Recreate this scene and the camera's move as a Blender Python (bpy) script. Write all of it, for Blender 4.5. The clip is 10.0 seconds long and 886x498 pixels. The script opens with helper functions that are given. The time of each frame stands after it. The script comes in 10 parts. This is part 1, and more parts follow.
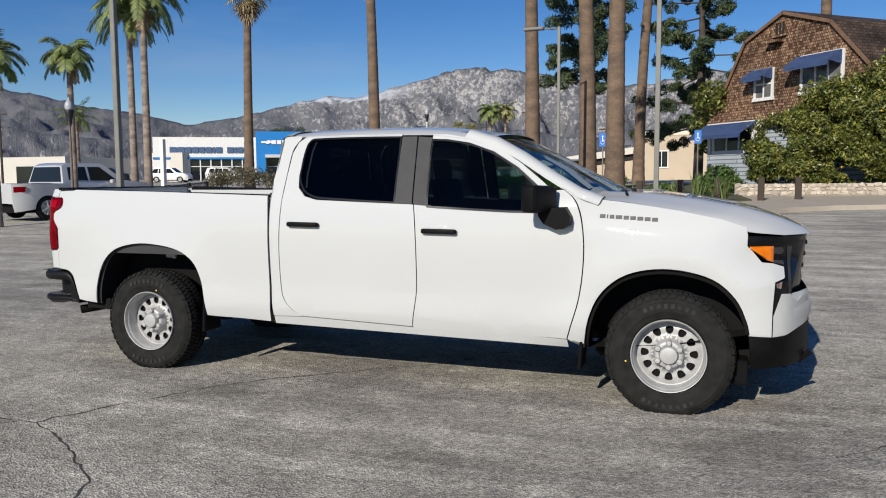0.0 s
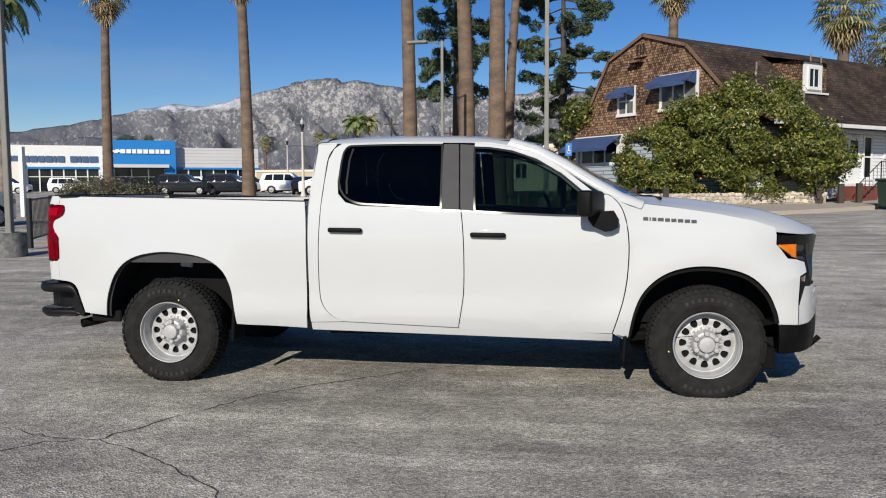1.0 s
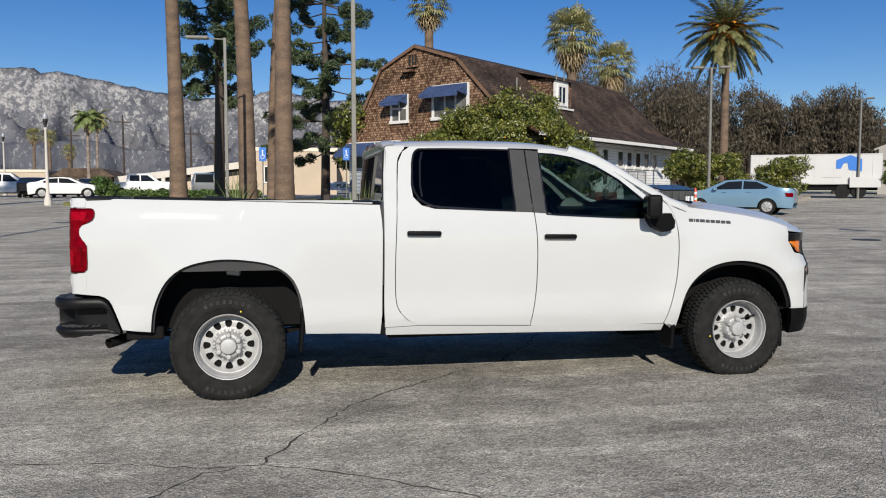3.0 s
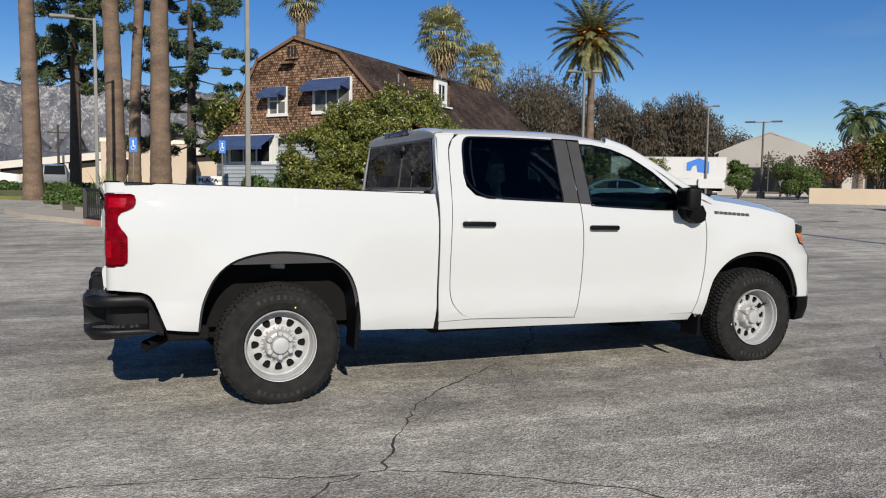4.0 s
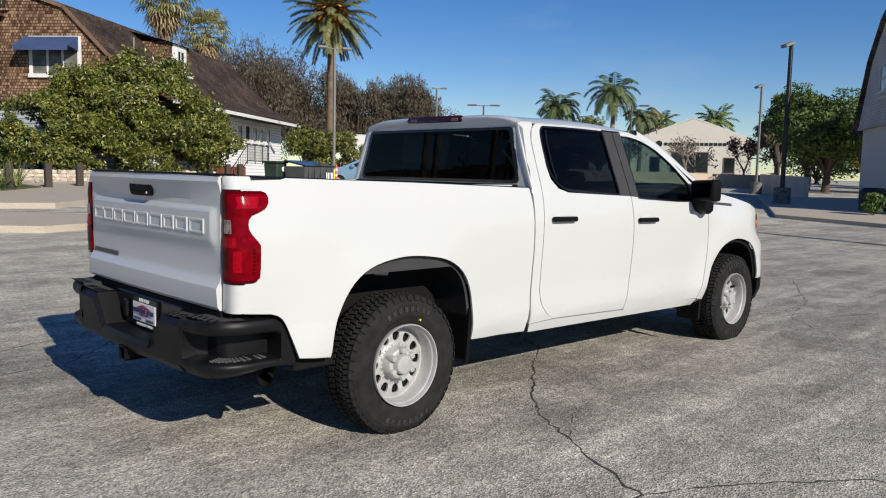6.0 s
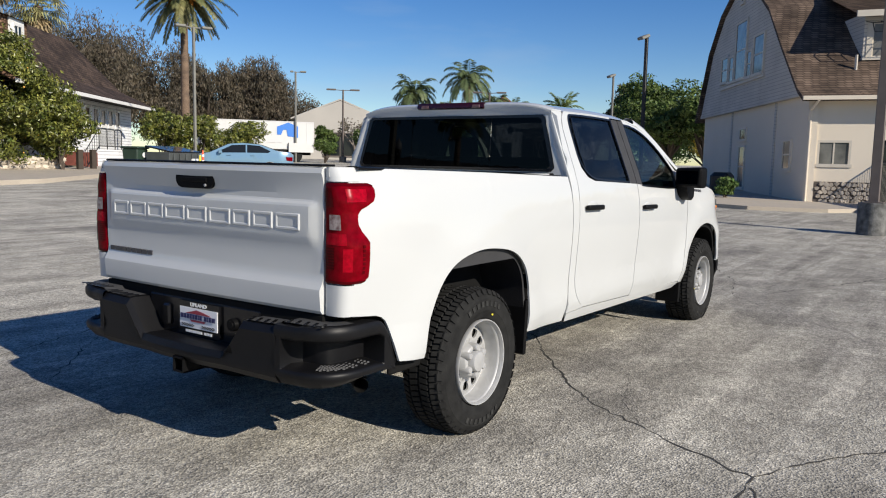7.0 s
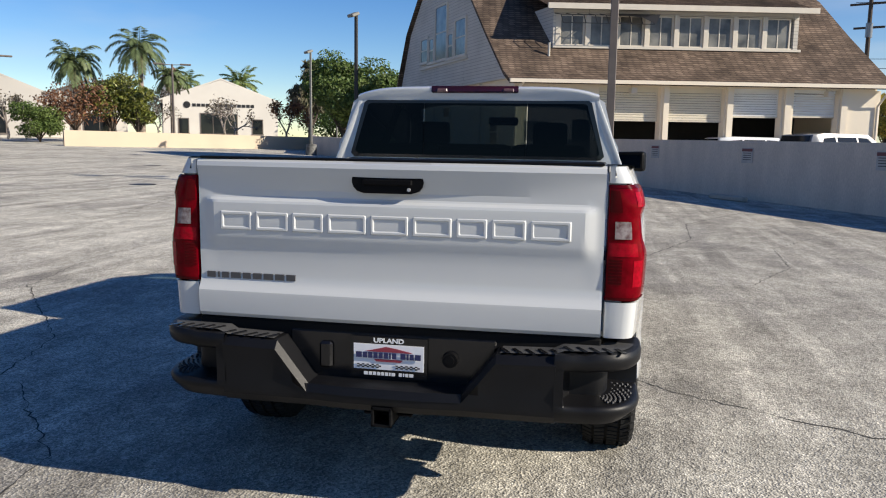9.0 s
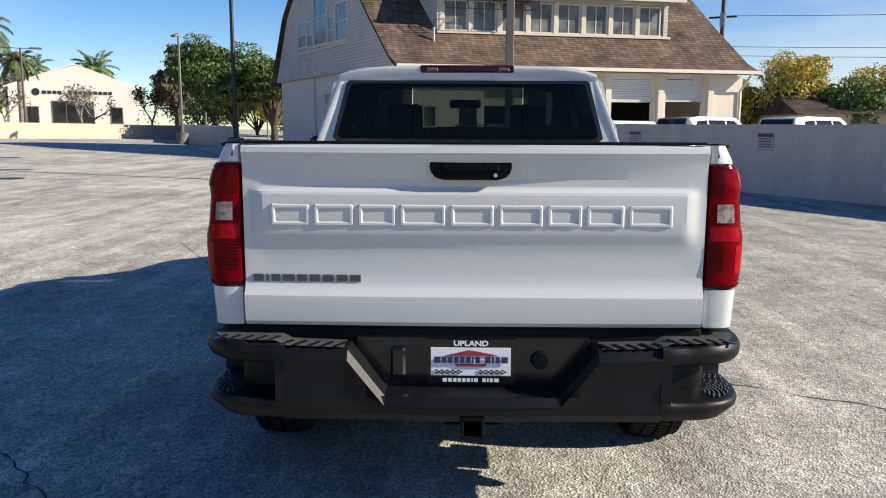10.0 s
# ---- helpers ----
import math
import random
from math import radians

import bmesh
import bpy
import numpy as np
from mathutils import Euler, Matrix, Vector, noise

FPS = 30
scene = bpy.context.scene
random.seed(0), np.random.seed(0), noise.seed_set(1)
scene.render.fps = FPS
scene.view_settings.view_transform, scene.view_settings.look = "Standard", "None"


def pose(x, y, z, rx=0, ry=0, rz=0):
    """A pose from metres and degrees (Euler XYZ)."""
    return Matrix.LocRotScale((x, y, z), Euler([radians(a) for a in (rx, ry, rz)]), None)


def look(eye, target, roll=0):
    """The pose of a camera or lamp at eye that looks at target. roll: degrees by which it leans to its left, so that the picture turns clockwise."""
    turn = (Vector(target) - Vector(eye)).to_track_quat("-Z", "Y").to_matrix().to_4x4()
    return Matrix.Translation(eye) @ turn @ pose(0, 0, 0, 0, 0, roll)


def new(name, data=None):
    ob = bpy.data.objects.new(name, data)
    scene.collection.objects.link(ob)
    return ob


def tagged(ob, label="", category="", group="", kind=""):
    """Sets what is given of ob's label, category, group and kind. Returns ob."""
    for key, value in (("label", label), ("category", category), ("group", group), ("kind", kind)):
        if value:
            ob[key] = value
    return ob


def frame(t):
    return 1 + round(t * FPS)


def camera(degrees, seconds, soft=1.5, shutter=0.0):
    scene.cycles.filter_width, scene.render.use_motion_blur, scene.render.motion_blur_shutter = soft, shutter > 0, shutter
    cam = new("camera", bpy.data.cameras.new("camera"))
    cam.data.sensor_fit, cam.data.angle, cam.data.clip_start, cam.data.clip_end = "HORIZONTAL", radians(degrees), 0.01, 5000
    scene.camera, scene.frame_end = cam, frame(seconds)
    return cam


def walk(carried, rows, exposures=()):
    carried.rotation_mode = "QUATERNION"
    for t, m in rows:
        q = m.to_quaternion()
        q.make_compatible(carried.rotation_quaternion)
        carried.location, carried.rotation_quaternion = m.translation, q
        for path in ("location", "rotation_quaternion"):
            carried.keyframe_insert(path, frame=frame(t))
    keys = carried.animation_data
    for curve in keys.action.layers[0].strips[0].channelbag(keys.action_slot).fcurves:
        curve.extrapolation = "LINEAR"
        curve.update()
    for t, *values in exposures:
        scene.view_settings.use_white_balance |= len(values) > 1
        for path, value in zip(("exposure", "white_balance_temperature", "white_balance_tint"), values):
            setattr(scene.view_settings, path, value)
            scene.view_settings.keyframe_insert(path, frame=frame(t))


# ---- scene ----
cam = camera(59.2, 10.0, soft=1.1)
PATH = [
    (0, (2.235, -6.068, 1.520), (1.586, -4.184, 1.341), -0.30),
    (0.5, (1.613, -6.389, 1.495), (1.142, -4.452, 1.331), -0.40),
    (1, (0.950, -6.590, 1.488), (0.663, -4.617, 1.336), -0.30),
    (1.5, (0.303, -6.729, 1.481), (0.201, -4.736, 1.337), -0.20),
    (2, (-0.360, -6.775, 1.465), (-0.280, -4.781, 1.325), 0.00),
    (2.5, (-1.030, -6.746, 1.472), (-0.772, -4.767, 1.331), 0.30),
    (2.7, (-1.242, -6.727, 1.490), (-0.933, -4.756, 1.347), 0.20),
    (3.8, (-2.698, -6.208, 1.449), (-2.006, -4.337, 1.306), 0.40),
    (4, (-2.939, -6.056, 1.421), (-2.181, -4.211, 1.274), 0.70),
    (4.5, (-3.496, -5.649, 1.433), (-2.573, -3.881, 1.278), 0.70),
    (5, (-3.999, -5.198, 1.452), (-2.912, -3.528, 1.285), 0.90),
    (5.5, (-4.417, -4.717, 1.484), (-3.179, -3.158, 1.303), 1.12),
    (6, (-4.864, -4.257, 1.493), (-3.482, -2.825, 1.297), 1.25),
    (6.2, (-5.001, -4.051, 1.461), (-3.565, -2.673, 1.258), 1.10),
    (7.3, (-5.699, -2.845, 1.495), (-4.002, -1.813, 1.263), 1.41),
    (7.5, (-5.781, -2.584, 1.483), (-4.042, -1.623, 1.246), 1.57),
    (8, (-6.000, -1.954, 1.496), (-4.170, -1.184, 1.252), 1.60),
    (8.5, (-6.083, -1.337, 1.504), (-4.182, -0.771, 1.247), 1.34),
    (9, (-6.027, -0.764, 1.532), (-4.080, -0.400, 1.261), 0.87),
    (9.5, (-5.962, -0.287, 1.533), (-3.991, -0.106, 1.245), 0.61),
    (10, (-5.812, 0.055, 1.502), (-3.835, 0.093, 1.201), 0.24),
]
EXPOSURES = ((0.0, 0.13, 6500, 10), (4.0, 0.17, 6550, 10), (6.0, 0.29, 6600, 10), (8.0, 0.57, 6700, 10), (9.0, 0.77, 6800, 10), (10.0, 0.95, 6800, 10))
walk(cam, [(t, look(eye, target, roll)) for t, eye, target, roll in PATH], exposures=EXPOSURES)

# ---- light ----
SUN_TO = Vector((-0.31, -1.90, 1.0)).normalized()
sky_world = bpy.data.worlds.new("sky")
scene.world = sky_world
sky_world.use_nodes = True
_n, _l = sky_world.node_tree.nodes, sky_world.node_tree.links
_n.clear()
_out, _bg, _sky = _n.new("ShaderNodeOutputWorld"), _n.new("ShaderNodeBackground"), _n.new("ShaderNodeTexSky")
_sky.sky_type = "NISHITA"
_sky.sun_disc = False
_sky.sun_elevation = math.asin(SUN_TO.z)
_sky.sun_rotation = math.atan2(SUN_TO.x, SUN_TO.y)
_sky.altitude = 1200
_sky.air_density, _sky.dust_density, _sky.ozone_density = 1.0, 0.1, 2.6
_bg.inputs["Strength"].default_value = 0.080
_hs = _n.new("ShaderNodeHueSaturation")
_hs.inputs["Hue"].default_value = 0.513
_hs.inputs["Saturation"].default_value = 1.36
_l.new(_sky.outputs[0], _hs.inputs["Color"])
# thin streaks of high cloud
_tc, _mp, _nz, _cr, _mx = (_n.new("ShaderNodeTexCoord"), _n.new("ShaderNodeMapping"), _n.new("ShaderNodeTexNoise"),
                           _n.new("ShaderNodeValToRGB"), _n.new("ShaderNodeMixRGB"))
_mp.inputs["Rotation"].default_value = (0.25, 0.1, 0.6)
_mp.inputs["Scale"].default_value = (1.1, 2.2, 9.0)
_nz.inputs["Scale"].default_value, _nz.inputs["Detail"].default_value = 1.6, 7.0
_cr.color_ramp.elements[0].position, _cr.color_ramp.elements[1].position = 0.52, 0.80
_cr.color_ramp.elements[1].color = (0.30, 0.30, 0.30, 1)
_l.new(_tc.outputs["Generated"], _mp.inputs["Vector"])
_l.new(_mp.outputs[0], _nz.inputs["Vector"])
_l.new(_nz.outputs["Fac"], _cr.inputs[0])
_l.new(_cr.outputs[0], _mx.inputs[0])
_l.new(_hs.outputs[0], _mx.inputs[1])
_mx.inputs[2].default_value = (4.6, 5.4, 6.3, 1)
# a thin veil of cloud low in the south-east
_dt, _vr, _vn, _vm, _vx = (_n.new("ShaderNodeVectorMath"), _n.new("ShaderNodeMapRange"), _n.new("ShaderNodeMapRange"),
                           _n.new("ShaderNodeMath"), _n.new("ShaderNodeMixRGB"))
_dt.operation = "DOT_PRODUCT"
_dt.inputs[1].default_value = Vector((0.83, -0.55, 0.10)).normalized()
_l.new(_tc.outputs["Generated"], _dt.inputs[0])
_vr.inputs["From Min"].default_value, _vr.inputs["From Max"].default_value = 0.90, 0.995
_l.new(_dt.outputs["Value"], _vr.inputs["Value"])
_vn.inputs["From Min"].default_value, _vn.inputs["From Max"].default_value = 0.38, 0.66
_vn.inputs["To Min"].default_value, _vn.inputs["To Max"].default_value = 0.15, 0.75
_l.new(_nz.outputs["Fac"], _vn.inputs["Value"])
_vm.operation = "MULTIPLY"
_l.new(_vr.outputs[0], _vm.inputs[0])
_l.new(_vn.outputs[0], _vm.inputs[1])
_l.new(_vm.outputs[0], _vx.inputs[0])
_l.new(_mx.outputs[0], _vx.inputs[1])
_vx.inputs[2].default_value = (4.6, 5.2, 5.9, 1)
_l.new(_vx.outputs[0], _bg.inputs["Color"])
_l.new(_bg.outputs[0], _out.inputs["Surface"])

_sd = bpy.data.lights.new("sun", "SUN")
_sd.energy, _sd.angle, _sd.color = 4.45, radians(0.53), (1.0, 0.935, 0.825)
sun = new("sun", _sd)
sun.matrix_world = look(SUN_TO * 60, (0, 0, 0))


# ---- materials ----
def mat(name, colour, rough=0.6, metal=0.0, vary=0.0, scale=5.0, bump=0.0, bump_scale=60.0, coat=0.0, spec=0.5, second=None,
        fine=0.0, island=0.0, random_ob=0.0, stretch=None, translucent=0.0):
    """A procedural surface: a base colour that drifts towards a second one, fine grain, and a little relief."""
    m = bpy.data.materials.new(name)
    m.use_nodes = True
    t = m.node_tree
    n, l = t.nodes, t.links
    b = n["Principled BSDF"]
    b.inputs["Roughness"].default_value, b.inputs["Metallic"].default_value = rough, metal
    b.inputs["Specular IOR Level"].default_value = spec
    b.inputs["Coat Weight"].default_value, b.inputs["Coat Roughness"].default_value = coat, 0.04
    col = (*colour, 1)
    b.inputs["Base Color"].default_value = col
    tc = n.new("ShaderNodeTexCoord")
    src = tc.outputs["Object"]
    if stretch:
        mp = n.new("ShaderNodeMapping")
        mp.inputs["Scale"].default_value = stretch
        l.new(src, mp.inputs[0])
        src = mp.outputs[0]
    last = None
    if vary > 0:
        nz, mx, mr = n.new("ShaderNodeTexNoise"), n.new("ShaderNodeMixRGB"), n.new("ShaderNodeMapRange")
        nz.inputs["Scale"].default_value, nz.inputs["Detail"].default_value = scale, 6
        l.new(src, nz.inputs["Vector"])
        mr.inputs["From Min"].default_value, mr.inputs["From Max"].default_value = 0.32, 0.68
        mr.inputs["To Max"].default_value = vary
        l.new(nz.outputs["Fac"], mr.inputs["Value"])
        l.new(mr.outputs[0], mx.inputs[0])
        mx.inputs[1].default_value = col
        mx.inputs[2].default_value = (*(second or [c * 0.45 for c in colour]), 1)
        last = mx.outputs[0]
    if fine > 0:
        nz2, mx2 = n.new("ShaderNodeTexNoise"), n.new("ShaderNodeMixRGB")
        nz2.inputs["Scale"].default_value, nz2.inputs["Detail"].default_value = bump_scale, 2
        l.new(src, nz2.inputs["Vector"])
        mr2 = n.new("ShaderNodeMapRange")
        mr2.inputs["From Min"].default_value, mr2.inputs["From Max"].default_value = 0.3, 0.7
        mr2.inputs["To Min"].default_value, mr2.inputs["To Max"].default_value = 1 - fine, 1 + fine
        l.new(nz2.outputs["Fac"], mr2.inputs["Value"])
        mx2.blend_type = "MULTIPLY"
        mx2.inputs[0].default_value = 1
        if last:
            l.new(last, mx2.inputs[1])
        else:
            mx2.inputs[1].default_value = col
        l.new(mr2.outputs[0], mx2.inputs[2])
        last = mx2.outputs[0]
    if island > 0 or random_ob > 0:
        mr3, mx3 = n.new("ShaderNodeMapRange"), n.new("ShaderNodeMixRGB")
        if island > 0:
            l.new(n.new("ShaderNodeNewGeometry").outputs["Random Per Island"], mr3.inputs["Value"])
        else:
            l.new(n.new("ShaderNodeObjectInfo").outputs["Random"], mr3.inputs["Value"])
        k = max(island, random_ob)
        mr3.inputs["To Min"].default_value, mr3.inputs["To Max"].default_value = 1 - k, 1 + k
        mx3.blend_type = "MULTIPLY"
        mx3.inputs[0].default_value = 1
        if last:
            l.new(last, mx3.inputs[1])
        else:
            mx3.inputs[1].default_value = col
        l.new(mr3.outputs[0], mx3.inputs[2])
        last = mx3.outputs[0]
    if last:
        l.new(last, b.inputs["Base Color"])
    if bump > 0:
        nz3, bp = n.new("ShaderNodeTexNoise"), n.new("ShaderNodeBump")
        nz3.inputs["Scale"].default_value, nz3.inputs["Detail"].default_value = bump_scale, 3
        l.new(src, nz3.inputs["Vector"])
        bp.inputs["Strength"].default_value, bp.inputs["Distance"].default_value = bump, 0.02
        l.new(nz3.outputs["Fac"], bp.inputs["Height"])
        l.new(bp.outputs[0], b.inputs["Normal"])
    if translucent > 0:
        tr, ms = n.new("ShaderNodeBsdfTranslucent"), n.new("ShaderNodeMixShader")
        if last:
            l.new(last, tr.inputs["Color"])
        else:
            tr.inputs["Color"].default_value = col
        ms.inputs[0].default_value = translucent
        l.new(b.outputs[0], ms.inputs[1])
        l.new(tr.outputs[0], ms.inputs[2])
        l.new(ms.outputs[0], n["Material Output"].inputs["Surface"])
    return m


def glass(name, tint, mirror=0.09, rough=0.0, ior=1.5):
    """Thin automobile or window glass: tinted see-through with a clear reflection."""
    m = bpy.data.materials.new(name)
    m.use_nodes = True
    n, l = m.node_tree.nodes, m.node_tree.links
    n.remove(n["Principled BSDF"])
    tr, gl, ms, lw, pw, mr = (n.new("ShaderNodeBsdfTransparent"), n.new("ShaderNodeBsdfGlossy"), n.new("ShaderNodeMixShader"),
                              n.new("ShaderNodeLayerWeight"), n.new("ShaderNodeMath"), n.new("ShaderNodeMath"))
    tr.inputs["Color"].default_value = (*tint, 1)
    gl.inputs["Roughness"].default_value = rough
    lw.inputs["Blend"].default_value = 0.5
    f0 = max(mirror, ((ior - 1) / (ior + 1)) ** 2)
    pw.operation, mr.operation = "POWER", "MULTIPLY_ADD"
    pw.inputs[1].default_value = 5.0
    mr.inputs[1].default_value, mr.inputs[2].default_value = 1 - f0, f0
    l.new(lw.outputs["Facing"], pw.inputs[0])
    l.new(pw.outputs[0], mr.inputs[0])
    l.new(mr.outputs[0], ms.inputs[0])
    l.new(tr.outputs[0], ms.inputs[1])
    l.new(gl.outputs[0], ms.inputs[2])
    l.new(ms.outputs[0], n["Material Output"].inputs["Surface"])
    return m


M = {}
M["paint"] = mat("white_car_paint", (0.525, 0.535, 0.53), 0.55, coat=1.0, vary=0.5, scale=1.3, second=(0.51, 0.52, 0.515), spec=0.2)
M["black_plastic"] = mat("black_plastic", (0.006, 0.006, 0.0065), 0.45, vary=0.5, scale=9, spec=0.10, bump=0.12, bump_scale=500)
M["gloss_black"] = mat("gloss_black", (0.006, 0.006, 0.007), 0.2, vary=0.2, scale=6)
M["handle_black"] = mat("handle_black", (0.004, 0.004, 0.0045), 0.5, vary=0.3, scale=9, spec=0.08)
M["grey_plastic"] = mat("grey_plastic", (0.036, 0.036, 0.038), 0.65, vary=0.4, scale=8, bump=0.1, bump_scale=400)
M["liner"] = mat("felt_wheel_liner", (0.018, 0.018, 0.020), 0.95, vary=0.5, scale=10, spec=0.1, second=(0.011, 0.011, 0.012), bump=0.3, bump_scale=200)
M["rubber"] = mat("tyre_rubber", (0.015, 0.015, 0.015), 0.85, vary=0.6, scale=14, spec=0.08, second=(0.031, 0.031, 0.030), bump=0.15, bump_scale=220)
M["steel"] = mat("silver_wheel", (0.47, 0.47, 0.465), 0.5, metal=0.3, vary=0.6, scale=14, second=(0.34, 0.34, 0.335))
M["chrome"] = mat("chrome", (0.75, 0.75, 0.76), 0.12, metal=1.0, vary=0.1, scale=10)
M["under"] = mat("underbody", (0.006, 0.006, 0.006), 0.85, spec=0.2, vary=0.5, scale=7)
M["red_lens"] = mat("red_lens", (0.185, 0.0005, 0.006), 0.14, vary=0.8, scale=26, second=(0.085, 0.0003, 0.002), spec=0.04, coat=0.08)
M["deep_red"] = mat("deep_red_lens", (0.085, 0.0005, 0.003), 0.2, vary=0.5, scale=16, second=(0.04, 0.0005, 0.001), spec=0.06, coat=0.12)
M["clear_lens"] = mat("clear_lens", (0.34, 0.29, 0.28), 0.2, vary=0.85, scale=55, second=(0.10, 0.04, 0.04), coat=0.3)
M["smoked_red"] = mat("smoked_red_lens", (0.036, 0.004, 0.006), 0.18, vary=0.6, scale=24, second=(0.016, 0.002, 0.003), coat=0.5)
M["smoked_clear"] = mat("smoked_clear_lens", (0.13, 0.075, 0.075), 0.2, vary=0.8, scale=50, second=(0.05, 0.02, 0.02), coat=0.3)
M["letter_rubber"] = mat("worn_grey_rubber", (0.046, 0.046, 0.044), 0.8, vary=0.9, scale=24, second=(0.017, 0.017, 0.017), spec=0.1)
M["amber"] = mat("amber_lens", (0.85, 0.22, 0.01), 0.12, vary=0.4, scale=30, second=(0.5, 0.08, 0.0), coat=1.0)
M["bright_red"] = mat("bright_red_reflector_and_glint", (0.36, 0.001, 0.012), 0.22, vary=0.7, scale=60, second=(0.15, 0.001, 0.004), spec=0.06, coat=0.15)
M["tread_sheen"] = mat("sunlit_tread_plastic", (0.055, 0.055, 0.056), 0.6, vary=0.5, scale=12, second=(0.035, 0.035, 0.036), bump=0.2, bump_scale=300)
M["bumper_black"] = mat("bumper_black", (0.007, 0.007, 0.008), 0.44, vary=0.5, scale=9, spec=0.22, bump=0.06, bump_scale=500)
M["badge"] = mat("badge_grey", (0.06, 0.06, 0.065), 0.35, spec=0.3)
M["seat"] = mat("seat_cloth", (0.016, 0.016, 0.018), 0.85, vary=0.4, scale=20)
M["glass_dark"] = glass("privacy_glass", (0.17, 0.19, 0.22), 0.006, ior=1.30)
M["glass_rear"] = glass("rear_window_glass", (0.014, 0.017, 0.022), 0.004, ior=1.24)
M["glass_slider"] = glass("sliding_pane_glass", (0.075, 0.09, 0.085), 0.004, ior=1.24)
M["glass_door"] = glass("door_glass", (0.46, 0.55, 0.53), 0.012, ior=1.28)
M["glass_screen"] = glass("windscreen_glass", (0.84, 0.90, 0.87), 0.06)
M["yellow_mark"] = mat("yellow_mark", (0.75, 0.62, 0.05), 0.6)
M["white_plate"] = mat("white_plate", (0.78, 0.78, 0.8), 0.4, vary=0.1, scale=30)
M["blue_ink"] = mat("blue_ink", (0.02, 0.022, 0.09), 0.5)
M["red_ink"] = mat("red_ink", (0.26, 0.03, 0.05), 0.5)
M["white_ink"] = mat("white_ink", (0.75, 0.75, 0.75), 0.5)


# ---- mesh helpers ----
def part(name, bm, material, parent=None, label="", sharp=32, smooth=True):
    """Links a bmesh as one mesh object, under a thing or a part."""
    bmesh.ops.recalc_face_normals(bm, faces=bm.faces)
    if smooth:
        lim = radians(sharp)
        for f in bm.faces:
            f.smooth = True
        for e in bm.edges:
            if len(e.link_faces) == 2 and e.calc_face_angle(0) > lim:
                e.smooth = False
    me = bpy.data.meshes.new(name)
    bm.to_mesh(me)
    bm.free()
    me.materials.append(material)
    ob = new(name, me)
    if parent is not None:
        ob.parent = parent
    if label:
        ob["label"] = label
    return ob


def thing(name, label, category, at=(0, 0, 0), turn=0.0, group="", kind=""):
    """An empty at the base of a thing, to which its parts belong."""
    ob = new(name)
    ob.empty_display_size = 0.2
    ob.matrix_basis = pose(*at, 0, 0, turn)
    return tagged(ob, label, category, group, kind)


def box(bm, lo, hi, bevel=0.0, m=None, seg=1):
    r = bmesh.ops.create_cube(bm, size=1.0)
    c = [(a + b) / 2 for a, b in zip(lo, hi)]
    s = [abs(b - a) for a, b in zip(lo, hi)]
    for v in r["verts"]:
        v.co = Vector((v.co.x * s[0] + c[0], v.co.y * s[1] + c[1], v.co.z * s[2] + c[2]))
    vs = r["verts"]
    if bevel > 0:
        es = list({e for v in vs for e in v.link_edges})
        rr = bmesh.ops.bevel(bm, geom=es, offset=min(bevel, min(s) * 0.45), segments=seg, affect="EDGES", profile=0.6)
        vs = list({v for f in rr["faces"] for v in f.verts} | {v for v in vs if v.is_valid})
    if m is not None:
        bmesh.ops.transform(bm, matrix=m, verts=vs)
    return vs


def cyl(bm, a, b, r0, r1=None, n=12, caps=True):
    """A tapered round bar from a to b."""
    a, b = Vector(a), Vector(b)
    r1 = r0 if r1 is None else r1
    d = b - a
    q = d.to_track_quat("Z", "Y").to_matrix()
    ra, rb = [], []
    for i in range(n):
        w = 2 * math.pi * i / n
        o = q @ Vector((math.cos(w), math.sin(w), 0))
        ra.append(bm.verts.new(a + o * r0))
        rb.append(bm.verts.new(b + o * r1))
    for i in range(n):
        j = (i + 1) % n
        bm.faces.new((ra[i], ra[j], rb[j], rb[i]))
    if caps:
        bm.faces.new(ra[::-1])
        bm.faces.new(rb)
    return ra + rb


def tube(bm, pts, radii, n=8, caps=True):
    """A round bar along a bent line."""
    pts = [Vector(p) for p in pts]
    if not hasattr(radii, "__len__"):
        radii = [radii] * len(pts)
    rings = []
    for i, p in enumerate(pts):
        d = (pts[min(i + 1, len(pts) - 1)] - pts[max(i - 1, 0)]).normalized()
        side = d.cross(Vector((0.31, 0.17, 0.93))).normalized()
        up = side.cross(d)
        rings.append([bm.verts.new(p + (side * math.cos(2 * math.pi * k / n) + up * math.sin(2 * math.pi * k / n)) * radii[i]) for k in range(n)])
    for r, s in zip(rings, rings[1:]):
        for k in range(n):
            bm.faces.new((r[k], r[(k + 1) % n], s[(k + 1) % n], s[k]))
    if caps:
        bm.faces.new(rings[0][::-1])
        bm.faces.new(rings[-1])


def lathe(bm, prof, n=48, axis="y", at=(0, 0, 0)):
    """Turns a profile of (radius, along) round an axis."""
    rings = []
    for r, h in prof:
        ring = []
        for k in range(n):
            w = 2 * math.pi * k / n
            c, s = r * math.cos(w), r * math.sin(w)
            p = (c, h, s) if axis == "y" else (c, s, h)
            ring.append(bm.verts.new(Vector(p) + Vector(at)))
        rings.append(ring)
    for r, s in zip(rings, rings[1:]):
        for k in range(n):
            bm.faces.new((r[k], r[(k + 1) % n], s[(k + 1) % n], s[k]))
    return rings


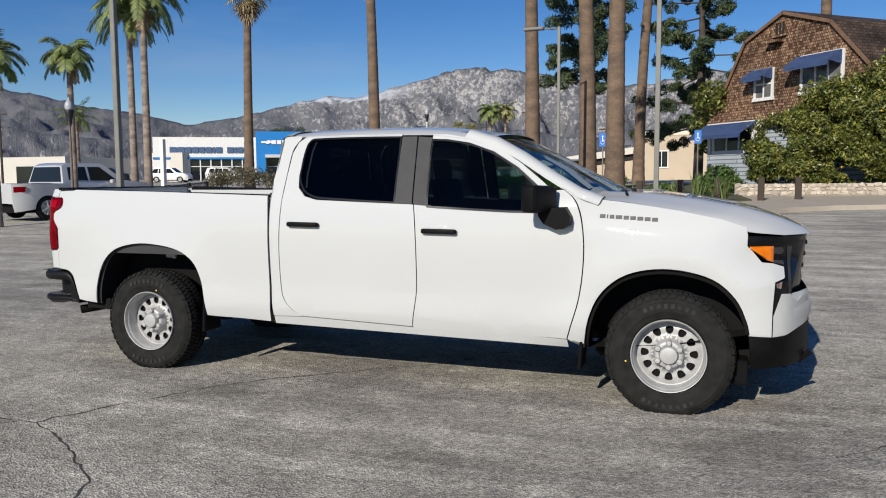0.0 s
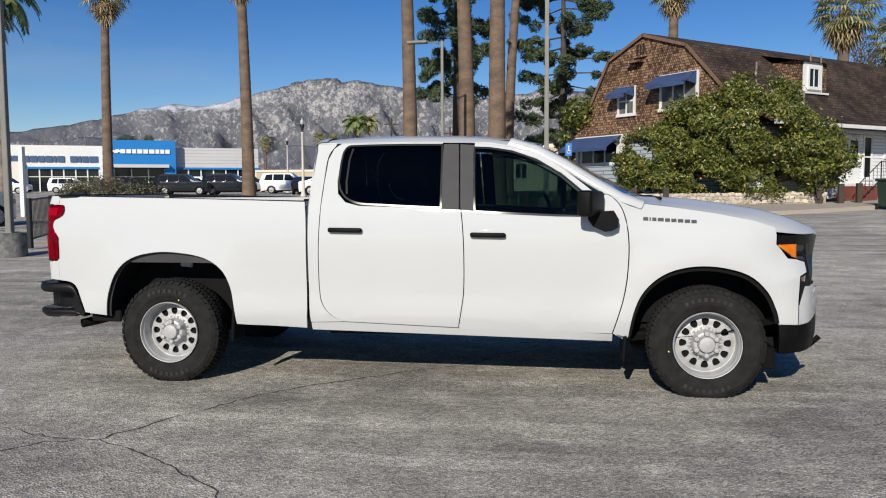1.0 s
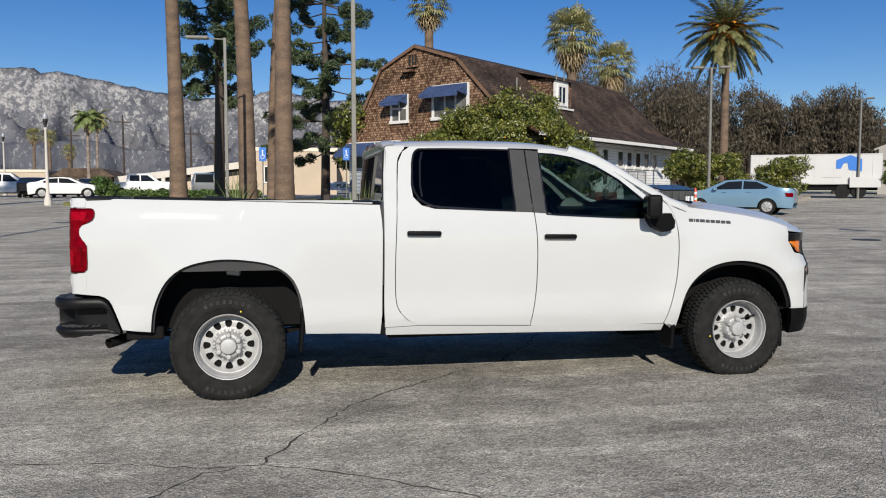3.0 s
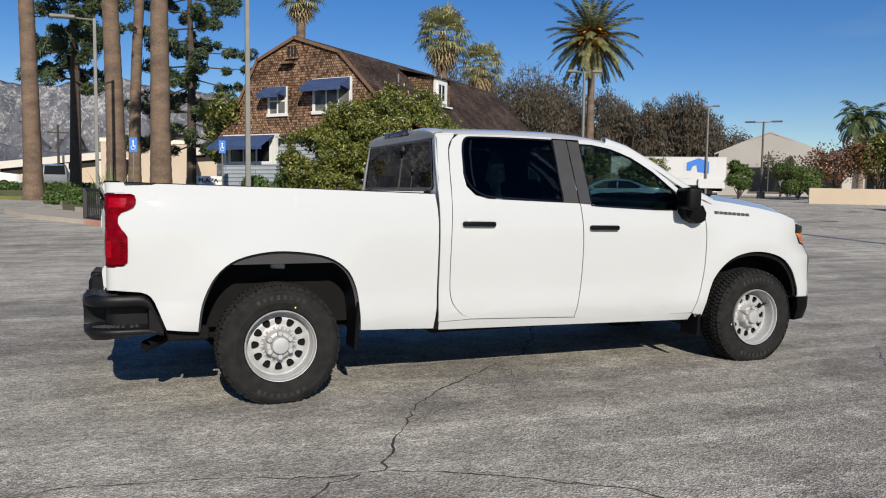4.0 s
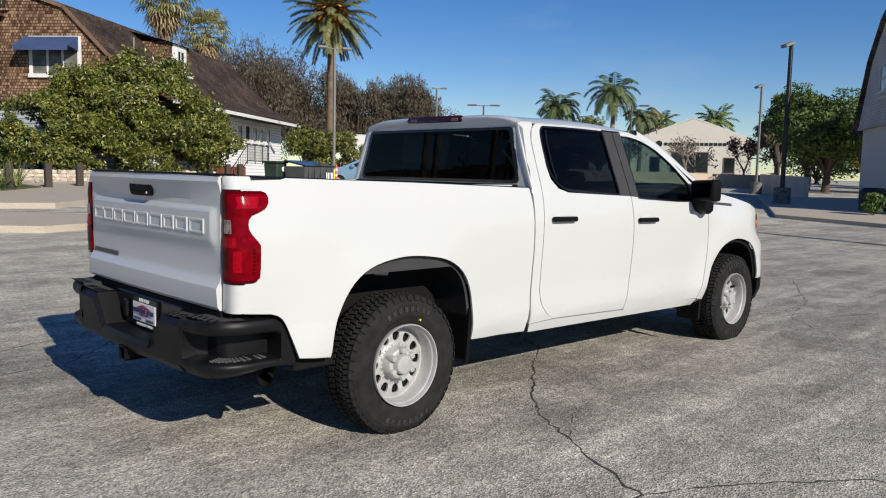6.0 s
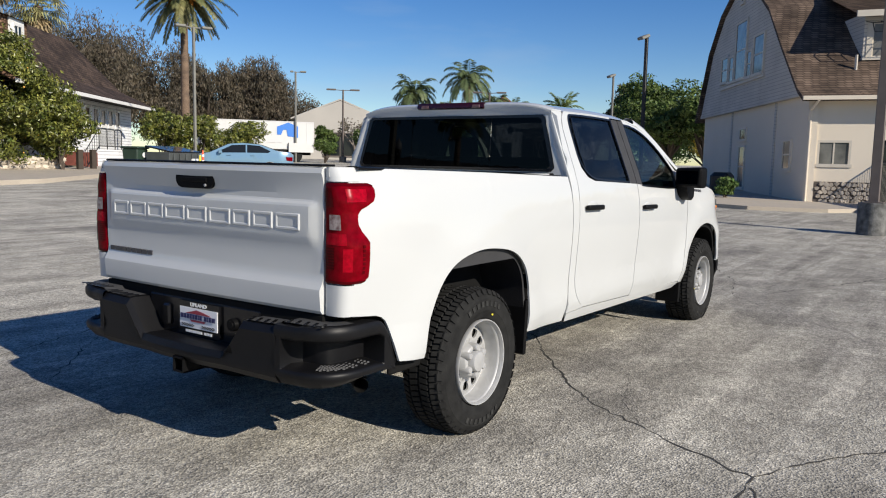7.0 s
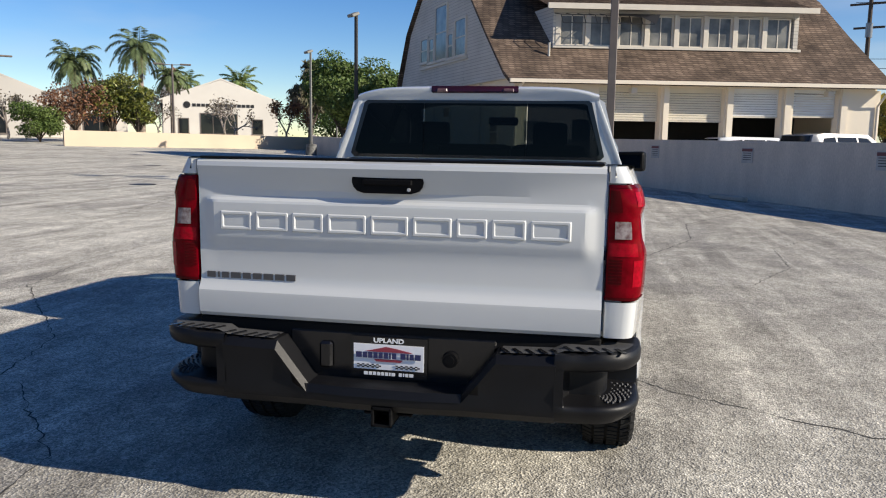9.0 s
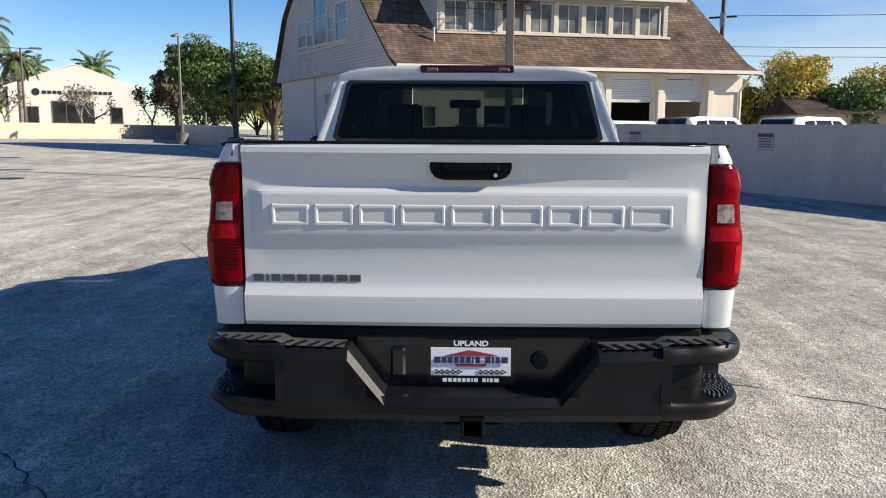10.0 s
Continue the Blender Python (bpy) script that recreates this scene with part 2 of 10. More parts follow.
def prism(bm, poly, depth, m=None):
    """A flat outline in x and z given thickness along y (0 to depth)."""
    a = [bm.verts.new((x, 0, z)) for x, z in poly]
    b = [bm.verts.new((x, depth, z)) for x, z in poly]
    fs = [bm.faces.new(a), bm.faces.new(b[::-1])]
    k = len(poly)
    for i in range(k):
        fs.append(bm.faces.new((a[i], b[i], b[(i + 1) % k], a[(i + 1) % k])))
    for f in fs:
        f.normal_update()
    bmesh.ops.triangulate(bm, faces=fs[:2])
    if m is not None:
        bmesh.ops.transform(bm, matrix=m, verts=a + b)
    return a + b


def words(name, text, size, material, m, parent=None, depth=0.004, label="", stretch=1.0, weight=0.0):
    """Lettering as a solid mesh, with its middle at the pose m, facing -y before m."""
    cu = bpy.data.curves.new(name, "FONT")
    cu.body, cu.size, cu.extrude, cu.align_x, cu.align_y = text, size, depth, "CENTER", "CENTER"
    cu.offset, cu.resolution_u = weight, 3
    tmp = bpy.data.objects.new(name, cu)
    me = bpy.data.meshes.new_from_object(tmp)
    bpy.data.objects.remove(tmp)
    me.transform(Matrix.Diagonal((stretch, 1, 1, 1)))
    me.transform(m @ Matrix.Rotation(radians(90), 4, "X"))
    me.materials.append(material)
    ob = new(name, me)
    if parent is not None:
        ob.parent = parent
    if label:
        ob["label"] = label
    return ob


def blocks(name, widths, height, material, m, parent=None, depth=0.004, label="", gap=0.012, bevel=0.0):
    """A row of plain raised blocks, its middle at the pose m, facing -y before m; a negative width is a space."""
    bm = bmesh.new()
    total = sum(abs(w) for w in widths) + gap * (len(widths) - 1)
    x = -total / 2
    for w in widths:
        if w > 0:
            lo, hi = Vector((x, -depth, -height / 2)), Vector((x + w, depth, height / 2))
            c = bevel
            front = [bm.verts.new(v) for v in ((lo.x + c, lo.y, lo.z + c), (hi.x - c, lo.y, lo.z + c), (hi.x - c, lo.y, hi.z - c), (lo.x + c, lo.y, hi.z - c))]
            back = [bm.verts.new(v) for v in ((lo.x, hi.y, lo.z), (hi.x, hi.y, lo.z), (hi.x, hi.y, hi.z), (lo.x, hi.y, hi.z))]
            bm.faces.new(front)
            for i in range(4):
                j = (i + 1) % 4
                bm.faces.new((front[i], back[i], back[j], front[j]))
        x += abs(w) + gap
    bmesh.ops.transform(bm, matrix=m, verts=bm.verts[:])
    return part(name, bm, material, parent, label, smooth=False)


def block_row(name, widths, height, material, place, parent, depth, label, gap, bevel):
    """The same as separate pieces; place(x) gives the pose at a distance from the row's middle."""
    x = -(sum(abs(w) for w in widths) + gap * (len(widths) - 1)) / 2
    for w in widths:
        if w > 0:
            blocks(name, [w], height, material, place(x + w / 2), parent, depth, label, 0, bevel)
        x += abs(w) + gap


def rise(x, y):
    """The height of the ground, which climbs gently to the north and a little to the east."""
    def soft(v, w=3.0):
        return w * math.log1p(math.exp(min(v / w, 40)))
    a = soft(y - 3) - soft(y - 45) * 0.72 - soft(y - 120) * 0.28
    b = soft(x - 6) - soft(x - 70)
    return 0.0252 * a + 0.0065 * b


# ---- ground ----
def asphalt_material():
    m = bpy.data.materials.new("worn_asphalt")
    m.use_nodes = True
    n, l = m.node_tree.nodes, m.node_tree.links
    b = n["Principled BSDF"]
    b.inputs["Roughness"].default_value = 0.9
    b.inputs["Specular IOR Level"].default_value = 0.25
    tc = n.new("ShaderNodeTexCoord")

    def noise_node(scale, detail=4, stretch=None, rough=0.55):
        nz = n.new("ShaderNodeTexNoise")
        nz.inputs["Scale"].default_value, nz.inputs["Detail"].default_value, nz.inputs["Roughness"].default_value = scale, detail, rough
        if stretch:
            mp = n.new("ShaderNodeMapping")
            mp.inputs["Scale"].default_value = stretch
            mp.inputs["Rotation"].default_value = (0, 0, 0.5)
            l.new(tc.outputs["Object"], mp.inputs[0])
            l.new(mp.outputs[0], nz.inputs["Vector"])
        else:
            l.new(tc.outputs["Object"], nz.inputs["Vector"])
        return nz.outputs["Fac"]

    def ramp(src, a, b2, lo, hi):
        mr = n.new("ShaderNodeMapRange")
        mr.inputs["From Min"].default_value, mr.inputs["From Max"].default_value = a, b2
        mr.inputs["To Min"].default_value, mr.inputs["To Max"].default_value = lo, hi
        l.new(src, mr.inputs["Value"])
        return mr.outputs[0]

    def mix(fac, c1, c2, mode="MIX"):
        mx = n.new("ShaderNodeMixRGB")
        mx.blend_type = mode
        for k, v in ((0, fac), (1, c1), (2, c2)):
            if isinstance(v, (int, float)):
                mx.inputs[k].default_value = v
            elif isinstance(v, tuple):
                mx.inputs[k].default_value = v
            else:
                l.new(v, mx.inputs[k])
        return mx.outputs[0]

    base = mix(ramp(noise_node(0.22, 5), 0.38, 0.64, 0, 1), (0.399, 0.375, 0.318, 1), (0.291, 0.272, 0.233, 1))
    base = mix(ramp(noise_node(0.9, 6, (0.35, 2.2, 1)), 0.47, 0.70, 0, 0.75), base, (0.171, 0.158, 0.137, 1))
    base = mix(ramp(noise_node(3.1, 6), 0.52, 0.75, 0, 0.5), base, (0.488, 0.463, 0.396, 1))
    # long worn streaks and sealed swathes
    base = mix(ramp(noise_node(1.3, 5, (0.16, 3.0, 1)), 0.50, 0.62, 0, 0.42), base, (0.508, 0.478, 0.411, 1))
    base = mix(ramp(noise_node(0.55, 7, (0.6, 1.3, 1), 0.65), 0.53, 0.60, 0, 0.5), base, (0.186, 0.174, 0.157, 1))
    base = mix(1.0, base, ramp(noise_node(1.7, 6, None, 0.65), 0.3, 0.7, 0.72, 1.26), "MULTIPLY")
    base = mix(1.0, base, ramp(noise_node(9.0, 5, (1, 1.8, 1), 0.65), 0.3, 0.7, 0.80, 1.20), "MULTIPLY")
    # paler towards the north, by up to 15 percent between y 1.5 and 6
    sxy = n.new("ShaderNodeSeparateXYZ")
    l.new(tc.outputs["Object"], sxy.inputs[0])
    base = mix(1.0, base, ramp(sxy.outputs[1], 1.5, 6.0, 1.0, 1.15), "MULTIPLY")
    # pale stones in dark binder
    vo = n.new("ShaderNodeTexVoronoi")
    vo.inputs["Scale"].default_value = 84
    l.new(tc.outputs["Object"], vo.inputs["Vector"])
    sep = n.new("ShaderNodeSeparateColor")
    l.new(vo.outputs["Color"], sep.inputs[0])
    base = mix(1.0, base, ramp(sep.outputs[0], 0.0, 1.0, 0.58, 1.46), "MULTIPLY")
    base = mix(1.0, base, ramp(noise_node(160, 2), 0.3, 0.7, 0.57, 1.46), "MULTIPLY")
    l.new(base, b.inputs["Base Color"])
    bp = n.new("ShaderNodeBump")
    bp.inputs["Strength"].default_value, bp.inputs["Distance"].default_value = 0.7, 0.008
    l.new(vo.outputs["Distance"], bp.inputs["Height"])
    bp2 = n.new("ShaderNodeBump")
    bp2.inputs["Strength"].default_value, bp2.inputs["Distance"].default_value = 0.35, 0.03
    l.new(noise_node(11, 4), bp2.inputs["Height"])
    l.new(bp.outputs[0], bp2.inputs["Normal"])
    l.new(bp2.outputs[0], b.inputs["Normal"])
    return m


M["asphalt"] = asphalt_material()
M["concrete"] = mat("pale_concrete", (0.44, 0.385, 0.31), 0.85, vary=0.6, scale=1.6, second=(0.38, 0.33, 0.27), bump=0.3, bump_scale=40, fine=0.15)
M["crack"] = mat("open_crack", (0.045, 0.042, 0.038), 0.95, vary=0.4, scale=4)
M["pale_seal"] = mat("pale_crack_filler", (0.36, 0.33, 0.30), 0.9, vary=0.6, scale=6)
M["soil"] = mat("planting_soil", (0.10, 0.085, 0.05), 0.95, vary=0.8, scale=1.2, second=(0.06, 0.09, 0.025), bump=0.6, bump_scale=20)


def axis_steps():
    v = [0.0]
    step = 1.0
    while v[-1] < 2600:
        v.append(v[-1] + step)
        if v[-1] > 60:
            step *= 1.16
    return [-a for a in v[:0:-1]] + v


def build_ground():
    xs = axis_steps()
    verts = [(x, y, rise(x, y)) for y in xs for x in xs]
    k = len(xs)
    faces = [(j * k + i, j * k + i + 1, (j + 1) * k + i + 1, (j + 1) * k + i) for j in range(k - 1) for i in range(k - 1)]
    me = bpy.data.meshes.new("ground")
    me.from_pydata(verts, [], faces)
    me.polygons.foreach_set("use_smooth", [True] * len(faces))
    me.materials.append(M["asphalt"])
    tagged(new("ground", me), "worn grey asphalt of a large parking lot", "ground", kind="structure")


build_ground()


def slab(name, outline, height, material, label, category, inset=0.0, kind="structure"):
    """A raised area with a kerb edge; its top follows the rise of the ground."""
    bm = bmesh.new()
    n = len(outline)
    top = [bm.verts.new((x, y, rise(x, y) + height)) for x, y in outline]
    bot = [bm.verts.new((x, y, rise(x, y) - 0.15)) for x, y in outline]
    f = bm.faces.new(top)
    for i in range(n):
        bm.faces.new((top[i], bot[i], bot[(i + 1) % n], top[(i + 1) % n]))
    f.normal_update()
    bmesh.ops.triangulate(bm, faces=[f])
    span = max(max(p[0] for p in outline) - min(p[0] for p in outline), max(p[1] for p in outline) - min(p[1] for p in outline))
    step = max(2.0, span / 30)
    for ax in (0, 1):
        lo, hi = min(p[ax] for p in outline), max(p[ax] for p in outline)
        v = lo + step
        while v < hi:
            co, no = [0, 0, 0], [0, 0, 0]
            co[ax], no[ax] = v, 1
            bmesh.ops.bisect_plane(bm, geom=bm.verts[:] + bm.edges[:] + bm.faces[:], plane_co=co, plane_no=no)
            v += step
    tops = set()
    for f in bm.faces:
        if abs(f.normal.z) > 0.5:
            tops.update(f.verts)
    for v in tops:
        v.co.z = rise(v.co.x, v.co.y) + height
    return tagged(part(name, bm, material, sharp=25), label, category, kind=kind)


# raised pavement along the north of the lot, with its rounded tongue
island = [(-6.6, 23.6), (-5.6, 20.8), (-4.75, 19.4), (-3.92, 18.08), (-3.04, 16.7), (-2.4, 15.2), (-1.75, 13.2), (-1.44, 12.3), (-0.93, 11.6), (-0.2, 11.2), (0.7, 11.5), (1.5, 12.2), (1.4, 13.2), (0.2, 14.6), (-1.4, 16.6), (-3.0, 19.4), (-4.4, 22.4), (-5.4, 24.0)]
slab("island_kerb", island, 0.13, M["concrete"], "sandy concrete kerb island with a rounded tip", "kerb")
tongue = [(-6.5, 41), (-5.0, 26.5), (-3.6, 22.6), (-1.6, 19.2), (0.2, 17.2), (1.8, 16.9), (3.4, 18.4), (4.6, 20.2), (6.0, 21.3), (7.8, 21.9), (10.2, 23.6), (13.6, 26.2), (16.0, 28.6), (22.0, 31.0), (29.0, 35.5), (34, 41), (30, 46), (10, 46)]
slab("pavement", tongue, 0.15, M["concrete"], "sandy concrete pavement with a low kerb", "pavement")
M["red_kerb"] = mat("faded_red_kerb_paint", (0.42, 0.16, 0.12), 0.85, vary=0.9, scale=3.0, second=(0.46, 0.32, 0.25), bump=0.3, bump_scale=40)
slab("red_kerb_edge", [(-3.95, 18.06), (-3.07, 16.68), (-2.43, 15.18), (-1.78, 13.18), (-1.47, 12.27), (-1.33, 12.34), (-1.64, 13.24), (-2.29, 15.24), (-2.93, 16.74), (-3.81, 18.12)],
     0.136, M["red_kerb"], "kerb edge painted in faded red", "kerb")
slab("planting_bed", [(-5.9, 39), (-5.0, 26), (-2.0, 21.0), (1.2, 21.4), (3.6, 24.0), (3.2, 28.2), (9.2, 28.4), (14, 30.5), (15, 33), (24, 36), (24, 45), (8, 45)],
     0.19, M["soil"], "planting bed of dark soil and low greenery", "planting bed")
M["grass"] = mat("verge_grass", (0.11, 0.13, 0.035), 0.95, vary=0.9, scale=1.5, second=(0.17, 0.155, 0.06), bump=0.8, bump_scale=50)
slab("grass_verge", [(-12.5, 35.9), (-8.0, 34.95), (-5.4, 34.3), (-5.6, 44.8), (-12.5, 46.8)], 0.17, M["grass"], "strip of short grass behind a kerb", "grass")
slab("garage_pavement", [(21.2, 6.8), (20.2, 3.0), (21.0, 0.8), (24.6, -1.4), (27, -4), (30, 2), (42, 11), (36, 14)], 0.12, M["concrete"],
     "concrete apron at the foot of a beige building", "pavement")


def crack(name, pts, width, material, label, seed=1):
    """A ragged narrow line in the asphalt."""
    rnd = random.Random(seed)
    line = []
    for (x0, y0), (x1, y1) in zip(pts, pts[1:]):
        k = max(2, int(math.hypot(x1 - x0, y1 - y0) / 0.06))
        for i in range(k):
            f = i / k
            line.append((x0 + (x1 - x0) * f + rnd.gauss(0, 0.011), y0 + (y1 - y0) * f + rnd.gauss(0, 0.011)))
    line.append(pts[-1])
    bm = bmesh.new()
    prev = None
    for i, (x, y) in enumerate(line):
        a, b = line[max(i - 1, 0)], line[min(i + 1, len(line) - 1)]
        dx, dy = b[0] - a[0], b[1] - a[1]
        d = math.hypot(dx, dy) or 1
        w = width * rnd.uniform(0.12, 0.85) / 2
        cur = [bm.verts.new((x - dy / d * s * w, y + dx / d * s * w, rise(x, y) + 0.0025)) for s in (-1, 1)]
        if prev:
            bm.faces.new((prev[0], prev[1], cur[1], cur[0]))
        prev = cur
    return tagged(part(name, bm, material, smooth=False), label, "crack", kind="structure", group="cracks in the asphalt")


CR = "thin jagged crack running through the asphalt"
crack("asphalt_crack", [(-0.15, -0.42), (-0.5, -0.72), (-0.88, -1.02), (-1.18, -1.32), (-1.38, -1.7), (-1.58, -2.05), (-1.74, -2.4)], 0.022, M["crack"], CR, 1)
crack("asphalt_crack", [(-0.15, -0.42), (0.2, -0.2), (0.7, 0.5), (1.3, 1.6), (2.2, 2.6), (4.0, 3.6)], 0.018, M["crack"], CR, 2)
crack("asphalt_crack", [(-1.74, -2.4), (-1.3, -2.6), (-0.95, -2.85), (-0.7, -3.05), (-0.4, -3.6), (0.1, -4.3)], 0.02, M["crack"], CR, 3)
crack("asphalt_crack", [(-1.74, -2.4), (-2.1, -2.38), (-2.5, -2.22), (-3.2, -2.1), (-4.1, -2.3)], 0.017, M["crack"], CR, 4)
crack("asphalt_crack", [(-1.86, -2.4), (-2.05, -2.46), (-2.4, -3.0), (-2.6, -3.8)], 0.02, M["crack"], CR, 5)
crack("asphalt_crack", [(-1.38, -1.7), (-1.0, -1.45), (-0.4, -1.25), (-0.1, -0.6)], 0.005, M["crack"], CR, 12)
crack("pale_sealed_crack", [(2.9, -1.55), (2.45, -2.0), (2.25, -2.3), (1.98, -2.42), (1.9, -2.7), (1.57, -3.1), (1.4, -3.9)], 0.035, M["pale_seal"], "pale filled crack in the asphalt", 6)
crack("asphalt_crack", [(2.9, -1.55), (3.6, -0.9), (4.8, -0.6), (6.6, 0.3)], 0.014, M["crack"], CR, 7)
crack("asphalt_crack", [(-3.6, 2.2), (-2.2, 2.7), (-1.0, 3.1), (0.6, 4.6), (2.0, 5.0)], 0.016, M["crack"], CR, 8)
crack("asphalt_crack", [(-4.6, 0.9), (-3.9, 1.5), (-2.9, 1.7), (-2.0, 2.6)], 0.014, M["crack"], CR, 9)
crack("asphalt_crack", [(3.0, -2.6), (4.4, -3.3), (6.3, -3.5), (9.0, -5.2)], 0.02, M["crack"], CR, 10)
crack("asphalt_crack", [(4.2, 8.2), (6.8, 7.6), (10.2, 8.6), (15.0, 7.8)], 0.03, M["crack"], CR, 11)
crack("asphalt_crack", [(4.0, -1.2), (7.0, -2.4), (9.5, -2.6), (13.0, -4.4)], 0.03, M["crack"], CR, 13)


# ---- the white pickup ----
WHEELS = ((-1.9985, 0.402), (1.9985, 0.393))
LOW = ([0.30, 0.40, 0.46, 0.51, 0.56, 0.63, 0.72, 0.85, 1.00, 1.12, 1.22, 1.32, 1.40, 1.46],
       [0.86, 0.935, 0.958, 0.975, 0.986, 0.987, 0.985, 0.994, 1.004, 1.006, 1.000, 0.985, 0.962, 0.930])


# plan of the front corner below the headlamps, which is squarer than above
LOW_CORNER = ([2.15, 2.35, 2.45, 2.53, 2.60, 2.66, 2.70, 2.75, 2.80, 2.86, 2.95], [1.0, 1.0, 0.997, 0.987, 0.967, 0.931, 0.893, 0.81, 0.70, 0.52, 0.15])
M["mirror_tint"] = mat("dark_mirror", (0.10, 0.11, 0.12), 0.05, metal=1.0, vary=0.1, scale=10)


def side_y(x, z):
    """Half width of the body at a place on its side."""
    if z <= 1.40 or x < -0.87 or x > 1.5:
        w = float(np.interp(z, *LOW))
    else:
        w = 0.962 - (z - 1.40) * 0.39
    for cx, cz in WHEELS:
        d = math.hypot(x - cx, z - cz)
        if z > 0.42:
            w += 0.030 * math.exp(-((d - 0.60) / 0.15) ** 2)
    if x < -2.55:
        w -= 0.055 * ((-2.55 - x) / 0.5) ** 2
    if x > 2.15:
        q = min(0.98, (x - 2.15) / 0.80)
        k = min(1.0, max(0.0, (1.02 - z) / 0.14))
        low = float(np.interp(x, LOW_CORNER[0], LOW_CORNER[1]))
        w *= low * k + (1 - q ** 2.6) ** 0.5 * (1 - k)
    return w


def fender_y(x, z):
    """Half width of the front fender, which leans in towards the bonnet."""
    return side_y(x, min(z, 1.40)) - max(0, z - 1.18) * 0.30 * min(1, max(0, (x - 1.35) / 0.3))


def nose_x(y, z=1.1):
    """The front of the truck in plan."""
    q = min(0.999, abs(y))
    if z < 0.9:
        return min(2.87 - 0.05 * y * y, float(np.interp(q, [r * 0.98 for r in LOW_CORNER[1][::-1]], LOW_CORNER[0][::-1])))
    return min(2.86 - 0.06 * y * y, 2.15 + 0.80 * (1 - q ** 2) ** (1 / 2.6))


def sheet(bm, poly, sign, step=0.09, thick=0.012, y_of=side_y, off=0.0):
    """A body panel: an outline in x and z, laid on the body's side and given thickness."""
    b = bmesh.new()
    f = b.faces.new([b.verts.new((x, 0, z)) for x, z in poly])
    f.normal_update()
    bmesh.ops.triangulate(b, faces=[f])
    for ax, lo, hi in ((0, min(p[0] for p in poly), max(p[0] for p in poly)), (2, min(p[1] for p in poly), max(p[1] for p in poly))):
        v = math.ceil(lo / step) * step
        while v < hi - 1e-4:
            co, no = [0, 0, 0], [0, 0, 0]
            co[ax], no[ax] = v, 1
            bmesh.ops.bisect_plane(b, geom=b.verts[:] + b.edges[:] + b.faces[:], plane_co=co, plane_no=no, dist=1e-5)
            v += step
    bmesh.ops.dissolve_degenerate(b, dist=1e-5, edges=b.edges[:])
    outer, inner = {}, {}
    for v in b.verts:
        y = y_of(v.co.x, v.co.z) + off
        outer[v] = bm.verts.new((v.co.x, -sign * y, v.co.z))
        inner[v] = bm.verts.new((v.co.x, -sign * (y - thick), v.co.z))
    for f in b.faces:
        bm.faces.new([outer[v] for v in f.verts])
        bm.faces.new([inner[v] for v in f.verts][::-1])
    for e in b.edges:
        if len(e.link_faces) == 1:
            p, q = e.verts
            bm.faces.new((outer[p], outer[q], inner[q], inner[p]))
    b.free()


def ring(bm, out, inn, sign, thick=0.014, y_of=side_y, off=0.0):
    """A frame between two outlines with as many points."""
    n = len(out)
    rows = []
    for loop in (out, inn):
        rows.append([bm.verts.new((x, -sign * (y_of(x, z) + off), z)) for x, z in loop])
        rows.append([bm.verts.new((x, -sign * (y_of(x, z) + off - thick), z)) for x, z in loop])
    for i in range(n):
        j = (i + 1) % n
        for a, b in ((0, 2), (2, 3), (3, 1), (1, 0)):
            bm.faces.new((rows[a][i], rows[a][j], rows[b][j], rows[b][i]))


def spline(pts, n=6):
    """A smooth line through points (Catmull-Rom)."""
    out = []
    for i in range(len(pts) - 1):
        p0, p1, p2, p3 = pts[max(i - 1, 0)], pts[i], pts[i + 1], pts[min(i + 2, len(pts) - 1)]
        for k in range(n):
            t = k / n
            out.append(tuple(0.5 * (2 * b + (c - a) * t + (2 * a - 5 * b + 4 * c - d) * t * t + (3 * b - a - 3 * c + d) * t ** 3)
                             for a, b, c, d in zip(p0, p1, p2, p3)))
    out.append(tuple(pts[-1]))
    return out


REAR_ARCH = spline([(-2.515, 0.525), (-2.49, 0.70), (-2.41, 0.87), (-2.28, 0.975), (-2.08, 1.022), (-1.88, 1.018), (-1.69, 0.98), (-1.56, 0.895),
                    (-1.495, 0.77), (-1.468, 0.62), (-1.455, 0.475)], 4)
FRONT_ARCH = spline([(1.455, 0.395), (1.488, 0.60), (1.56, 0.765), (1.69, 0.885), (1.86, 0.942), (2.06, 0.945), (2.26, 0.89), (2.39, 0.775),
                     (2.455, 0.64), (2.475, 0.555)], 4)
RWIN = spline([(-0.655, 1.55), (-0.645, 1.72), (-0.615, 1.802), (-0.53, 1.815), (-0.2, 1.818), (0.10, 1.815)], 4) + \
    spline([(0.105, 1.70), (0.108, 1.50), (0.112, 1.362)], 4) + spline([(-0.10, 1.372), (-0.34, 1.386), (-0.50, 1.398), (-0.595, 1.44), (-0.64, 1.50)], 4)
FWIN = spline([(0.372, 1.335), (0.362, 1.55), (0.355, 1.79)], 4) + spline([(0.46, 1.785), (0.62, 1.757), (0.80, 1.692), (0.98, 1.585), (1.12, 1.468), (1.155, 1.43)], 4) + \
    spline([(1.158, 1.40), (1.15, 1.302)], 3) + spline([(0.95, 1.308), (0.65, 1.322), (0.45, 1.332)], 4)


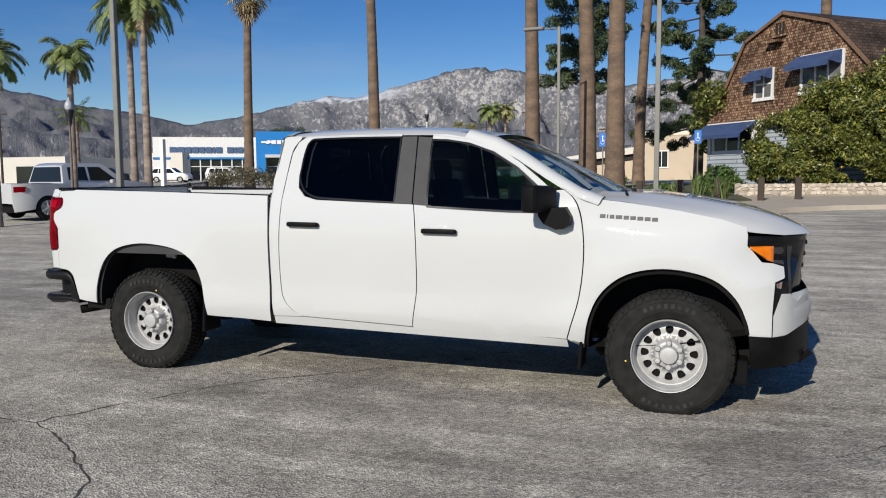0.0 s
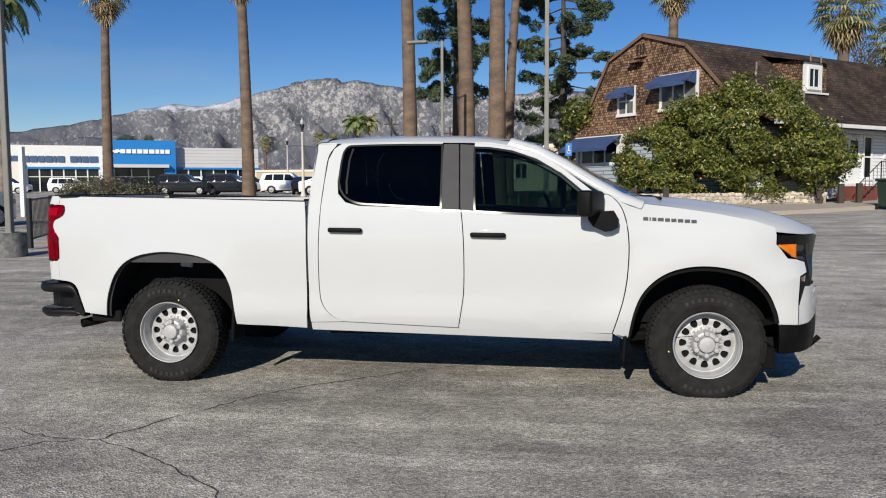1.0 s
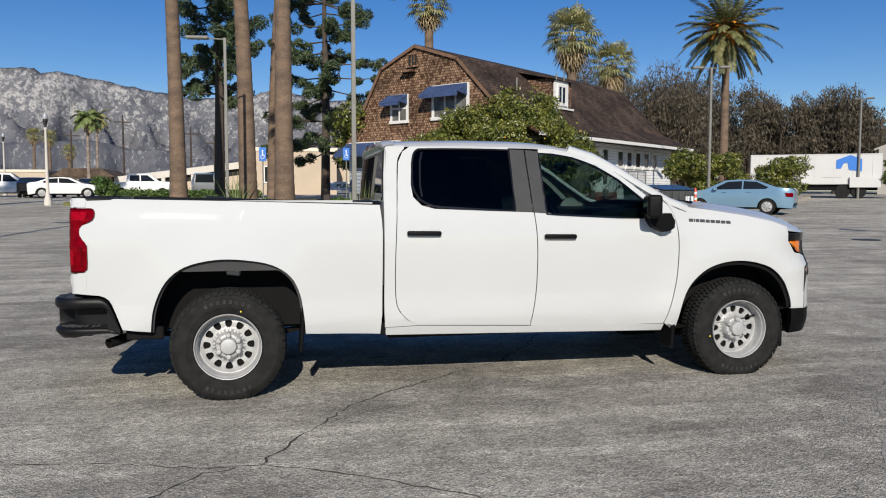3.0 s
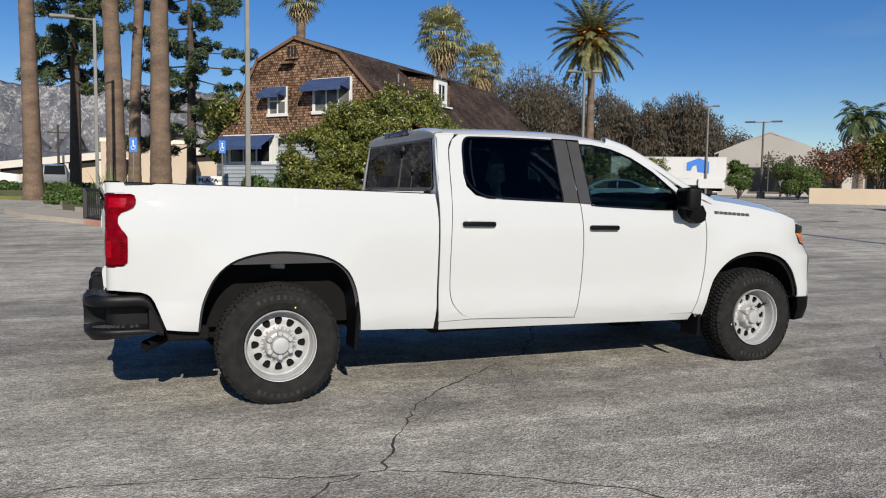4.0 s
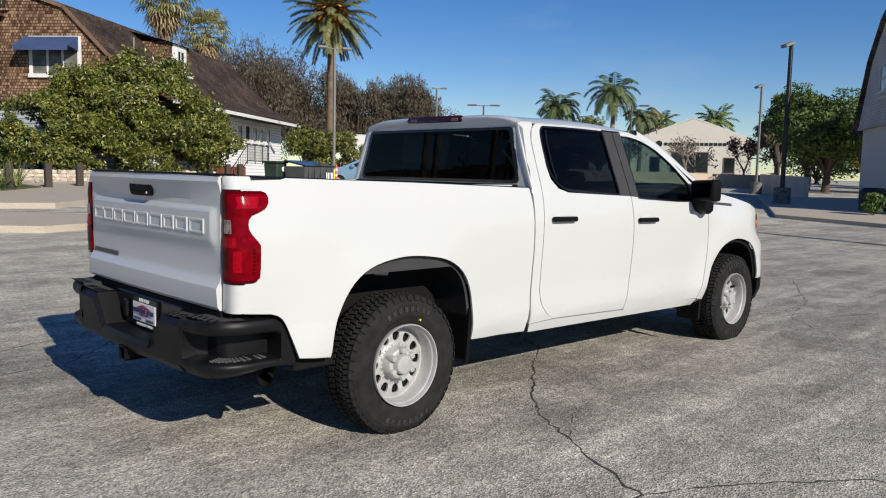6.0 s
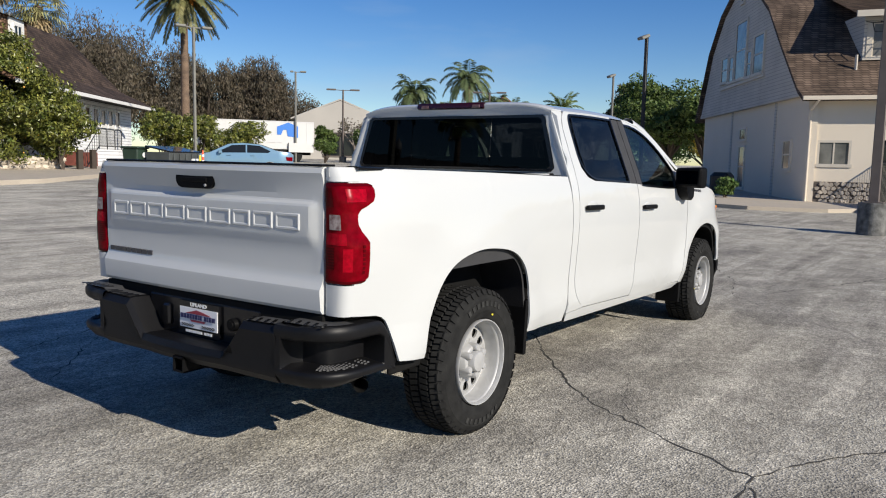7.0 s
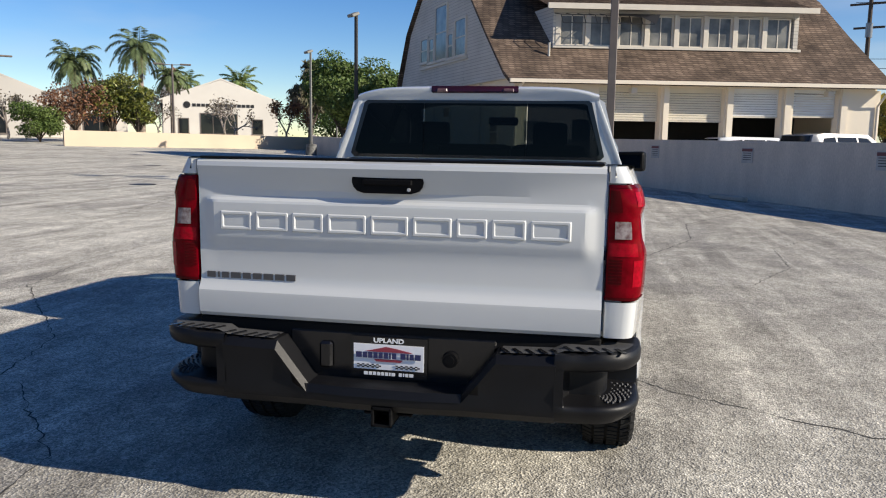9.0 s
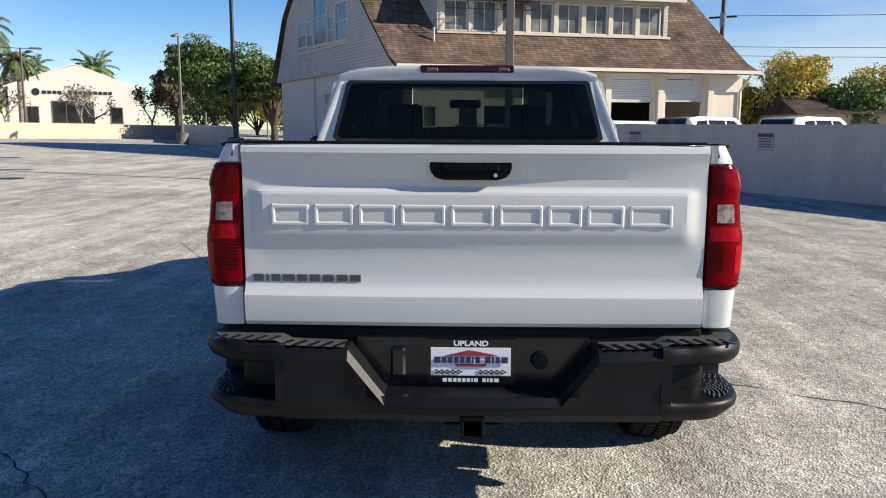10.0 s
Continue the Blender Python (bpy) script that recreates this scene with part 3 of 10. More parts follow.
def grown(loop, d):
    """The outline moved outwards by d."""
    n, out = len(loop), []
    area = sum(loop[i][0] * loop[(i + 1) % n][1] - loop[(i + 1) % n][0] * loop[i][1] for i in range(n))
    s = 1 if area > 0 else -1
    for i in range(n):
        (ax, az), (bx, bz), (cx, cz) = loop[i - 1], loop[i], loop[(i + 1) % n]
        n1 = Vector((bz - az, -(bx - ax))).normalized() if (bx - ax, bz - az) != (0, 0) else Vector((0, 0))
        n2 = Vector((cz - bz, -(cx - bx))).normalized() if (cx - bx, cz - bz) != (0, 0) else Vector((0, 0))
        v = n1 + n2
        v = v.normalized() if v.length > 1e-6 else n1
        out.append((bx + s * v.x * d, bz + s * v.y * d))
    return out


def wheel(truck, cx, cz, sign):
    """Steel wheel with round-cornered slots, hub cap and an all-terrain tyre."""
    w = new("wheel")
    w.parent = truck
    w["label"] = "silver steel wheel with a black all-terrain tyre"
    R, yo, yi = 0.407, -1.016, -0.765
    bm = bmesh.new()
    prof = [(0.222, yi - 0.03), (0.26, yi - 0.008), (0.32, yi), (0.365, yi - 0.012), (R - 0.018, yi - 0.03), (R - 0.018, yi - 0.045), (R - 0.017, (yi + yo) / 2),
            (R - 0.018, yo + 0.045), (R - 0.018, yo + 0.028), (0.374, yo + 0.008), (0.358, yo + 0.001), (0.350, yo - 0.004), (0.344, yo - 0.003), (0.305, yo - 0.008), (0.285, yo - 0.006), (0.281, yo - 0.003), (0.262, yo + 0.002), (0.243, yo + 0.012),
            (0.232, yo + 0.03), (0.222, yo + 0.05)]
    lathe(bm, prof, 72)
    n = 76
    for row, (ya, yb, skew) in enumerate(((yi - 0.010, yi - 0.052, 0.5), (yi - 0.065, yi - 0.112, -0.6), (yi - 0.127, yi - 0.174, 0.6), (yi - 0.187, yi - 0.233, -0.5))):
        for k in range(n):
            a = 2 * math.pi * (k + 0.5 * (row % 2)) / n
            da = 2 * math.pi / n * 0.36
            vs = []
            rr = R if 0 < row < 3 else R - 0.002
            for r in (R - 0.022, rr):
                for yy, off in ((ya, -skew), (yb, skew)):
                    for s in (-1, 1):
                        q = a + da * (s + off * 0.55)
                        rad = r - (0.014 if (row == 0 and yy == ya) or (row == 3 and yy == yb) else 0)
                        vs.append(bm.verts.new((rad * math.cos(q), yy, rad * math.sin(q))))
            for f in ((4, 5, 7, 6), (0, 1, 5, 4), (2, 3, 7, 6), (0, 2, 6, 4), (1, 3, 7, 5)):
                bm.faces.new([vs[i] for i in f])
    # shoulder lugs and raised lettering band on the sidewall
    for k in range(46):
        a = 2 * math.pi * k / 46
        for yy, d in ((yo + 0.012, -0.0075),):
            vs = []
            for r, y2 in ((0.372, yo + 0.005), (R - 0.009, yo + 0.026)):
                for s in (-1, 1):
                    for lift in (0, d):
                        q = a + s * 0.046 + (0.02 if r < 0.38 else 0)
                        vs.append(bm.verts.new((r * math.cos(q), y2 + lift, r * math.sin(q))))
            for f in ((1, 3, 7, 5), (0, 1, 5, 4), (2, 3, 7, 6), (0, 1, 3, 2), (4, 5, 7, 6)):
                bm.faces.new([vs[i] for i in f])
    tyre = part("tyre", bm, M["rubber"], w, "black tyre with a chunky tread", sharp=28)
    bm = bmesh.new()
    lathe(bm, [(0.236, yo + 0.055), (0.250, yo + 0.022), (0.253, yo + 0.006), (0.250, yo - 0.003), (0.245, yo - 0.002), (0.241, yo + 0.008), (0.239, yo + 0.022), (0.234, yo + 0.027), (0.231, yo + 0.033), (0.229, yo + 0.075), (0.225, yo + 0.112), (0.214, yo + 0.114)], 72)
    small = Matrix.Diagonal((0.935, 1, 0.935, 1))
    bmesh.ops.transform(bm, matrix=small, verts=bm.verts[:])
    part("rim", bm, M["steel"], w, "painted silver rim")
    # wheel disc with twelve slots, set back in the rim
    dish = yo + 0.052
    bm = bmesh.new()
    holes = 12
    K = 12

    def disc_y(r):
        return float(np.interp(r, [0.0, 0.085, 0.0995, 0.105, 0.150, 0.200, 0.212, 0.222], [dish + 0.000, dish + 0.006, dish + 0.034, dish + 0.050, dish + 0.050, dish + 0.048, dish + 0.052, dish + 0.062]))
    for h in range(holes):
        a0 = 2 * math.pi * h / holes
        half = math.pi / holes
        outer, inner = [], []
        rc, hw, hh = 0.163, 0.0255, 0.033
        for k in range(16):
            th = 2 * math.pi * k / 16
            c, s = math.cos(th), math.sin(th)
            inner.append((rc + hh * abs(s) ** 0.7 * (1 if s > 0 else -1) * 0.85, hw * abs(c) ** 0.7 * (1 if c > 0 else -1) * (1.0 + 0.38 * s)))
            m = max(abs(c), abs(s))
            outer.append((0.164 + 0.058 * s / m, half * c / m))
        loops = []
        for kind in (0, 1, 2):
            loop = []
            for k in range(16):
                if kind == 0:
                    r, an = outer[k]
                    q = a0 + an
                else:
                    r, lat = inner[k]
                    q = a0 + lat / r
                y = disc_y(r) + (0.012 if kind == 2 else 0)
                loop.append(bm.verts.new((r * math.cos(q), y, r * math.sin(q))))
            loops.append(loop)
        for A, B in ((loops[0], loops[1]), (loops[1], loops[2])):
            for k in range(16):
                j = (k + 1) % 16
                bm.faces.new((A[k], A[j], B[j], B[k]))
    lathe(bm, [(0.106, disc_y(0.106)), (0.094, dish + 0.002), (0.086, dish - 0.004), (0.068, dish - 0.004), (0.062, dish + 0.004), (0.0, dish + 0.004)], 48)
    bmesh.ops.remove_doubles(bm, verts=bm.verts, dist=0.0012)
    bmesh.ops.transform(bm, matrix=small, verts=bm.verts[:])
    part("wheel_disc", bm, M["steel"], w, "silver disc with twelve rounded slots", sharp=40)
    bm = bmesh.new()
    lathe(bm, [(0.060, dish + 0.010), (0.058, dish - 0.026), (0.052, dish - 0.036), (0.030, dish - 0.040), (0.0, dish - 0.040)], 40)
    hc = part("hub_cap", bm, M["steel"], w)
    for k in range(6):
        bm = bmesh.new()
        a = 2 * math.pi * (k + 0.5) / 6
        p = (0.078 * math.cos(a), 0, 0.078 * math.sin(a))
        lathe(bm, [(0.021, dish + 0.03), (0.020, dish - 0.018), (0.015, dish - 0.026), (0.0, dish - 0.027)], 14, at=p)
        part("wheel_nut_cover", bm, M["steel"], w)
    bm = bmesh.new()
    cyl(bm, (0, yo + 0.125, 0), (0, yi + 0.05, 0), 0.197, 0.197, 24)
    part("brake_drum", bm, M["under"], w)
    for mid, count in ((0.5 * math.pi, 8), (1.5 * math.pi, 8)):
        for k in range(count):
            bm = bmesh.new()
            a = mid + (k - (count - 1) / 2) * 0.135
            vs = []
            for y in (yo - 0.0035, yo - 0.0095):
                for r in (0.309, 0.338):
                    for d in (-0.036, 0.030):
                        vs.append(bm.verts.new((r * math.cos(a + d), y - (0.338 - r) * 0.12, r * math.sin(a + d))))
            for f in ((4, 5, 7, 6), (0, 1, 5, 4), (2, 3, 7, 6), (0, 2, 6, 4), (1, 3, 7, 5)):
                bm.faces.new([vs[i] for i in f])
            part("raised_letter_bar", bm, M["letter_rubber"], tyre, "worn grey raised bar on the sidewall")
    bm = bmesh.new()
    vs = box(bm, (-0.0045, yo + 0.001, 0.262), (0.0045, yo - 0.006, 0.272))
    bmesh.ops.transform(bm, matrix=Matrix.Rotation(radians(-100 if cx > 0 else 20), 4, "Y"), verts=vs)
    part("paint_dot", bm, M["yellow_mark"], w, "small yellow paint dot")
    w.matrix_basis = pose(cx, 0, cz, 0, 0, 0) if sign > 0 else pose(cx, 0, cz, 0, 0, 180)
    return w


def grid_patch(bm, fn, nu, nv, flip=False):
    """A skin over a grid of places fn(u, v), u and v from 0 to 1."""
    rows = [[bm.verts.new(fn(i / nu, j / nv)) for j in range(nv + 1)] for i in range(nu + 1)]
    for a, b in zip(rows, rows[1:]):
        for j in range(nv):
            bm.faces.new((a[j], a[j + 1], b[j + 1], b[j]))
    return rows


def roof_edge(x):
    """Lower edge of the roof skin: its height and half width along the cab."""
    z = float(np.interp(x, [-0.86, -0.6, 0.0, 0.35, 0.62, 0.80, 0.98, 1.29, 1.62, 1.72], [1.835, 1.838, 1.838, 1.832, 1.798, 1.735, 1.645, 1.475, 1.375, 1.36]))
    return z


def top_z(x):
    """Height of the roof and windscreen along the middle."""
    return float(np.interp(x, [-0.87, -0.80, -0.6, -0.2, 0.2, 0.45, 0.62, 0.75], [1.875, 1.898, 1.912, 1.922, 1.918, 1.902, 1.878, 1.845]))


def pickup():
    t = thing("pickup_truck", "white crew-cab pickup truck standing on the asphalt", "pickup truck")
    W, B = M["paint"], M["black_plastic"]
    for sign in (1, -1):
        # bed side with its wheel opening
        bm = bmesh.new()
        poly = [(-2.985, 0.795), (-2.85, 0.783), (-2.815, 0.772), (-2.788, 0.752), (-2.768, 0.72), (-2.74, 0.65), (-2.70, 0.545)] + REAR_ARCH + [(-0.912, 0.45), (-0.900, 0.60), (-0.895, 1.20), (-0.900, 1.30), (-0.912, 1.402),
                (-1.9, 1.430), (-2.985, 1.4515)]
        sheet(bm, poly, sign)
        bed = part("bed_side", bm, W, t, "white bed side panel")
        bm = bmesh.new()
        inn = [(x, 0.940) if z > 0.955 and -2.42 < x < -1.62 else (x + (-2.0 - x) * 0.03, z - 0.012) for x, z in REAR_ARCH]
        out = grown(REAR_ARCH + [(-1.9, 0.5)], 0.006)[:-1]
        deep = bmesh.new()
        for i in range(len(out) - 1):
            quad = [bm.verts.new((p[0], -sign * (side_y(*p) - 0.035), p[1])) for p in (out[i], out[i + 1], inn[i + 1], inn[i])]
            bm.faces.new(quad)
            back = [deep.verts.new((p[0], -sign * y, p[1])) for p, y in ((inn[i], side_y(*inn[i]) - 0.035), (inn[i + 1], side_y(*inn[i + 1]) - 0.035), (inn[i + 1], 0.66), (inn[i], 0.66))]
            deep.faces.new(back)
        bmesh.ops.remove_doubles(bm, verts=bm.verts, dist=1e-4)
        part("wheel_arch_liner", bm, M["grey_plastic"], t, "dark grey rear wheel arch liner")
        bmesh.ops.remove_doubles(deep, verts=deep.verts, dist=1e-4)
        part("wheel_arch_tub", deep, M["liner"], t, "dark grey inside of the rear wheel arch")
        # black rail cap
        bm = bmesh.new()
        for x0, x1 in ((-2.93, -0.92),):
            def cap(u, v, x0=x0, x1=x1):
                x = x0 + (x1 - x0) * u
                z = 1.452 + (x + 3.0) * -0.0235 + 0.004
                a = [(0.930, -0.012), (0.928, -0.002), (0.91, 0.003), (0.87, 0.003), (0.84, -0.004), (0.84, -0.05)]
                yy, dz = a[int(round(v * 5))]
                return (x, -sign * yy, z + dz)
            grid_patch(bm, cap, 10, 5)
        part("bed_rail_cap", bm, B, t, "black plastic bed rail cap")
        bm = bmesh.new()
        box(bm, (-2.98, -sign * 0.85, 1.09), (-0.92, -sign * 0.835, 1.42))
        part("bed_inner_wall", bm, W, t)
        # cab corner
        bm = bmesh.new()
        door_rear = spline([(-0.70, 0.545), (-0.765, 0.615), (-0.795, 0.72), (-0.798, 1.0), (-0.785, 1.3), (-0.772, 1.55), (-0.755, 1.74), (-0.70, 1.826)], 4)
        poly = [(-0.872, 0.498), (-0.63, 0.5065), (-0.632, 0.514)] + [(x - 0.006, z) for x, z in door_rear] + [(-0.70, 1.846), (-0.845, 1.846), (-0.868, 1.62), (-0.876, 1.42), (-0.878, 0.62), (-0.876, 0.52)]
        sheet(bm, poly, sign, 0.08)
        # the corner turns in towards the back of the cab
        edge_z, edge_x = [0.498, 0.62, 1.42, 1.62, 1.846], [-0.872, -0.878, -0.876, -0.868, -0.845]

        def turn_in(u, v, sign=sign, edge_z=edge_z, edge_x=edge_x):
            z = 0.498 + (1.846 - 0.498) * u
            x, y = float(np.interp(z, edge_z, edge_x)), side_y(-0.87, z)
            dx, dy = ((0.0, 0.0), (-0.005, -0.003), (-0.006, -0.010), (-0.004, -0.035), (0.012, -0.06))[int(round(v * 4))]
            return (x + dx, -sign * (y + dy), z)
        grid_patch(bm, turn_in, 24, 4)
        part("cab_corner", bm, W, t, "white rear cab corner")
        # rear door: lower panel and window frame
        bm = bmesh.new()
        door_front = spline([(0.262, 1.345), (0.278, 1.20), (0.286, 1.0), (0.282, 0.75), (0.262, 0.60), (0.240, 0.478)], 4)
        inner = [(-0.60, 1.398), (-0.66, 1.46), (-0.672, 1.55), (-0.66, 1.72), (-0.625, 1.815), (-0.53, 1.828), (-0.2, 1.832), (0.11, 1.829)]
        outer = [(-0.783, 1.372), (-0.776, 1.46), (-0.772, 1.55), (-0.757, 1.72), (-0.72, 1.80), (-0.66, 1.842), (-0.2, 1.846), (0.11, 1.843)]
        poly = [p for p in door_rear if p[1] < 1.36] + outer + inner[::-1] + [(-0.50, 1.372), (-0.1, 1.356), (0.262, 1.343)] + door_front[1:] + [(-0.62, 0.508)]
        sheet(bm, poly, sign)
        d = part("rear_door", bm, W, t, "white rear door")
        bm = bmesh.new()
        ring(bm, grown(RWIN, 0.014), RWIN, sign, 0.02, off=0.004)
        part("window_seal", bm, M["gloss_black"], d, "black rubber window seal")
        bm = bmesh.new()
        sheet(bm, RWIN, sign, 0.2, 0.005, off=-0.008)
        part("window_pane", bm, M["glass_dark"], d, "dark privacy glass")
        bm = bmesh.new()
        sheet(bm, [(-0.600, 1.46), (-0.610, 1.55), (-0.600, 1.72), (-0.58, 1.80), (-0.565, 1.80), (-0.586, 1.72), (-0.596, 1.55), (-0.586, 1.46)], sign, 0.2, 0.006, off=0.001)
        part("division_bar", bm, M["gloss_black"], d)
        # gloss black trim given a grey colour for its reflected sky
        bm = bmesh.new()
        sheet(bm, [(0.118, 1.350), (0.118, 1.826), (0.232, 1.824), (0.252, 1.346)], sign, 0.12, 0.01, off=0.004)
        part("pillar_trim", bm, M["grey_plastic"], d, "black pillar trim greyed for the sky it reflects")
        # front door
        bm = bmesh.new()
        front_edge = spline([(1.315, 1.445), (1.385, 1.38), (1.43, 1.27), (1.452, 1.10), (1.446, 0.90), (1.42, 0.72), (1.375, 0.56), (1.345, 0.46)], 4)
        poly = [(x + 0.007, z) for x, z in door_front[::-1]] + [(0.6, 1.318), (1.0, 1.298), (1.16, 1.292), (1.20, 1.40), (1.24, 1.44)] + front_edge + [(0.9, 0.455), (0.26, 0.47)]
        sheet(bm, poly, sign, y_of=lambda x, z: side_y(x, min(z, 1.40)) - max(0, z - 1.40) * 0.42)
        poly = [(0.35, 1.805), (0.46, 1.80), (0.63, 1.772), (0.81, 1.708), (0.99, 1.600), (1.13, 1.482), (1.20, 1.425), (1.24, 1.44), (1.15, 1.515), (1.0, 1.632), (0.82, 1.742), (0.64, 1.803), (0.46, 1.834), (0.35, 1.838)]
        sheet(bm, poly, sign, 0.1)
        d = part("front_door", bm, W, t, "white front door")
        bm = bmesh.new()
        ring(bm, grown(FWIN, 0.014), FWIN, sign, 0.02, off=0.004)
        part("window_seal", bm, M["gloss_black"], d, "black rubber window seal")
        bm = bmesh.new()
        sheet(bm, FWIN, sign, 0.2, 0.005, off=-0.008)
        part("window_pane", bm, M["glass_door"], d, "lightly tinted door glass")
        # grey here too: sky mirrored in black trim, put into the colour
        bm = bmesh.new()
        sheet(bm, [(0.262, 1.344), (0.242, 1.823), (0.348, 1.815), (0.364, 1.336)], sign, 0.12, 0.01, off=0.004)
        part("pillar_trim", bm, M["grey_plastic"], d, "black pillar trim greyed for the sky it reflects")
        # handles
        for dr, hx, hz in ((None, -0.59, 1.196), (None, 0.465, 1.163)):
            bm = bmesh.new()
            y = side_y(hx, hz)
            vs = box(bm, (-0.128, -0.017, -0.0235), (0.128, 0.017, 0.0235), 0.016, seg=3)
            for v in vs:
                f = abs(v.co.x) / 0.128
                v.co.z = v.co.z * (1 - 0.35 * f ** 3) - 0.003 * f * f
                v.co.y += sign * 0.010 * f * f
            bmesh.ops.transform(bm, matrix=pose(hx, -sign * (y + 0.030), hz, 0, 0.8, 0), verts=vs)
            for s in (-1, 1):
                vs = box(bm, (-0.02, -0.02, -0.012), (0.02, 0.02, 0.012), 0.006)
                bmesh.ops.transform(bm, matrix=pose(hx + s * 0.085, -sign * (y + 0.012), hz), verts=vs)
            part("door_handle", bm, B, t, "black door handle")
            # a raised bump stands in for the soft shade of the handle's hollow
            bm = bmesh.new()
            vs = bmesh.ops.create_uvsphere(bm, u_segments=20, v_segments=8, radius=1)["verts"]
            bmesh.ops.transform(bm, matrix=pose(hx, -sign * (y - 0.001), hz + 0.006) @ Matrix.Diagonal((0.085, 0.006, 0.036, 1)), verts=vs)
            part("recess_shade_bump", bm, W, t)
        # front fender
        bm = bmesh.new()
        poly = [(x + 0.008, z) for x, z in front_edge[::-1]] + [(1.30, 1.462), (1.40, 1.415), (1.50, 1.388), (1.75, 1.358), (2.05, 1.312), (2.30, 1.262), (2.44, 1.216), (2.450, 1.165), (2.448, 1.10), (2.472, 1.078),
                (2.535, 1.0), (2.60, 0.992), (2.666, 0.970), (2.670, 0.905), (2.612, 0.882), (2.600, 0.677), (2.600, 0.546), (2.468, 0.549)] + FRONT_ARCH[::-1]
        sheet(bm, poly, sign, 0.06, y_of=fender_y)
        part("front_fender", bm, W, t, "white front fender")
        bm = bmesh.new()
        ring(bm, grown(FRONT_ARCH + [(2.0, 0.45)], 0.003), [(x * 0.955 + 0.09, z * 0.93 + 0.03) for x, z in FRONT_ARCH] + [(2.0, 0.45)], sign, 0.20, off=-0.03)
        part("wheel_arch_liner", bm, M["under"], t, "black front wheel arch liner")
        # sill
        bm = bmesh.new()
        sheet(bm, [(-0.872, 0.494), (-0.62, 0.502), (0.26, 0.470), (1.35, 0.454), (1.352, 0.395), (0.2, 0.418), (-0.872, 0.438)], sign, 0.15)
        part("sill", bm, W, t, "white sill below the doors")
        bm = bmesh.new()
        sheet(bm, [(-0.868, 0.49), (-0.62, 0.498), (0.26, 0.466), (1.34, 0.450), (1.34, 0.485), (0.26, 0.50), (-0.60, 0.535), (-0.72, 0.60), (-0.868, 0.60)], sign, 0.15, off=-0.017)
        part("sill_flange", bm, W, t)
        bm = bmesh.new()
        vs = box(bm, (-0.05, -0.015, -0.022), (0.05, 0.015, 0.022), 0.008)
        bmesh.ops.transform(bm, matrix=pose(-1.97, -sign * 0.74, 0.905, 0, 6, 0), verts=vs)
        part("wiring_clip", bm, M["steel"], t, "pale clip in the wheel arch")
        bm = bmesh.new()
        cyl(bm, (-1.66, -sign * 0.66, 0.545), (-1.40, -sign * 0.64, 0.55), 0.034, n=12)
        part("pipe_joint", bm, M["steel"], t, "bare steel pipe joint")
        bm = bmesh.new()
        box(bm, (-0.915, -sign * 0.955, 0.44), (-0.868, -sign * 0.90, 0.53), 0.004)
        part("sill_gap_seal", bm, B, t)
        # mud flaps
        for fx, fz, h in ((-1.478, 0.545, 0.33), (1.44, 0.42, 0.27)):
            bm = bmesh.new()
            vs = box(bm, (-0.014, -0.11, -h * 0.62), (0.014, 0.11, h * 0.38), 0.008)
            bmesh.ops.transform(bm, matrix=pose(fx, -sign * (0.895 if fx < 0 else 0.87), fz, 0, 4, 0), verts=vs)
            part("mud_flap", bm, B, t, "black mud flap")
        # tail lamp that wraps round the corner
        def corner_row(z, x_end, off, proud=0.0, sign=sign):
            """Places from the tailgate's edge round the rear corner and along the side."""
            ys = side_y(-2.985, z)
            pts = [(-3.012, 0.833), (-3.036, 0.838), (-3.040, 0.856), (-3.039, ys - 0.052)]
            pts += [(-3.039 + 0.054 * (1 - math.cos(a)), ys - 0.052 + 0.052 * math.sin(a)) for a in (0.4, 0.8, 1.2, 1.57)]
            pts += [(-2.985 + (x_end + 2.985) * f, side_y(-2.985 + (x_end + 2.985) * f, z)) for f in (0.33, 0.66, 1.0)]
            pts.append((x_end + 0.004, side_y(x_end, z) - 0.03))
            out = []
            for i, (px, py) in enumerate(pts):
                k = min(1, max(0, (i - 3) / 4))
                edge = 1 if 0 < i < len(pts) - 1 else 0
                out.append((px - edge * (off * 0.25 + proud) * (1 - k), -sign * (py + edge * (off + proud) * k), z))
            return out

        def corner_skin(zs, x_ends, off):
            bm = bmesh.new()
            offs = off if isinstance(off, list) else [off] * len(zs)
            rows = [[bm.verts.new(q) for q in corner_row(zs[0], x_ends[0], offs[0] - 0.03)]]
            rows += [[bm.verts.new(q) for q in corner_row(z, xe, o)] for z, xe, o in zip(zs, x_ends, offs)]
            rows.append([bm.verts.new(q) for q in corner_row(zs[-1], x_ends[-1], offs[-1] - 0.03)])
            for r, q in zip(rows, rows[1:]):
                for i in range(len(r) - 1):
                    bm.faces.new((r[i], r[i + 1], q[i + 1], q[i]))
            return bm
        lamp_z = [0.9436, 0.9493, 0.9691, 1.0211, 1.0778, 1.1251, 1.1487, 1.1723, 1.2007, 1.2243, 1.2479, 1.2687, 1.2857, 1.3046, 1.3282, 1.3566, 1.3755, 1.384]
        lamp_x = [float(np.interp(z, [0.9436, 0.955, 0.9739, 1.1251, 1.1534, 1.1818, 1.2101, 1.2432, 1.2687, 1.2857, 1.3046, 1.333, 1.3613, 1.3783, 1.384], [-2.952, -2.928, -2.917, -2.917, -2.934, -2.958, -2.970, -2.968, -2.948, -2.912, -2.882, -2.866, -2.866, -2.876, -2.893])) for z in lamp_z]

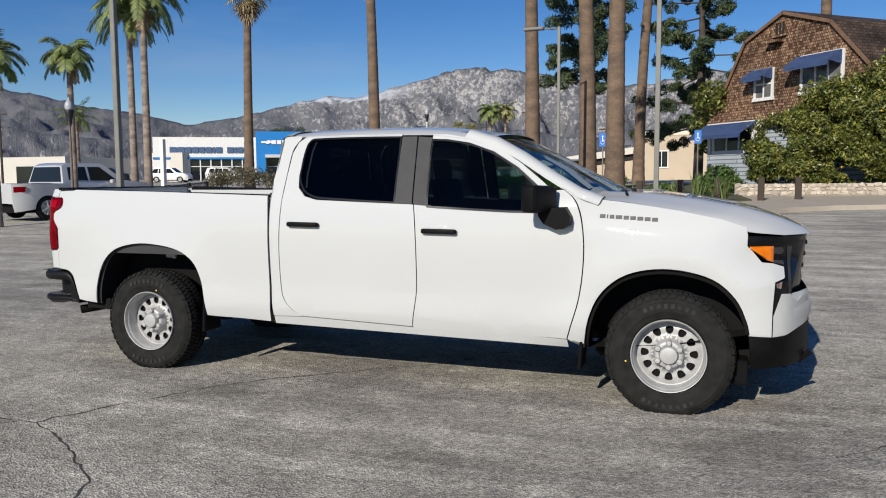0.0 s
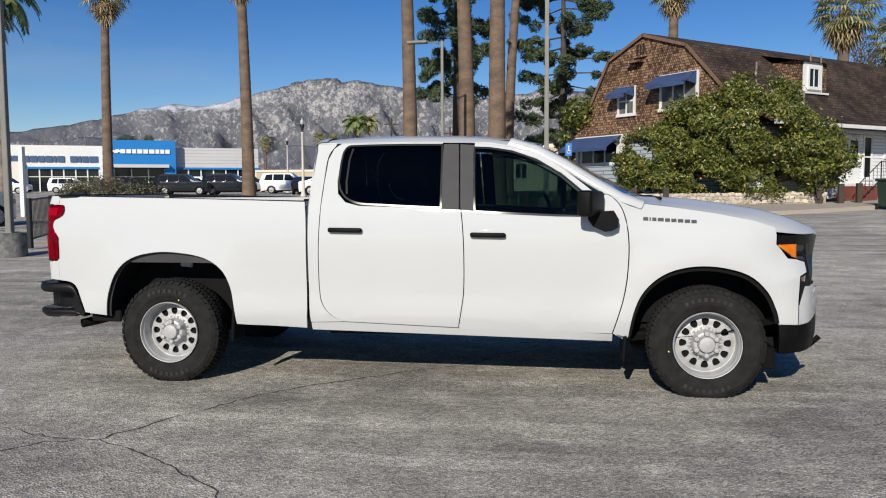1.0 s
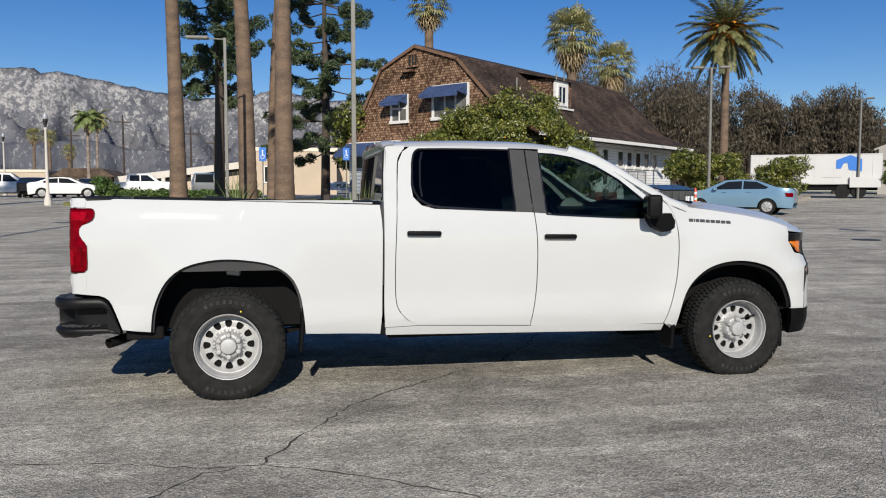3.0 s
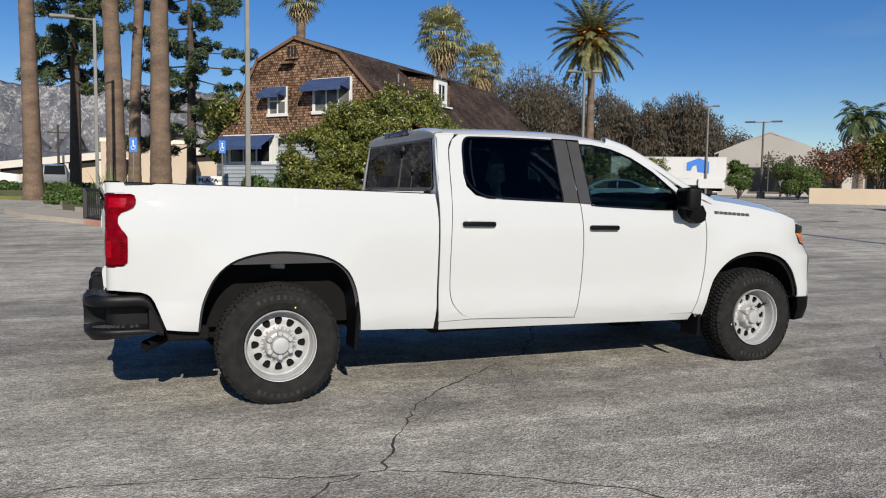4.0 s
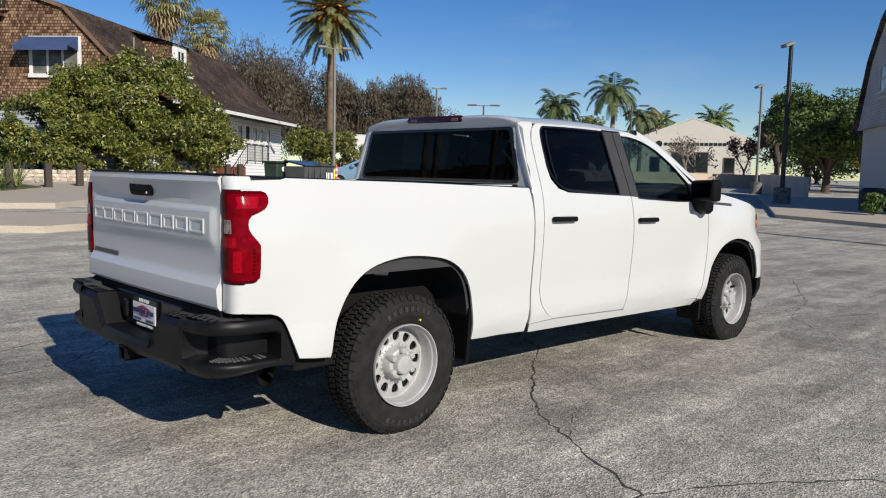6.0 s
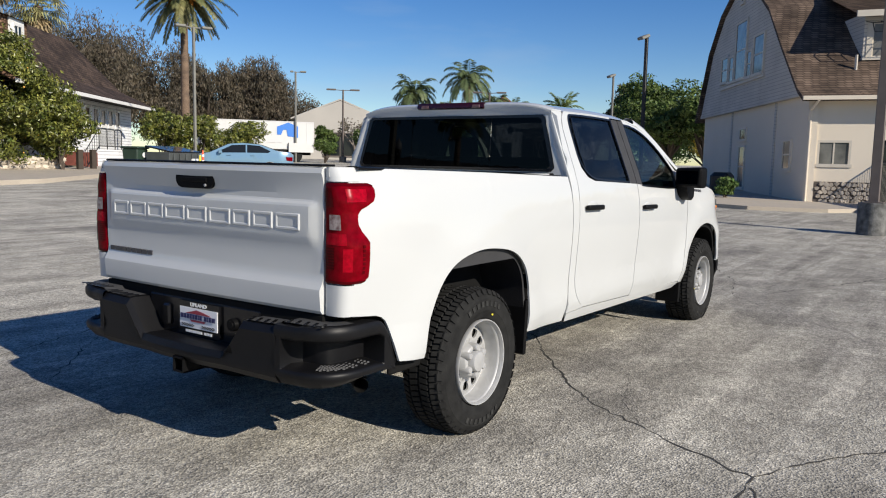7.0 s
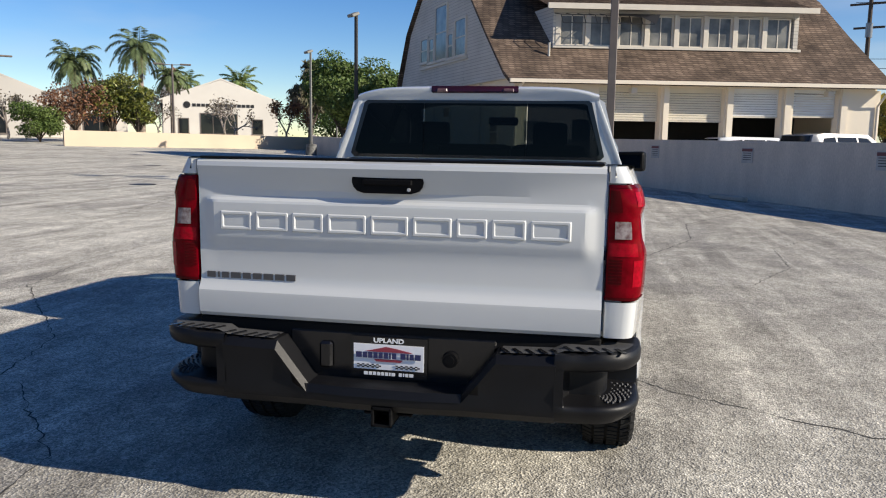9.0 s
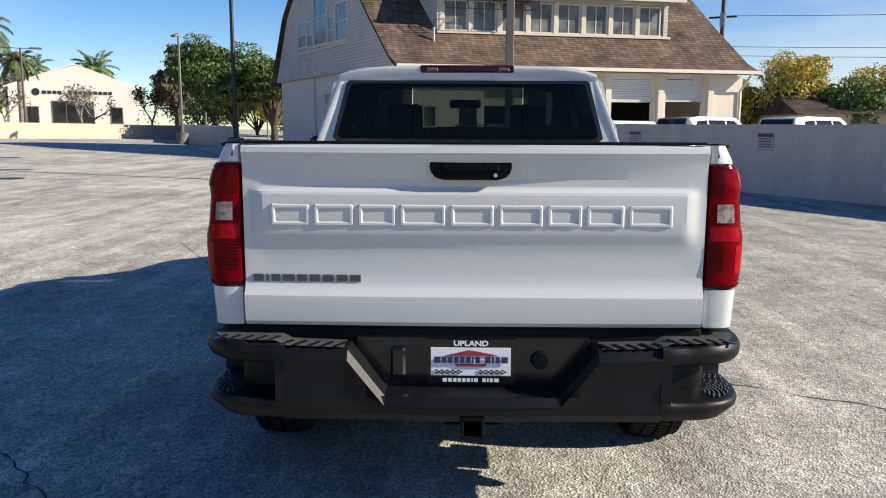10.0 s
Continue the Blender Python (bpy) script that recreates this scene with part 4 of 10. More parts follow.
        def lamp_off(z):
            return float(np.interp(z, [0.9436, 0.955, 1.1062, 1.1251, 1.1629, 1.1818, 1.2526, 1.2687, 1.2999, 1.3708, 1.384], [0.004, 0.013, 0.016, 0.014, 0.006, 0.003, 0.003, 0.006, 0.016, 0.016, 0.006]))
        tl = part("tail_lamp", corner_skin(lamp_z, lamp_x, [lamp_off(z) for z in lamp_z]), M["red_lens"], t, "deep red tail lamp wrapping round the corner", sharp=50)

        def lamp_patch(name, z0, z1, i0, i1, proud, material, label="", inset=0.0):
            """A lens laid over the lamp; inset draws its two upright edges together."""
            bm = bmesh.new()
            zs = [z0 + (z1 - z0) * k / 6 for k in range(7)]
            rows = []
            for z, o in [(zs[0], -0.003)] + [(z, proud) for z in zs] + [(zs[-1], -0.003)]:
                line = [Vector(q) for q in corner_row(z, float(np.interp(z, lamp_z, lamp_x)), lamp_off(z), o)[i0:i1]]
                if inset:
                    line[0], line[-1] = line[0].lerp(line[1], inset), line[-1].lerp(line[-2], inset)
                rows.append([bm.verts.new(q) for q in line])
            for r, q in zip(rows, rows[1:]):
                for i in range(len(r) - 1):
                    bm.faces.new((r[i], r[i + 1], q[i + 1], q[i]))
            part(name, bm, M[material], tl, label)
        lamp_patch("lens_rim", 0.944, 0.956, 1, 11, 0.002, "deep_red")
        lamp_patch("lens_rim", 1.372, 1.384, 1, 11, 0.002, "deep_red")
        lamp_patch("reversing_lens", 1.180, 1.246, 2, 5, 0.003, "clear_lens", "clear reversing lamp lens", 0.15)
        lamp_patch("side_lens", 1.302, 1.358, 5, 10, 0.002, "bright_red", "brighter red reflector", 0.3)
        lamp_patch("upper_lens", 1.281, 1.363, 1, 4, 0.002, "deep_red", "darker red stop lens", 0.2)
        # this brighter band paints the sun caught by a sloping facet
        lamp_patch("sunlit_facet", 1.114, 1.165, 1, 6, 0.002, "bright_red", "brighter red band, sun on a facet put into the colour", 0.2)
        lamp_patch("reflector", 0.998, 1.100, 4, 7, 0.0015, "bright_red", "brighter red reflector", 0.1)
        for k in range(8):
            lamp_patch("lens_rib", 1.007 + k * 0.0125, 1.015 + k * 0.0125, 1, 4, 0.003, "deep_red", inset=0.3)
        for k in range(7):
            lamp_patch("lens_rib", 0.988 + k * 0.019, 1.000 + k * 0.019, 8, 10, 0.003, "deep_red", inset=0.2)
        # painted corner above and below the lamp
        part("bed_corner", corner_skin([0.797, 0.815, 0.87, 0.936], [-2.93] * 4, 0.0015), W, t, "white rear corner below the lamp", sharp=50)
        part("bed_corner", corner_skin([1.390, 1.41, 1.44, 1.452], [-2.93] * 4, 0.0015), W, t, "white rear corner above the lamp", sharp=50)
        bm = bmesh.new()
        box(bm, (-3.00, -sign * 0.834, 0.80), (-2.92, -sign * 0.90, 1.42))
        part("bed_corner_post", bm, W, t)
        # door mirror
        bm = bmesh.new()
        vs = box(bm, (-0.068, -0.130, -0.090), (0.068, 0.130, 0.090), 0.034, seg=3)
        for v in vs:
            out = (v.co.y * -sign + 0.125) / 0.25
            v.co.x -= 0.028 * out * (v.co.x > 0)
            v.co.z *= 1 - 0.10 * (1 - out)
        bmesh.ops.transform(bm, matrix=pose(1.185, -sign * 1.115, 1.390, 0, 0, sign * -17), verts=vs)
        mir = part("door_mirror", bm, B, t, "large black door mirror")
        bm = bmesh.new()
        vs = prism(bm, [(-0.09, -0.01), (0.09, 0.0), (0.125, -0.06), (0.12, -0.115), (0.075, -0.14), (0.03, -0.145), (-0.05, -0.11), (-0.085, -0.06)], 0.10)
        bmesh.ops.transform(bm, matrix=pose(1.255, -1.08 if sign > 0 else 0.98, 1.335), verts=vs)
        part("mirror_arm", bm, B, mir)
        bm = bmesh.new()
        vs = prism(bm, [(-0.10, 0.055), (0.10, 0.055), (0.10, -0.056), (-0.10, -0.056)], 0.004)
        bmesh.ops.transform(bm, matrix=pose(1.118, -sign * 1.095, 1.390, 0, 0, sign * -17 - 90), verts=vs)
        part("mirror_glass", bm, M["mirror_tint"], mir)
        # headlamp
        bm = bmesh.new()
        sheet(bm, [(2.455, 1.160), (2.80, 1.152), (2.80, 1.128), (2.60, 1.100), (2.455, 1.104)], sign, 0.04, 0.05, side_y, 0.010)
        h = part("headlamp", bm, M["gloss_black"], t, "headlamp in a black housing with an amber corner")
        bm = bmesh.new()

        def amber(u, v, sign=sign):
            x = 2.462 + 0.142 * u
            low = float(np.interp(x, [2.462, 2.52, 2.565, 2.604], [1.088, 1.044, 1.012, 1.000]))
            z = 1.099 + (low - 1.099) * v
            edge = 0.020 if 0.01 < u < 0.99 and 0.01 < v < 0.99 else 0.004
            return (x, -sign * (side_y(x, z) + edge), z)
        grid_patch(bm, amber, 14, 8)
        part("amber_lens", bm, M["amber"], h, "amber side lens")
        bm = bmesh.new()
        sheet(bm, [(2.602, 1.098), (2.80, 1.126), (2.745, 0.96), (2.705, 0.81), (2.656, 0.798), (2.608, 0.668), (2.617, 0.880), (2.676, 0.900), (2.672, 0.972), (2.602, 0.996)], sign, 0.04, 0.05, side_y, 0.002)
        part("lamp_housing", bm, M["gloss_black"], h)
        for poly in ([(2.604, 1.088), (2.655, 1.090), (2.668, 1.066), (2.650, 1.046), (2.604, 1.052)], [(2.684, 1.092), (2.715, 1.094), (2.704, 0.985), (2.714, 0.815), (2.694, 0.812), (2.688, 0.972)],
                     [(2.604, 1.014), (2.66, 1.008), (2.668, 0.982), (2.604, 0.998)]):
            bm = bmesh.new()
            sheet(bm, poly, sign, 0.05, 0.02, side_y, 0.006)
            part("light_guide", bm, M["grey_plastic"], h)
        bm = bmesh.new()
        sheet(bm, [(2.620, 0.872), (2.655, 0.886), (2.648, 0.842), (2.622, 0.850)], sign, 0.05, 0.02, side_y, 0.006)
        part("clear_lens", bm, M["clear_lens"], h)
        # white corner of the bumper and the black one below
        bm = bmesh.new()
        sheet(bm, [(2.606, 0.546), (2.607, 0.674), (2.652, 0.81), (2.708, 0.806), (2.755, 0.748), (2.792, 0.776), (2.84, 0.776), (2.84, 0.60), (2.755, 0.578), (2.68, 0.552)], sign, 0.04, 0.03, side_y, 0.004)
        part("front_bumper_horn", bm, W, t, "white corner of the front bumper")
        bm = bmesh.new()
        sheet(bm, [(2.470, 0.545), (2.64, 0.542), (2.72, 0.560), (2.80, 0.588), (2.85, 0.61), (2.85, 0.51), (2.78, 0.42), (2.64, 0.348), (2.485, 0.336)], sign, 0.04, 0.05, lambda x, z: side_y(x, 0.56) - 0.05 * max(0, 0.45 - z) / 0.12, 0.004)
        part("front_bumper_corner", bm, B, t, "black lower front bumper corner")
        wheel(t, *WHEELS[0], sign)
        wheel(t, *WHEELS[1], sign)
        # badge on the fender
        block_row("badge_piece", [0.036, 0.010, 0.030, 0.042, 0.034, 0.036, 0.038, 0.037, 0.037], 0.026, M["badge"],
                  lambda x: pose(1.735 + x, -sign * (fender_y(1.735 + x, 1.266 - x * 0.06) + 0.002), 1.266 - x * 0.06, 0, 0, 0 if sign > 0 else 180) @ pose(0, 0, 0, -23, 0, 0), t, 0.004,
                  "small dark grey raised badge piece", 0.008, 0.001)

    # roof skin
    bm = bmesh.new()

    def roof(u, v):
        x = -0.862 + u * 1.60
        ze = roof_edge(x) if x < 0.72 else roof_edge(0.72)
        ye = side_y(0, ze) + 0.002
        s = v * 2 - 1
        a = abs(s)
        zt = top_z(x)
        k = (1 - a ** 3.4)
        xx = x + (0.10 * (1 - a * a) if u > 0.9 else 0) * (u - 0.9) / 0.1
        return (xx, -s * ye * (1 if a < 0.9 else 1), ze + (zt - ze) * (k ** 0.62 if k > 0 else 0))
    grid_patch(bm, roof, 26, 26)
    part("roof", bm, W, t, "white cab roof", sharp=50)
    # windscreen pillars
    for sign in (1, -1):
        bm = bmesh.new()
        pts = [(0.60, 1.842), (0.80, 1.782), (1.0, 1.675), (1.2, 1.548), (1.40, 1.43), (1.55, 1.375)]

        def pil(u, v, sign=sign):
            i = u * 5
            k = min(int(i), 4)
            f = i - k
            x = pts[k][0] + (pts[k + 1][0] - pts[k][0]) * f
            z = pts[k][1] + (pts[k + 1][1] - pts[k][1]) * f
            y = side_y(0, z) if z > 1.40 else 0.955
            prof = [(-0.012, 0.004, -0.030), (0.0, 0.006, -0.012), (0.012, -0.012, 0.012), (0.022, -0.06, 0.028), (0.026, -0.085, 0.022), (0.02, -0.09, -0.01)]
            a, b, c = prof[int(round(v * 5))]
            return (x + a, -sign * (y + b), z + c)
        grid_patch(bm, pil, 20, 5)
        part("windscreen_pillar", bm, W, t, "white windscreen pillar", sharp=60)
    bm = bmesh.new()

    def screen(u, v):
        s = v * 2 - 1
        zt, zb = 1.858, 1.385
        z = zt + (zb - zt) * u
        x = 0.66 + (1.50 - 0.66) * u
        y = (0.70 + (0.875 - 0.70) * u) * s
        bow = (1 - s * s)
        return (x + bow * (0.10 + 0.14 * u), y, z + bow * (0.012 if u < 0.5 else 0.0) - 0.0)
    grid_patch(bm, screen, 12, 16)
    part("windscreen", bm, M["glass_screen"], t, "curved windscreen glass")
    # bonnet
    bm = bmesh.new()

    def hood(u, v):
        s = v * 2 - 1
        a = abs(s)
        xe = 1.46 + (2.66 - 1.46) * u
        ze = float(np.interp(xe, [1.46, 1.75, 2.05, 2.30, 2.44, 2.56, 2.66], [1.394, 1.362, 1.316, 1.266, 1.222, 1.180, 1.163]))
        ye = fender_y(xe, ze) - 0.003
        y = -s * ye
        x = xe + 0.13 * (1 - a * a) * (1 - u) + (nose_x(y) - nose_x(fender_y(2.66, 1.163))) * u ** 1.6
        crown = float(np.interp(u, [0, 0.3, 0.75, 0.9, 0.97, 1.0], [0.030, 0.060, 0.066, 0.060, 0.035, 0.0]))
        ridge = 0.014 * math.exp(-((a - 0.66) / 0.10) ** 2) * min(1, (1 - u) * 6)
        return (x, y, ze + crown * (1 - a ** 4) + ridge)
    grid_patch(bm, hood, 34, 36)
    part("bonnet", bm, W, t, "white bonnet with two raised creases", sharp=60)
    # scuttle below the windscreen, and wipers
    bm = bmesh.new()

    def scuttle(u, v):
        s = v * 2 - 1
        bow = 0.22 * (1 - s * s)
        return (1.40 + 0.14 * u + bow, -s * 0.91, 1.395 - 0.012 * u)
    grid_patch(bm, scuttle, 2, 16)
    part("scuttle_panel", bm, B, t, "black panel below the windscreen")
    for yy in (-0.45, 0.25):
        bm = bmesh.new()
        tube(bm, [(1.70, yy - 0.30, 1.415), (1.66, yy, 1.43), (1.60, yy + 0.32, 1.425)], 0.010, 6)
        part("wiper", bm, B, t, "black windscreen wiper")
    # nose: bumper, grille
    bm = bmesh.new()

    def nose(z0, z1, push, half=0.90):
        def fn(u, v):
            z = z0 + (z1 - z0) * v
            y = (2 * u - 1) * half
            x = nose_x(y, z) - 0.02 - max(0, 1.16 - z) * 0.12 * (z0 > 0.7)
            return (x + push * math.sin(v * math.pi), y, z)
        return fn
    grid_patch(bm, nose(0.555, 0.80, 0.03), 24, 5)
    part("front_bumper", bm, W, t, "white front bumper")
    bm = bmesh.new()
    grid_patch(bm, nose(0.345, 0.553, 0.02), 24, 4)
    part("front_air_dam", bm, B, t, "black air dam below the bumper")
    bm = bmesh.new()
    grid_patch(bm, nose(0.80, 1.162, 0.004, 0.81), 24, 6)
    g = part("grille", bm, M["gloss_black"], t, "black front grille")
    for k in range(4):
        bm = bmesh.new()
        zz = 0.86 + k * 0.075
        rows = [[bm.verts.new((nose_x(y) - 0.016 - (1.16 - zz) * 0.12 + dx, y, zz + dz)) for dx, dz in ((0, 0), (0.010, 0.004), (0.010, 0.026), (0, 0.03))] for y in [-0.52 + 0.052 * i for i in range(21)]]
        for p, q in zip(rows, rows[1:]):
            for i in range(3):
                bm.faces.new((p[i], p[i + 1], q[i + 1], q[i]))
        part("grille_bar", bm, B, g)
    for sign in (1, -1):
        bm = bmesh.new()
        tube(bm, [(2.62, -sign * 0.62, 0.36), (2.80, -sign * 0.60, 0.34), (2.86, -sign * 0.60, 0.40)], 0.02, 8)
        part("tow_hook", bm, B, t, "black tow hook")
        bm = bmesh.new()
        vs = box(bm, (-0.06, -0.09, -0.10), (0.06, 0.09, 0.06), 0.01)
        bmesh.ops.transform(bm, matrix=pose(2.42, -sign * 0.80, 0.31), verts=vs)
        part("air_deflector", bm, B, t, "black flap ahead of the front wheel")

    # back of the cab with its window
    bm = bmesh.new()

    def back(z):
        return -0.875 + max(0, z - 1.40) * 0.06
    out = [(-0.945, 1.395), (-0.835, 1.80), (-0.745, 1.86), (0.745, 1.86), (0.835, 1.80), (0.945, 1.395), (0.9, 0.8), (-0.9, 0.8)]
    inn = [(-0.845, 1.455), (-0.755, 1.795), (-0.735, 1.808), (0.735, 1.808), (0.755, 1.795), (0.845, 1.455), (0.82, 1.43), (-0.82, 1.43)]
    va = [bm.verts.new((back(z), y, z)) for y, z in out]
    vb = [bm.verts.new((back(z) - 0.004, y, z)) for y, z in inn]
    for i in range(8):
        bm.faces.new((va[i], va[(i + 1) % 8], vb[(i + 1) % 8], vb[i]))
    part("cab_back", bm, W, t, "white back of the cab")
    panes = (([(-0.845, 1.455), (-0.755, 1.795), (-0.735, 1.808), (-0.345, 1.808), (-0.345, 1.43), (-0.82, 1.43)], "glass_rear", "dark tinted side pane"),
             ([(-0.341, 1.808), (0.341, 1.808), (0.341, 1.43), (-0.341, 1.43)], "glass_slider", "lighter sliding middle pane"),
             ([(0.345, 1.808), (0.735, 1.808), (0.755, 1.795), (0.845, 1.455), (0.82, 1.43), (0.345, 1.43)], "glass_rear", "dark tinted side pane"))
    for shape, glazing, text in panes:
        bm = bmesh.new()
        bm.faces.new([bm.verts.new((back(z) - 0.010, y, z)) for y, z in shape])
        part("rear_window", bm, M[glazing], t, text)
    bm = bmesh.new()
    va = [bm.verts.new((back(z) - 0.012, y * 1.0, z)) for y, z in inn]
    vb = [bm.verts.new((back(z) - 0.013, y * 0.965, 1.62 + (z - 1.62) * 0.90)) for y, z in inn]
    for i in range(8):
        bm.faces.new((va[i], va[(i + 1) % 8], vb[(i + 1) % 8], vb[i]))
    part("rear_window_border", bm, M["gloss_black"], t, "black border of the rear window")
    # rear roof lip and stop lamp
    bm = bmesh.new()

    def lip(u, v):
        s = u * 2 - 1
        y = s * 0.80
        drop = abs(s) ** 6 * 0.05
        prof = [(-0.78, 1.902), (-0.835, 1.900), (-0.872, 1.886), (-0.874, 1.876), (-0.862, 1.850), (-0.855, 1.805)]
        x, z = prof[int(round(v * 5))]
        k = 1 - abs(s) ** 8 * 0.25
        return (x * (1 if v < 0.1 else k + (1 - k) * 0.95), y, z - drop)
    grid_patch(bm, lip, 24, 5)
    part("roof_lip", bm, W, t, "white rear lip of the roof", sharp=50)
    bm = bmesh.new()
    vs = box(bm, (-0.03, -0.29, -0.022), (0.03, 0.29, 0.022), 0.012, seg=2)
    bmesh.ops.transform(bm, matrix=pose(-0.851, 0.005, 1.873, 0, 22, 0), verts=vs)
    sl = part("stop_lamp", bm, M["smoked_red"], t, "long dark high stop lamp with paler ends")
    for yy in (-0.22, 0.22):
        bm = bmesh.new()
        vs = box(bm, (-0.008, -0.035, -0.014), (0.008, 0.035, 0.014), 0.006)
        bmesh.ops.transform(bm, matrix=pose(-0.879, yy, 1.873, 0, 22, 0), verts=vs)
        part("clear_end", bm, M["smoked_clear"], sl)
    # bed floor, bulkhead
    bm = bmesh.new()
    box(bm, (-2.99, -0.66, 0.79), (-0.90, 0.66, 0.81))
    for x0, x1 in ((-2.985, -2.64), (-1.38, -0.905)):
        for sg in (1, -1):
            box(bm, (x0, -sg * 0.845, 0.79), (x1, -sg * 0.66, 0.81))
    part("bed_floor", bm, W, t, "white bed floor")
    for k in range(9):
        bm = bmesh.new()
        box(bm, (-2.95, -0.60 + k * 0.15 - 0.03, 0.81), (-0.93, -0.60 + k * 0.15 + 0.03, 0.822), 0.004)
        part("floor_rib", bm, W, t)
    for sg in (1, -1):
        bm = bmesh.new()
        box(bm, (-2.64, -sg * 0.66, 0.79), (-1.38, -sg * 0.645, 1.10))
        box(bm, (-2.64, -sg * 0.645, 1.085), (-1.38, -sg * 0.85, 1.10))
        box(bm, (-2.64, -sg * 0.645, 0.81), (-2.625, -sg * 0.85, 1.09))
        box(bm, (-1.395, -sg * 0.645, 0.81), (-1.38, -sg * 0.85, 1.09))
        part("wheel_tub", bm, W, t, "white wheel tub in the bed")
        for x0, x1 in ((-2.98, -2.64), (-1.38, -0.92)):
            bm = bmesh.new()
            box(bm, (x0, -sg * 0.85, 0.80), (x1, -sg * 0.835, 1.09))
            part("bed_inner_wall", bm, W, t)
    bm = bmesh.new()
    box(bm, (-0.935, -0.90, 0.80), (-0.915, 0.90, 1.405), 0.004)
    part("bed_front_wall", bm, W, t)
    bm = bmesh.new()
    box(bm, (-0.955, -0.86, 1.395), (-0.905, 0.86, 1.422), 0.006)
    part("bed_front_cap", bm, B, t, "black cap on the front wall of the bed")
    tailgate(t)
    rear_bumper(t)
    underbody(t)
    cabin(t)
    return t


def emboss(w, h, m, material, parent):
    """A pressed rounded outline standing proud of a sheet, its middle at the pose m."""
    bm = bmesh.new()
    loops = []
    for inset, lift in ((0.0, 0.002), (0.005, -0.0042), (0.012, -0.0042), (0.017, 0.0005)):
        a, b, c = w / 2 - inset, h / 2 - inset, 0.0035
        loops.append([bm.verts.new((x, lift, z)) for x, z in ((-a + c, -b), (a - c, -b), (a, -b + c), (a, b - c), (a - c, b), (-a + c, b), (-a, b - c), (-a, -b + c))])
    for p, q in zip(loops, loops[1:]):
        for i in range(8):
            j = (i + 1) % 8
            bm.faces.new((p[i], p[j], q[j], q[i]))
    bmesh.ops.transform(bm, matrix=m, verts=bm.verts[:])
    return part("raised_outline", bm, material, parent, "pressed white outline", sharp=25)


def tailgate(t):
    """Tailgate with a raised lettered band, folded lower panel and black handle."""
    W, B = M["paint"], M["black_plastic"]
    bm = bmesh.new()
    # profile from the top edge to the bottom edge: depth and height
    prof = [(-2.965, 1.452), (-3.035, 1.452), (-3.050, 1.442), (-3.054, 1.424), (-3.046, 1.402), (-3.041, 1.375), (-3.039, 1.33), (-3.039, 1.305), (-3.043, 1.297), (-3.053, 1.286), (-3.057, 1.276),
            (-3.058, 1.262), (-3.058, 1.20), (-3.057, 1.145), (-3.054, 1.130), (-3.046, 1.108), (-3.040, 1.085), (-3.037, 1.05), (-3.037, 0.985), (-3.040, 0.958), (-3.047, 0.938), (-3.058, 0.921),
            (-3.064, 0.910), (-3.065, 0.895), (-3.058, 0.815), (-3.045, 0.799), (-2.97, 0.799)]
    ny = 92

    def skin(u, v):
        s = max(-1.0, min(1.0, (u * 92 - 1) / 90 * 2 - 1))
        k = v * (len(prof) - 1)
        i = min(int(k + 1e-6), len(prof) - 2)
        f = k - i
        x = prof[i][0] + (prof[i + 1][0] - prof[i][0]) * f
        z = prof[i][1] + (prof[i + 1][1] - prof[i][1]) * f
        y = -0.825 * s
        # the raised band fades out near the ends
        edge = max(0.0, min(1.0, (0.806 - abs(y)) / 0.055))
        edge = edge * edge * (3 - 2 * edge)
        if 0.99 < z < 1.39:
            flat = -3.040
            x = flat + (x - flat) * edge
        # the top lip bows out further than the panel below it
        bow = 0.012 + 0.026 * max(0.0, min(1.0, (z - 1.33) / 0.07)) * (z < 1.4515)
        return (-2.97 if u < 0.01 or u > 0.99 else x - bow * (1 - s * s), y, z)
    grid_patch(bm, skin, ny, len(prof) - 1)
    g = part("tailgate", bm, W, t, "white tailgate with a raised lettered band", sharp=14)
    x = -0.712
    for w in (0.139, 0.143, 0.134, 0.163, 0.156, 0.158, 0.123, 0.134, 0.156):
        emboss(w, 0.079, pose(-3.0585 - 0.012 * (1 - ((x + w / 2) / 0.825) ** 2), 0.010 - x - w / 2, 1.203, 0, 0, -90), W, g)
        x += w + 0.0148
    block_row("badge_piece", [0.038, 0.010, 0.032, 0.044, 0.036, 0.038, 0.042, 0.040, 0.040], 0.026, M["badge"], lambda x: pose(-3.0400 - 0.012 * (1 - ((0.600 - x) / 0.825) ** 2), 0.600 - x, 0.972, 0, 0, -90), g, 0.004,
              "small dark grey badge piece", 0.009, 0.001)
    bm = bmesh.new()
    vs = prism(bm, [(-0.132, 0.033), (0.132, 0.033), (0.142, 0.026), (0.144, 0.010), (0.138, -0.010), (0.124, -0.026), (0.095, -0.035), (-0.095, -0.035), (-0.124, -0.026), (-0.138, -0.010), (-0.144, 0.010), (-0.142, 0.026)], 0.03)
    bmesh.ops.transform(bm, matrix=pose(-3.070, 0.012, 1.365, 0, 0, -90) @ pose(0, -0.008, 0), verts=vs)
    h = part("tailgate_handle", bm, M["handle_black"], g, "black recessed tailgate handle")
    bm = bmesh.new()
    vs = box(bm, (-0.10, -0.006, -0.012), (0.10, 0.012, 0.012), 0.005)
    bmesh.ops.transform(bm, matrix=pose(-3.080, 0.012, 1.373, 0, 0, -90), verts=vs)
    part("handle_lever", bm, M["handle_black"], h)
    bm = bmesh.new()
    cyl(bm, (-3.07, -0.075, 1.347), (-3.083, -0.075, 1.347), 0.007, 0.007, 12)
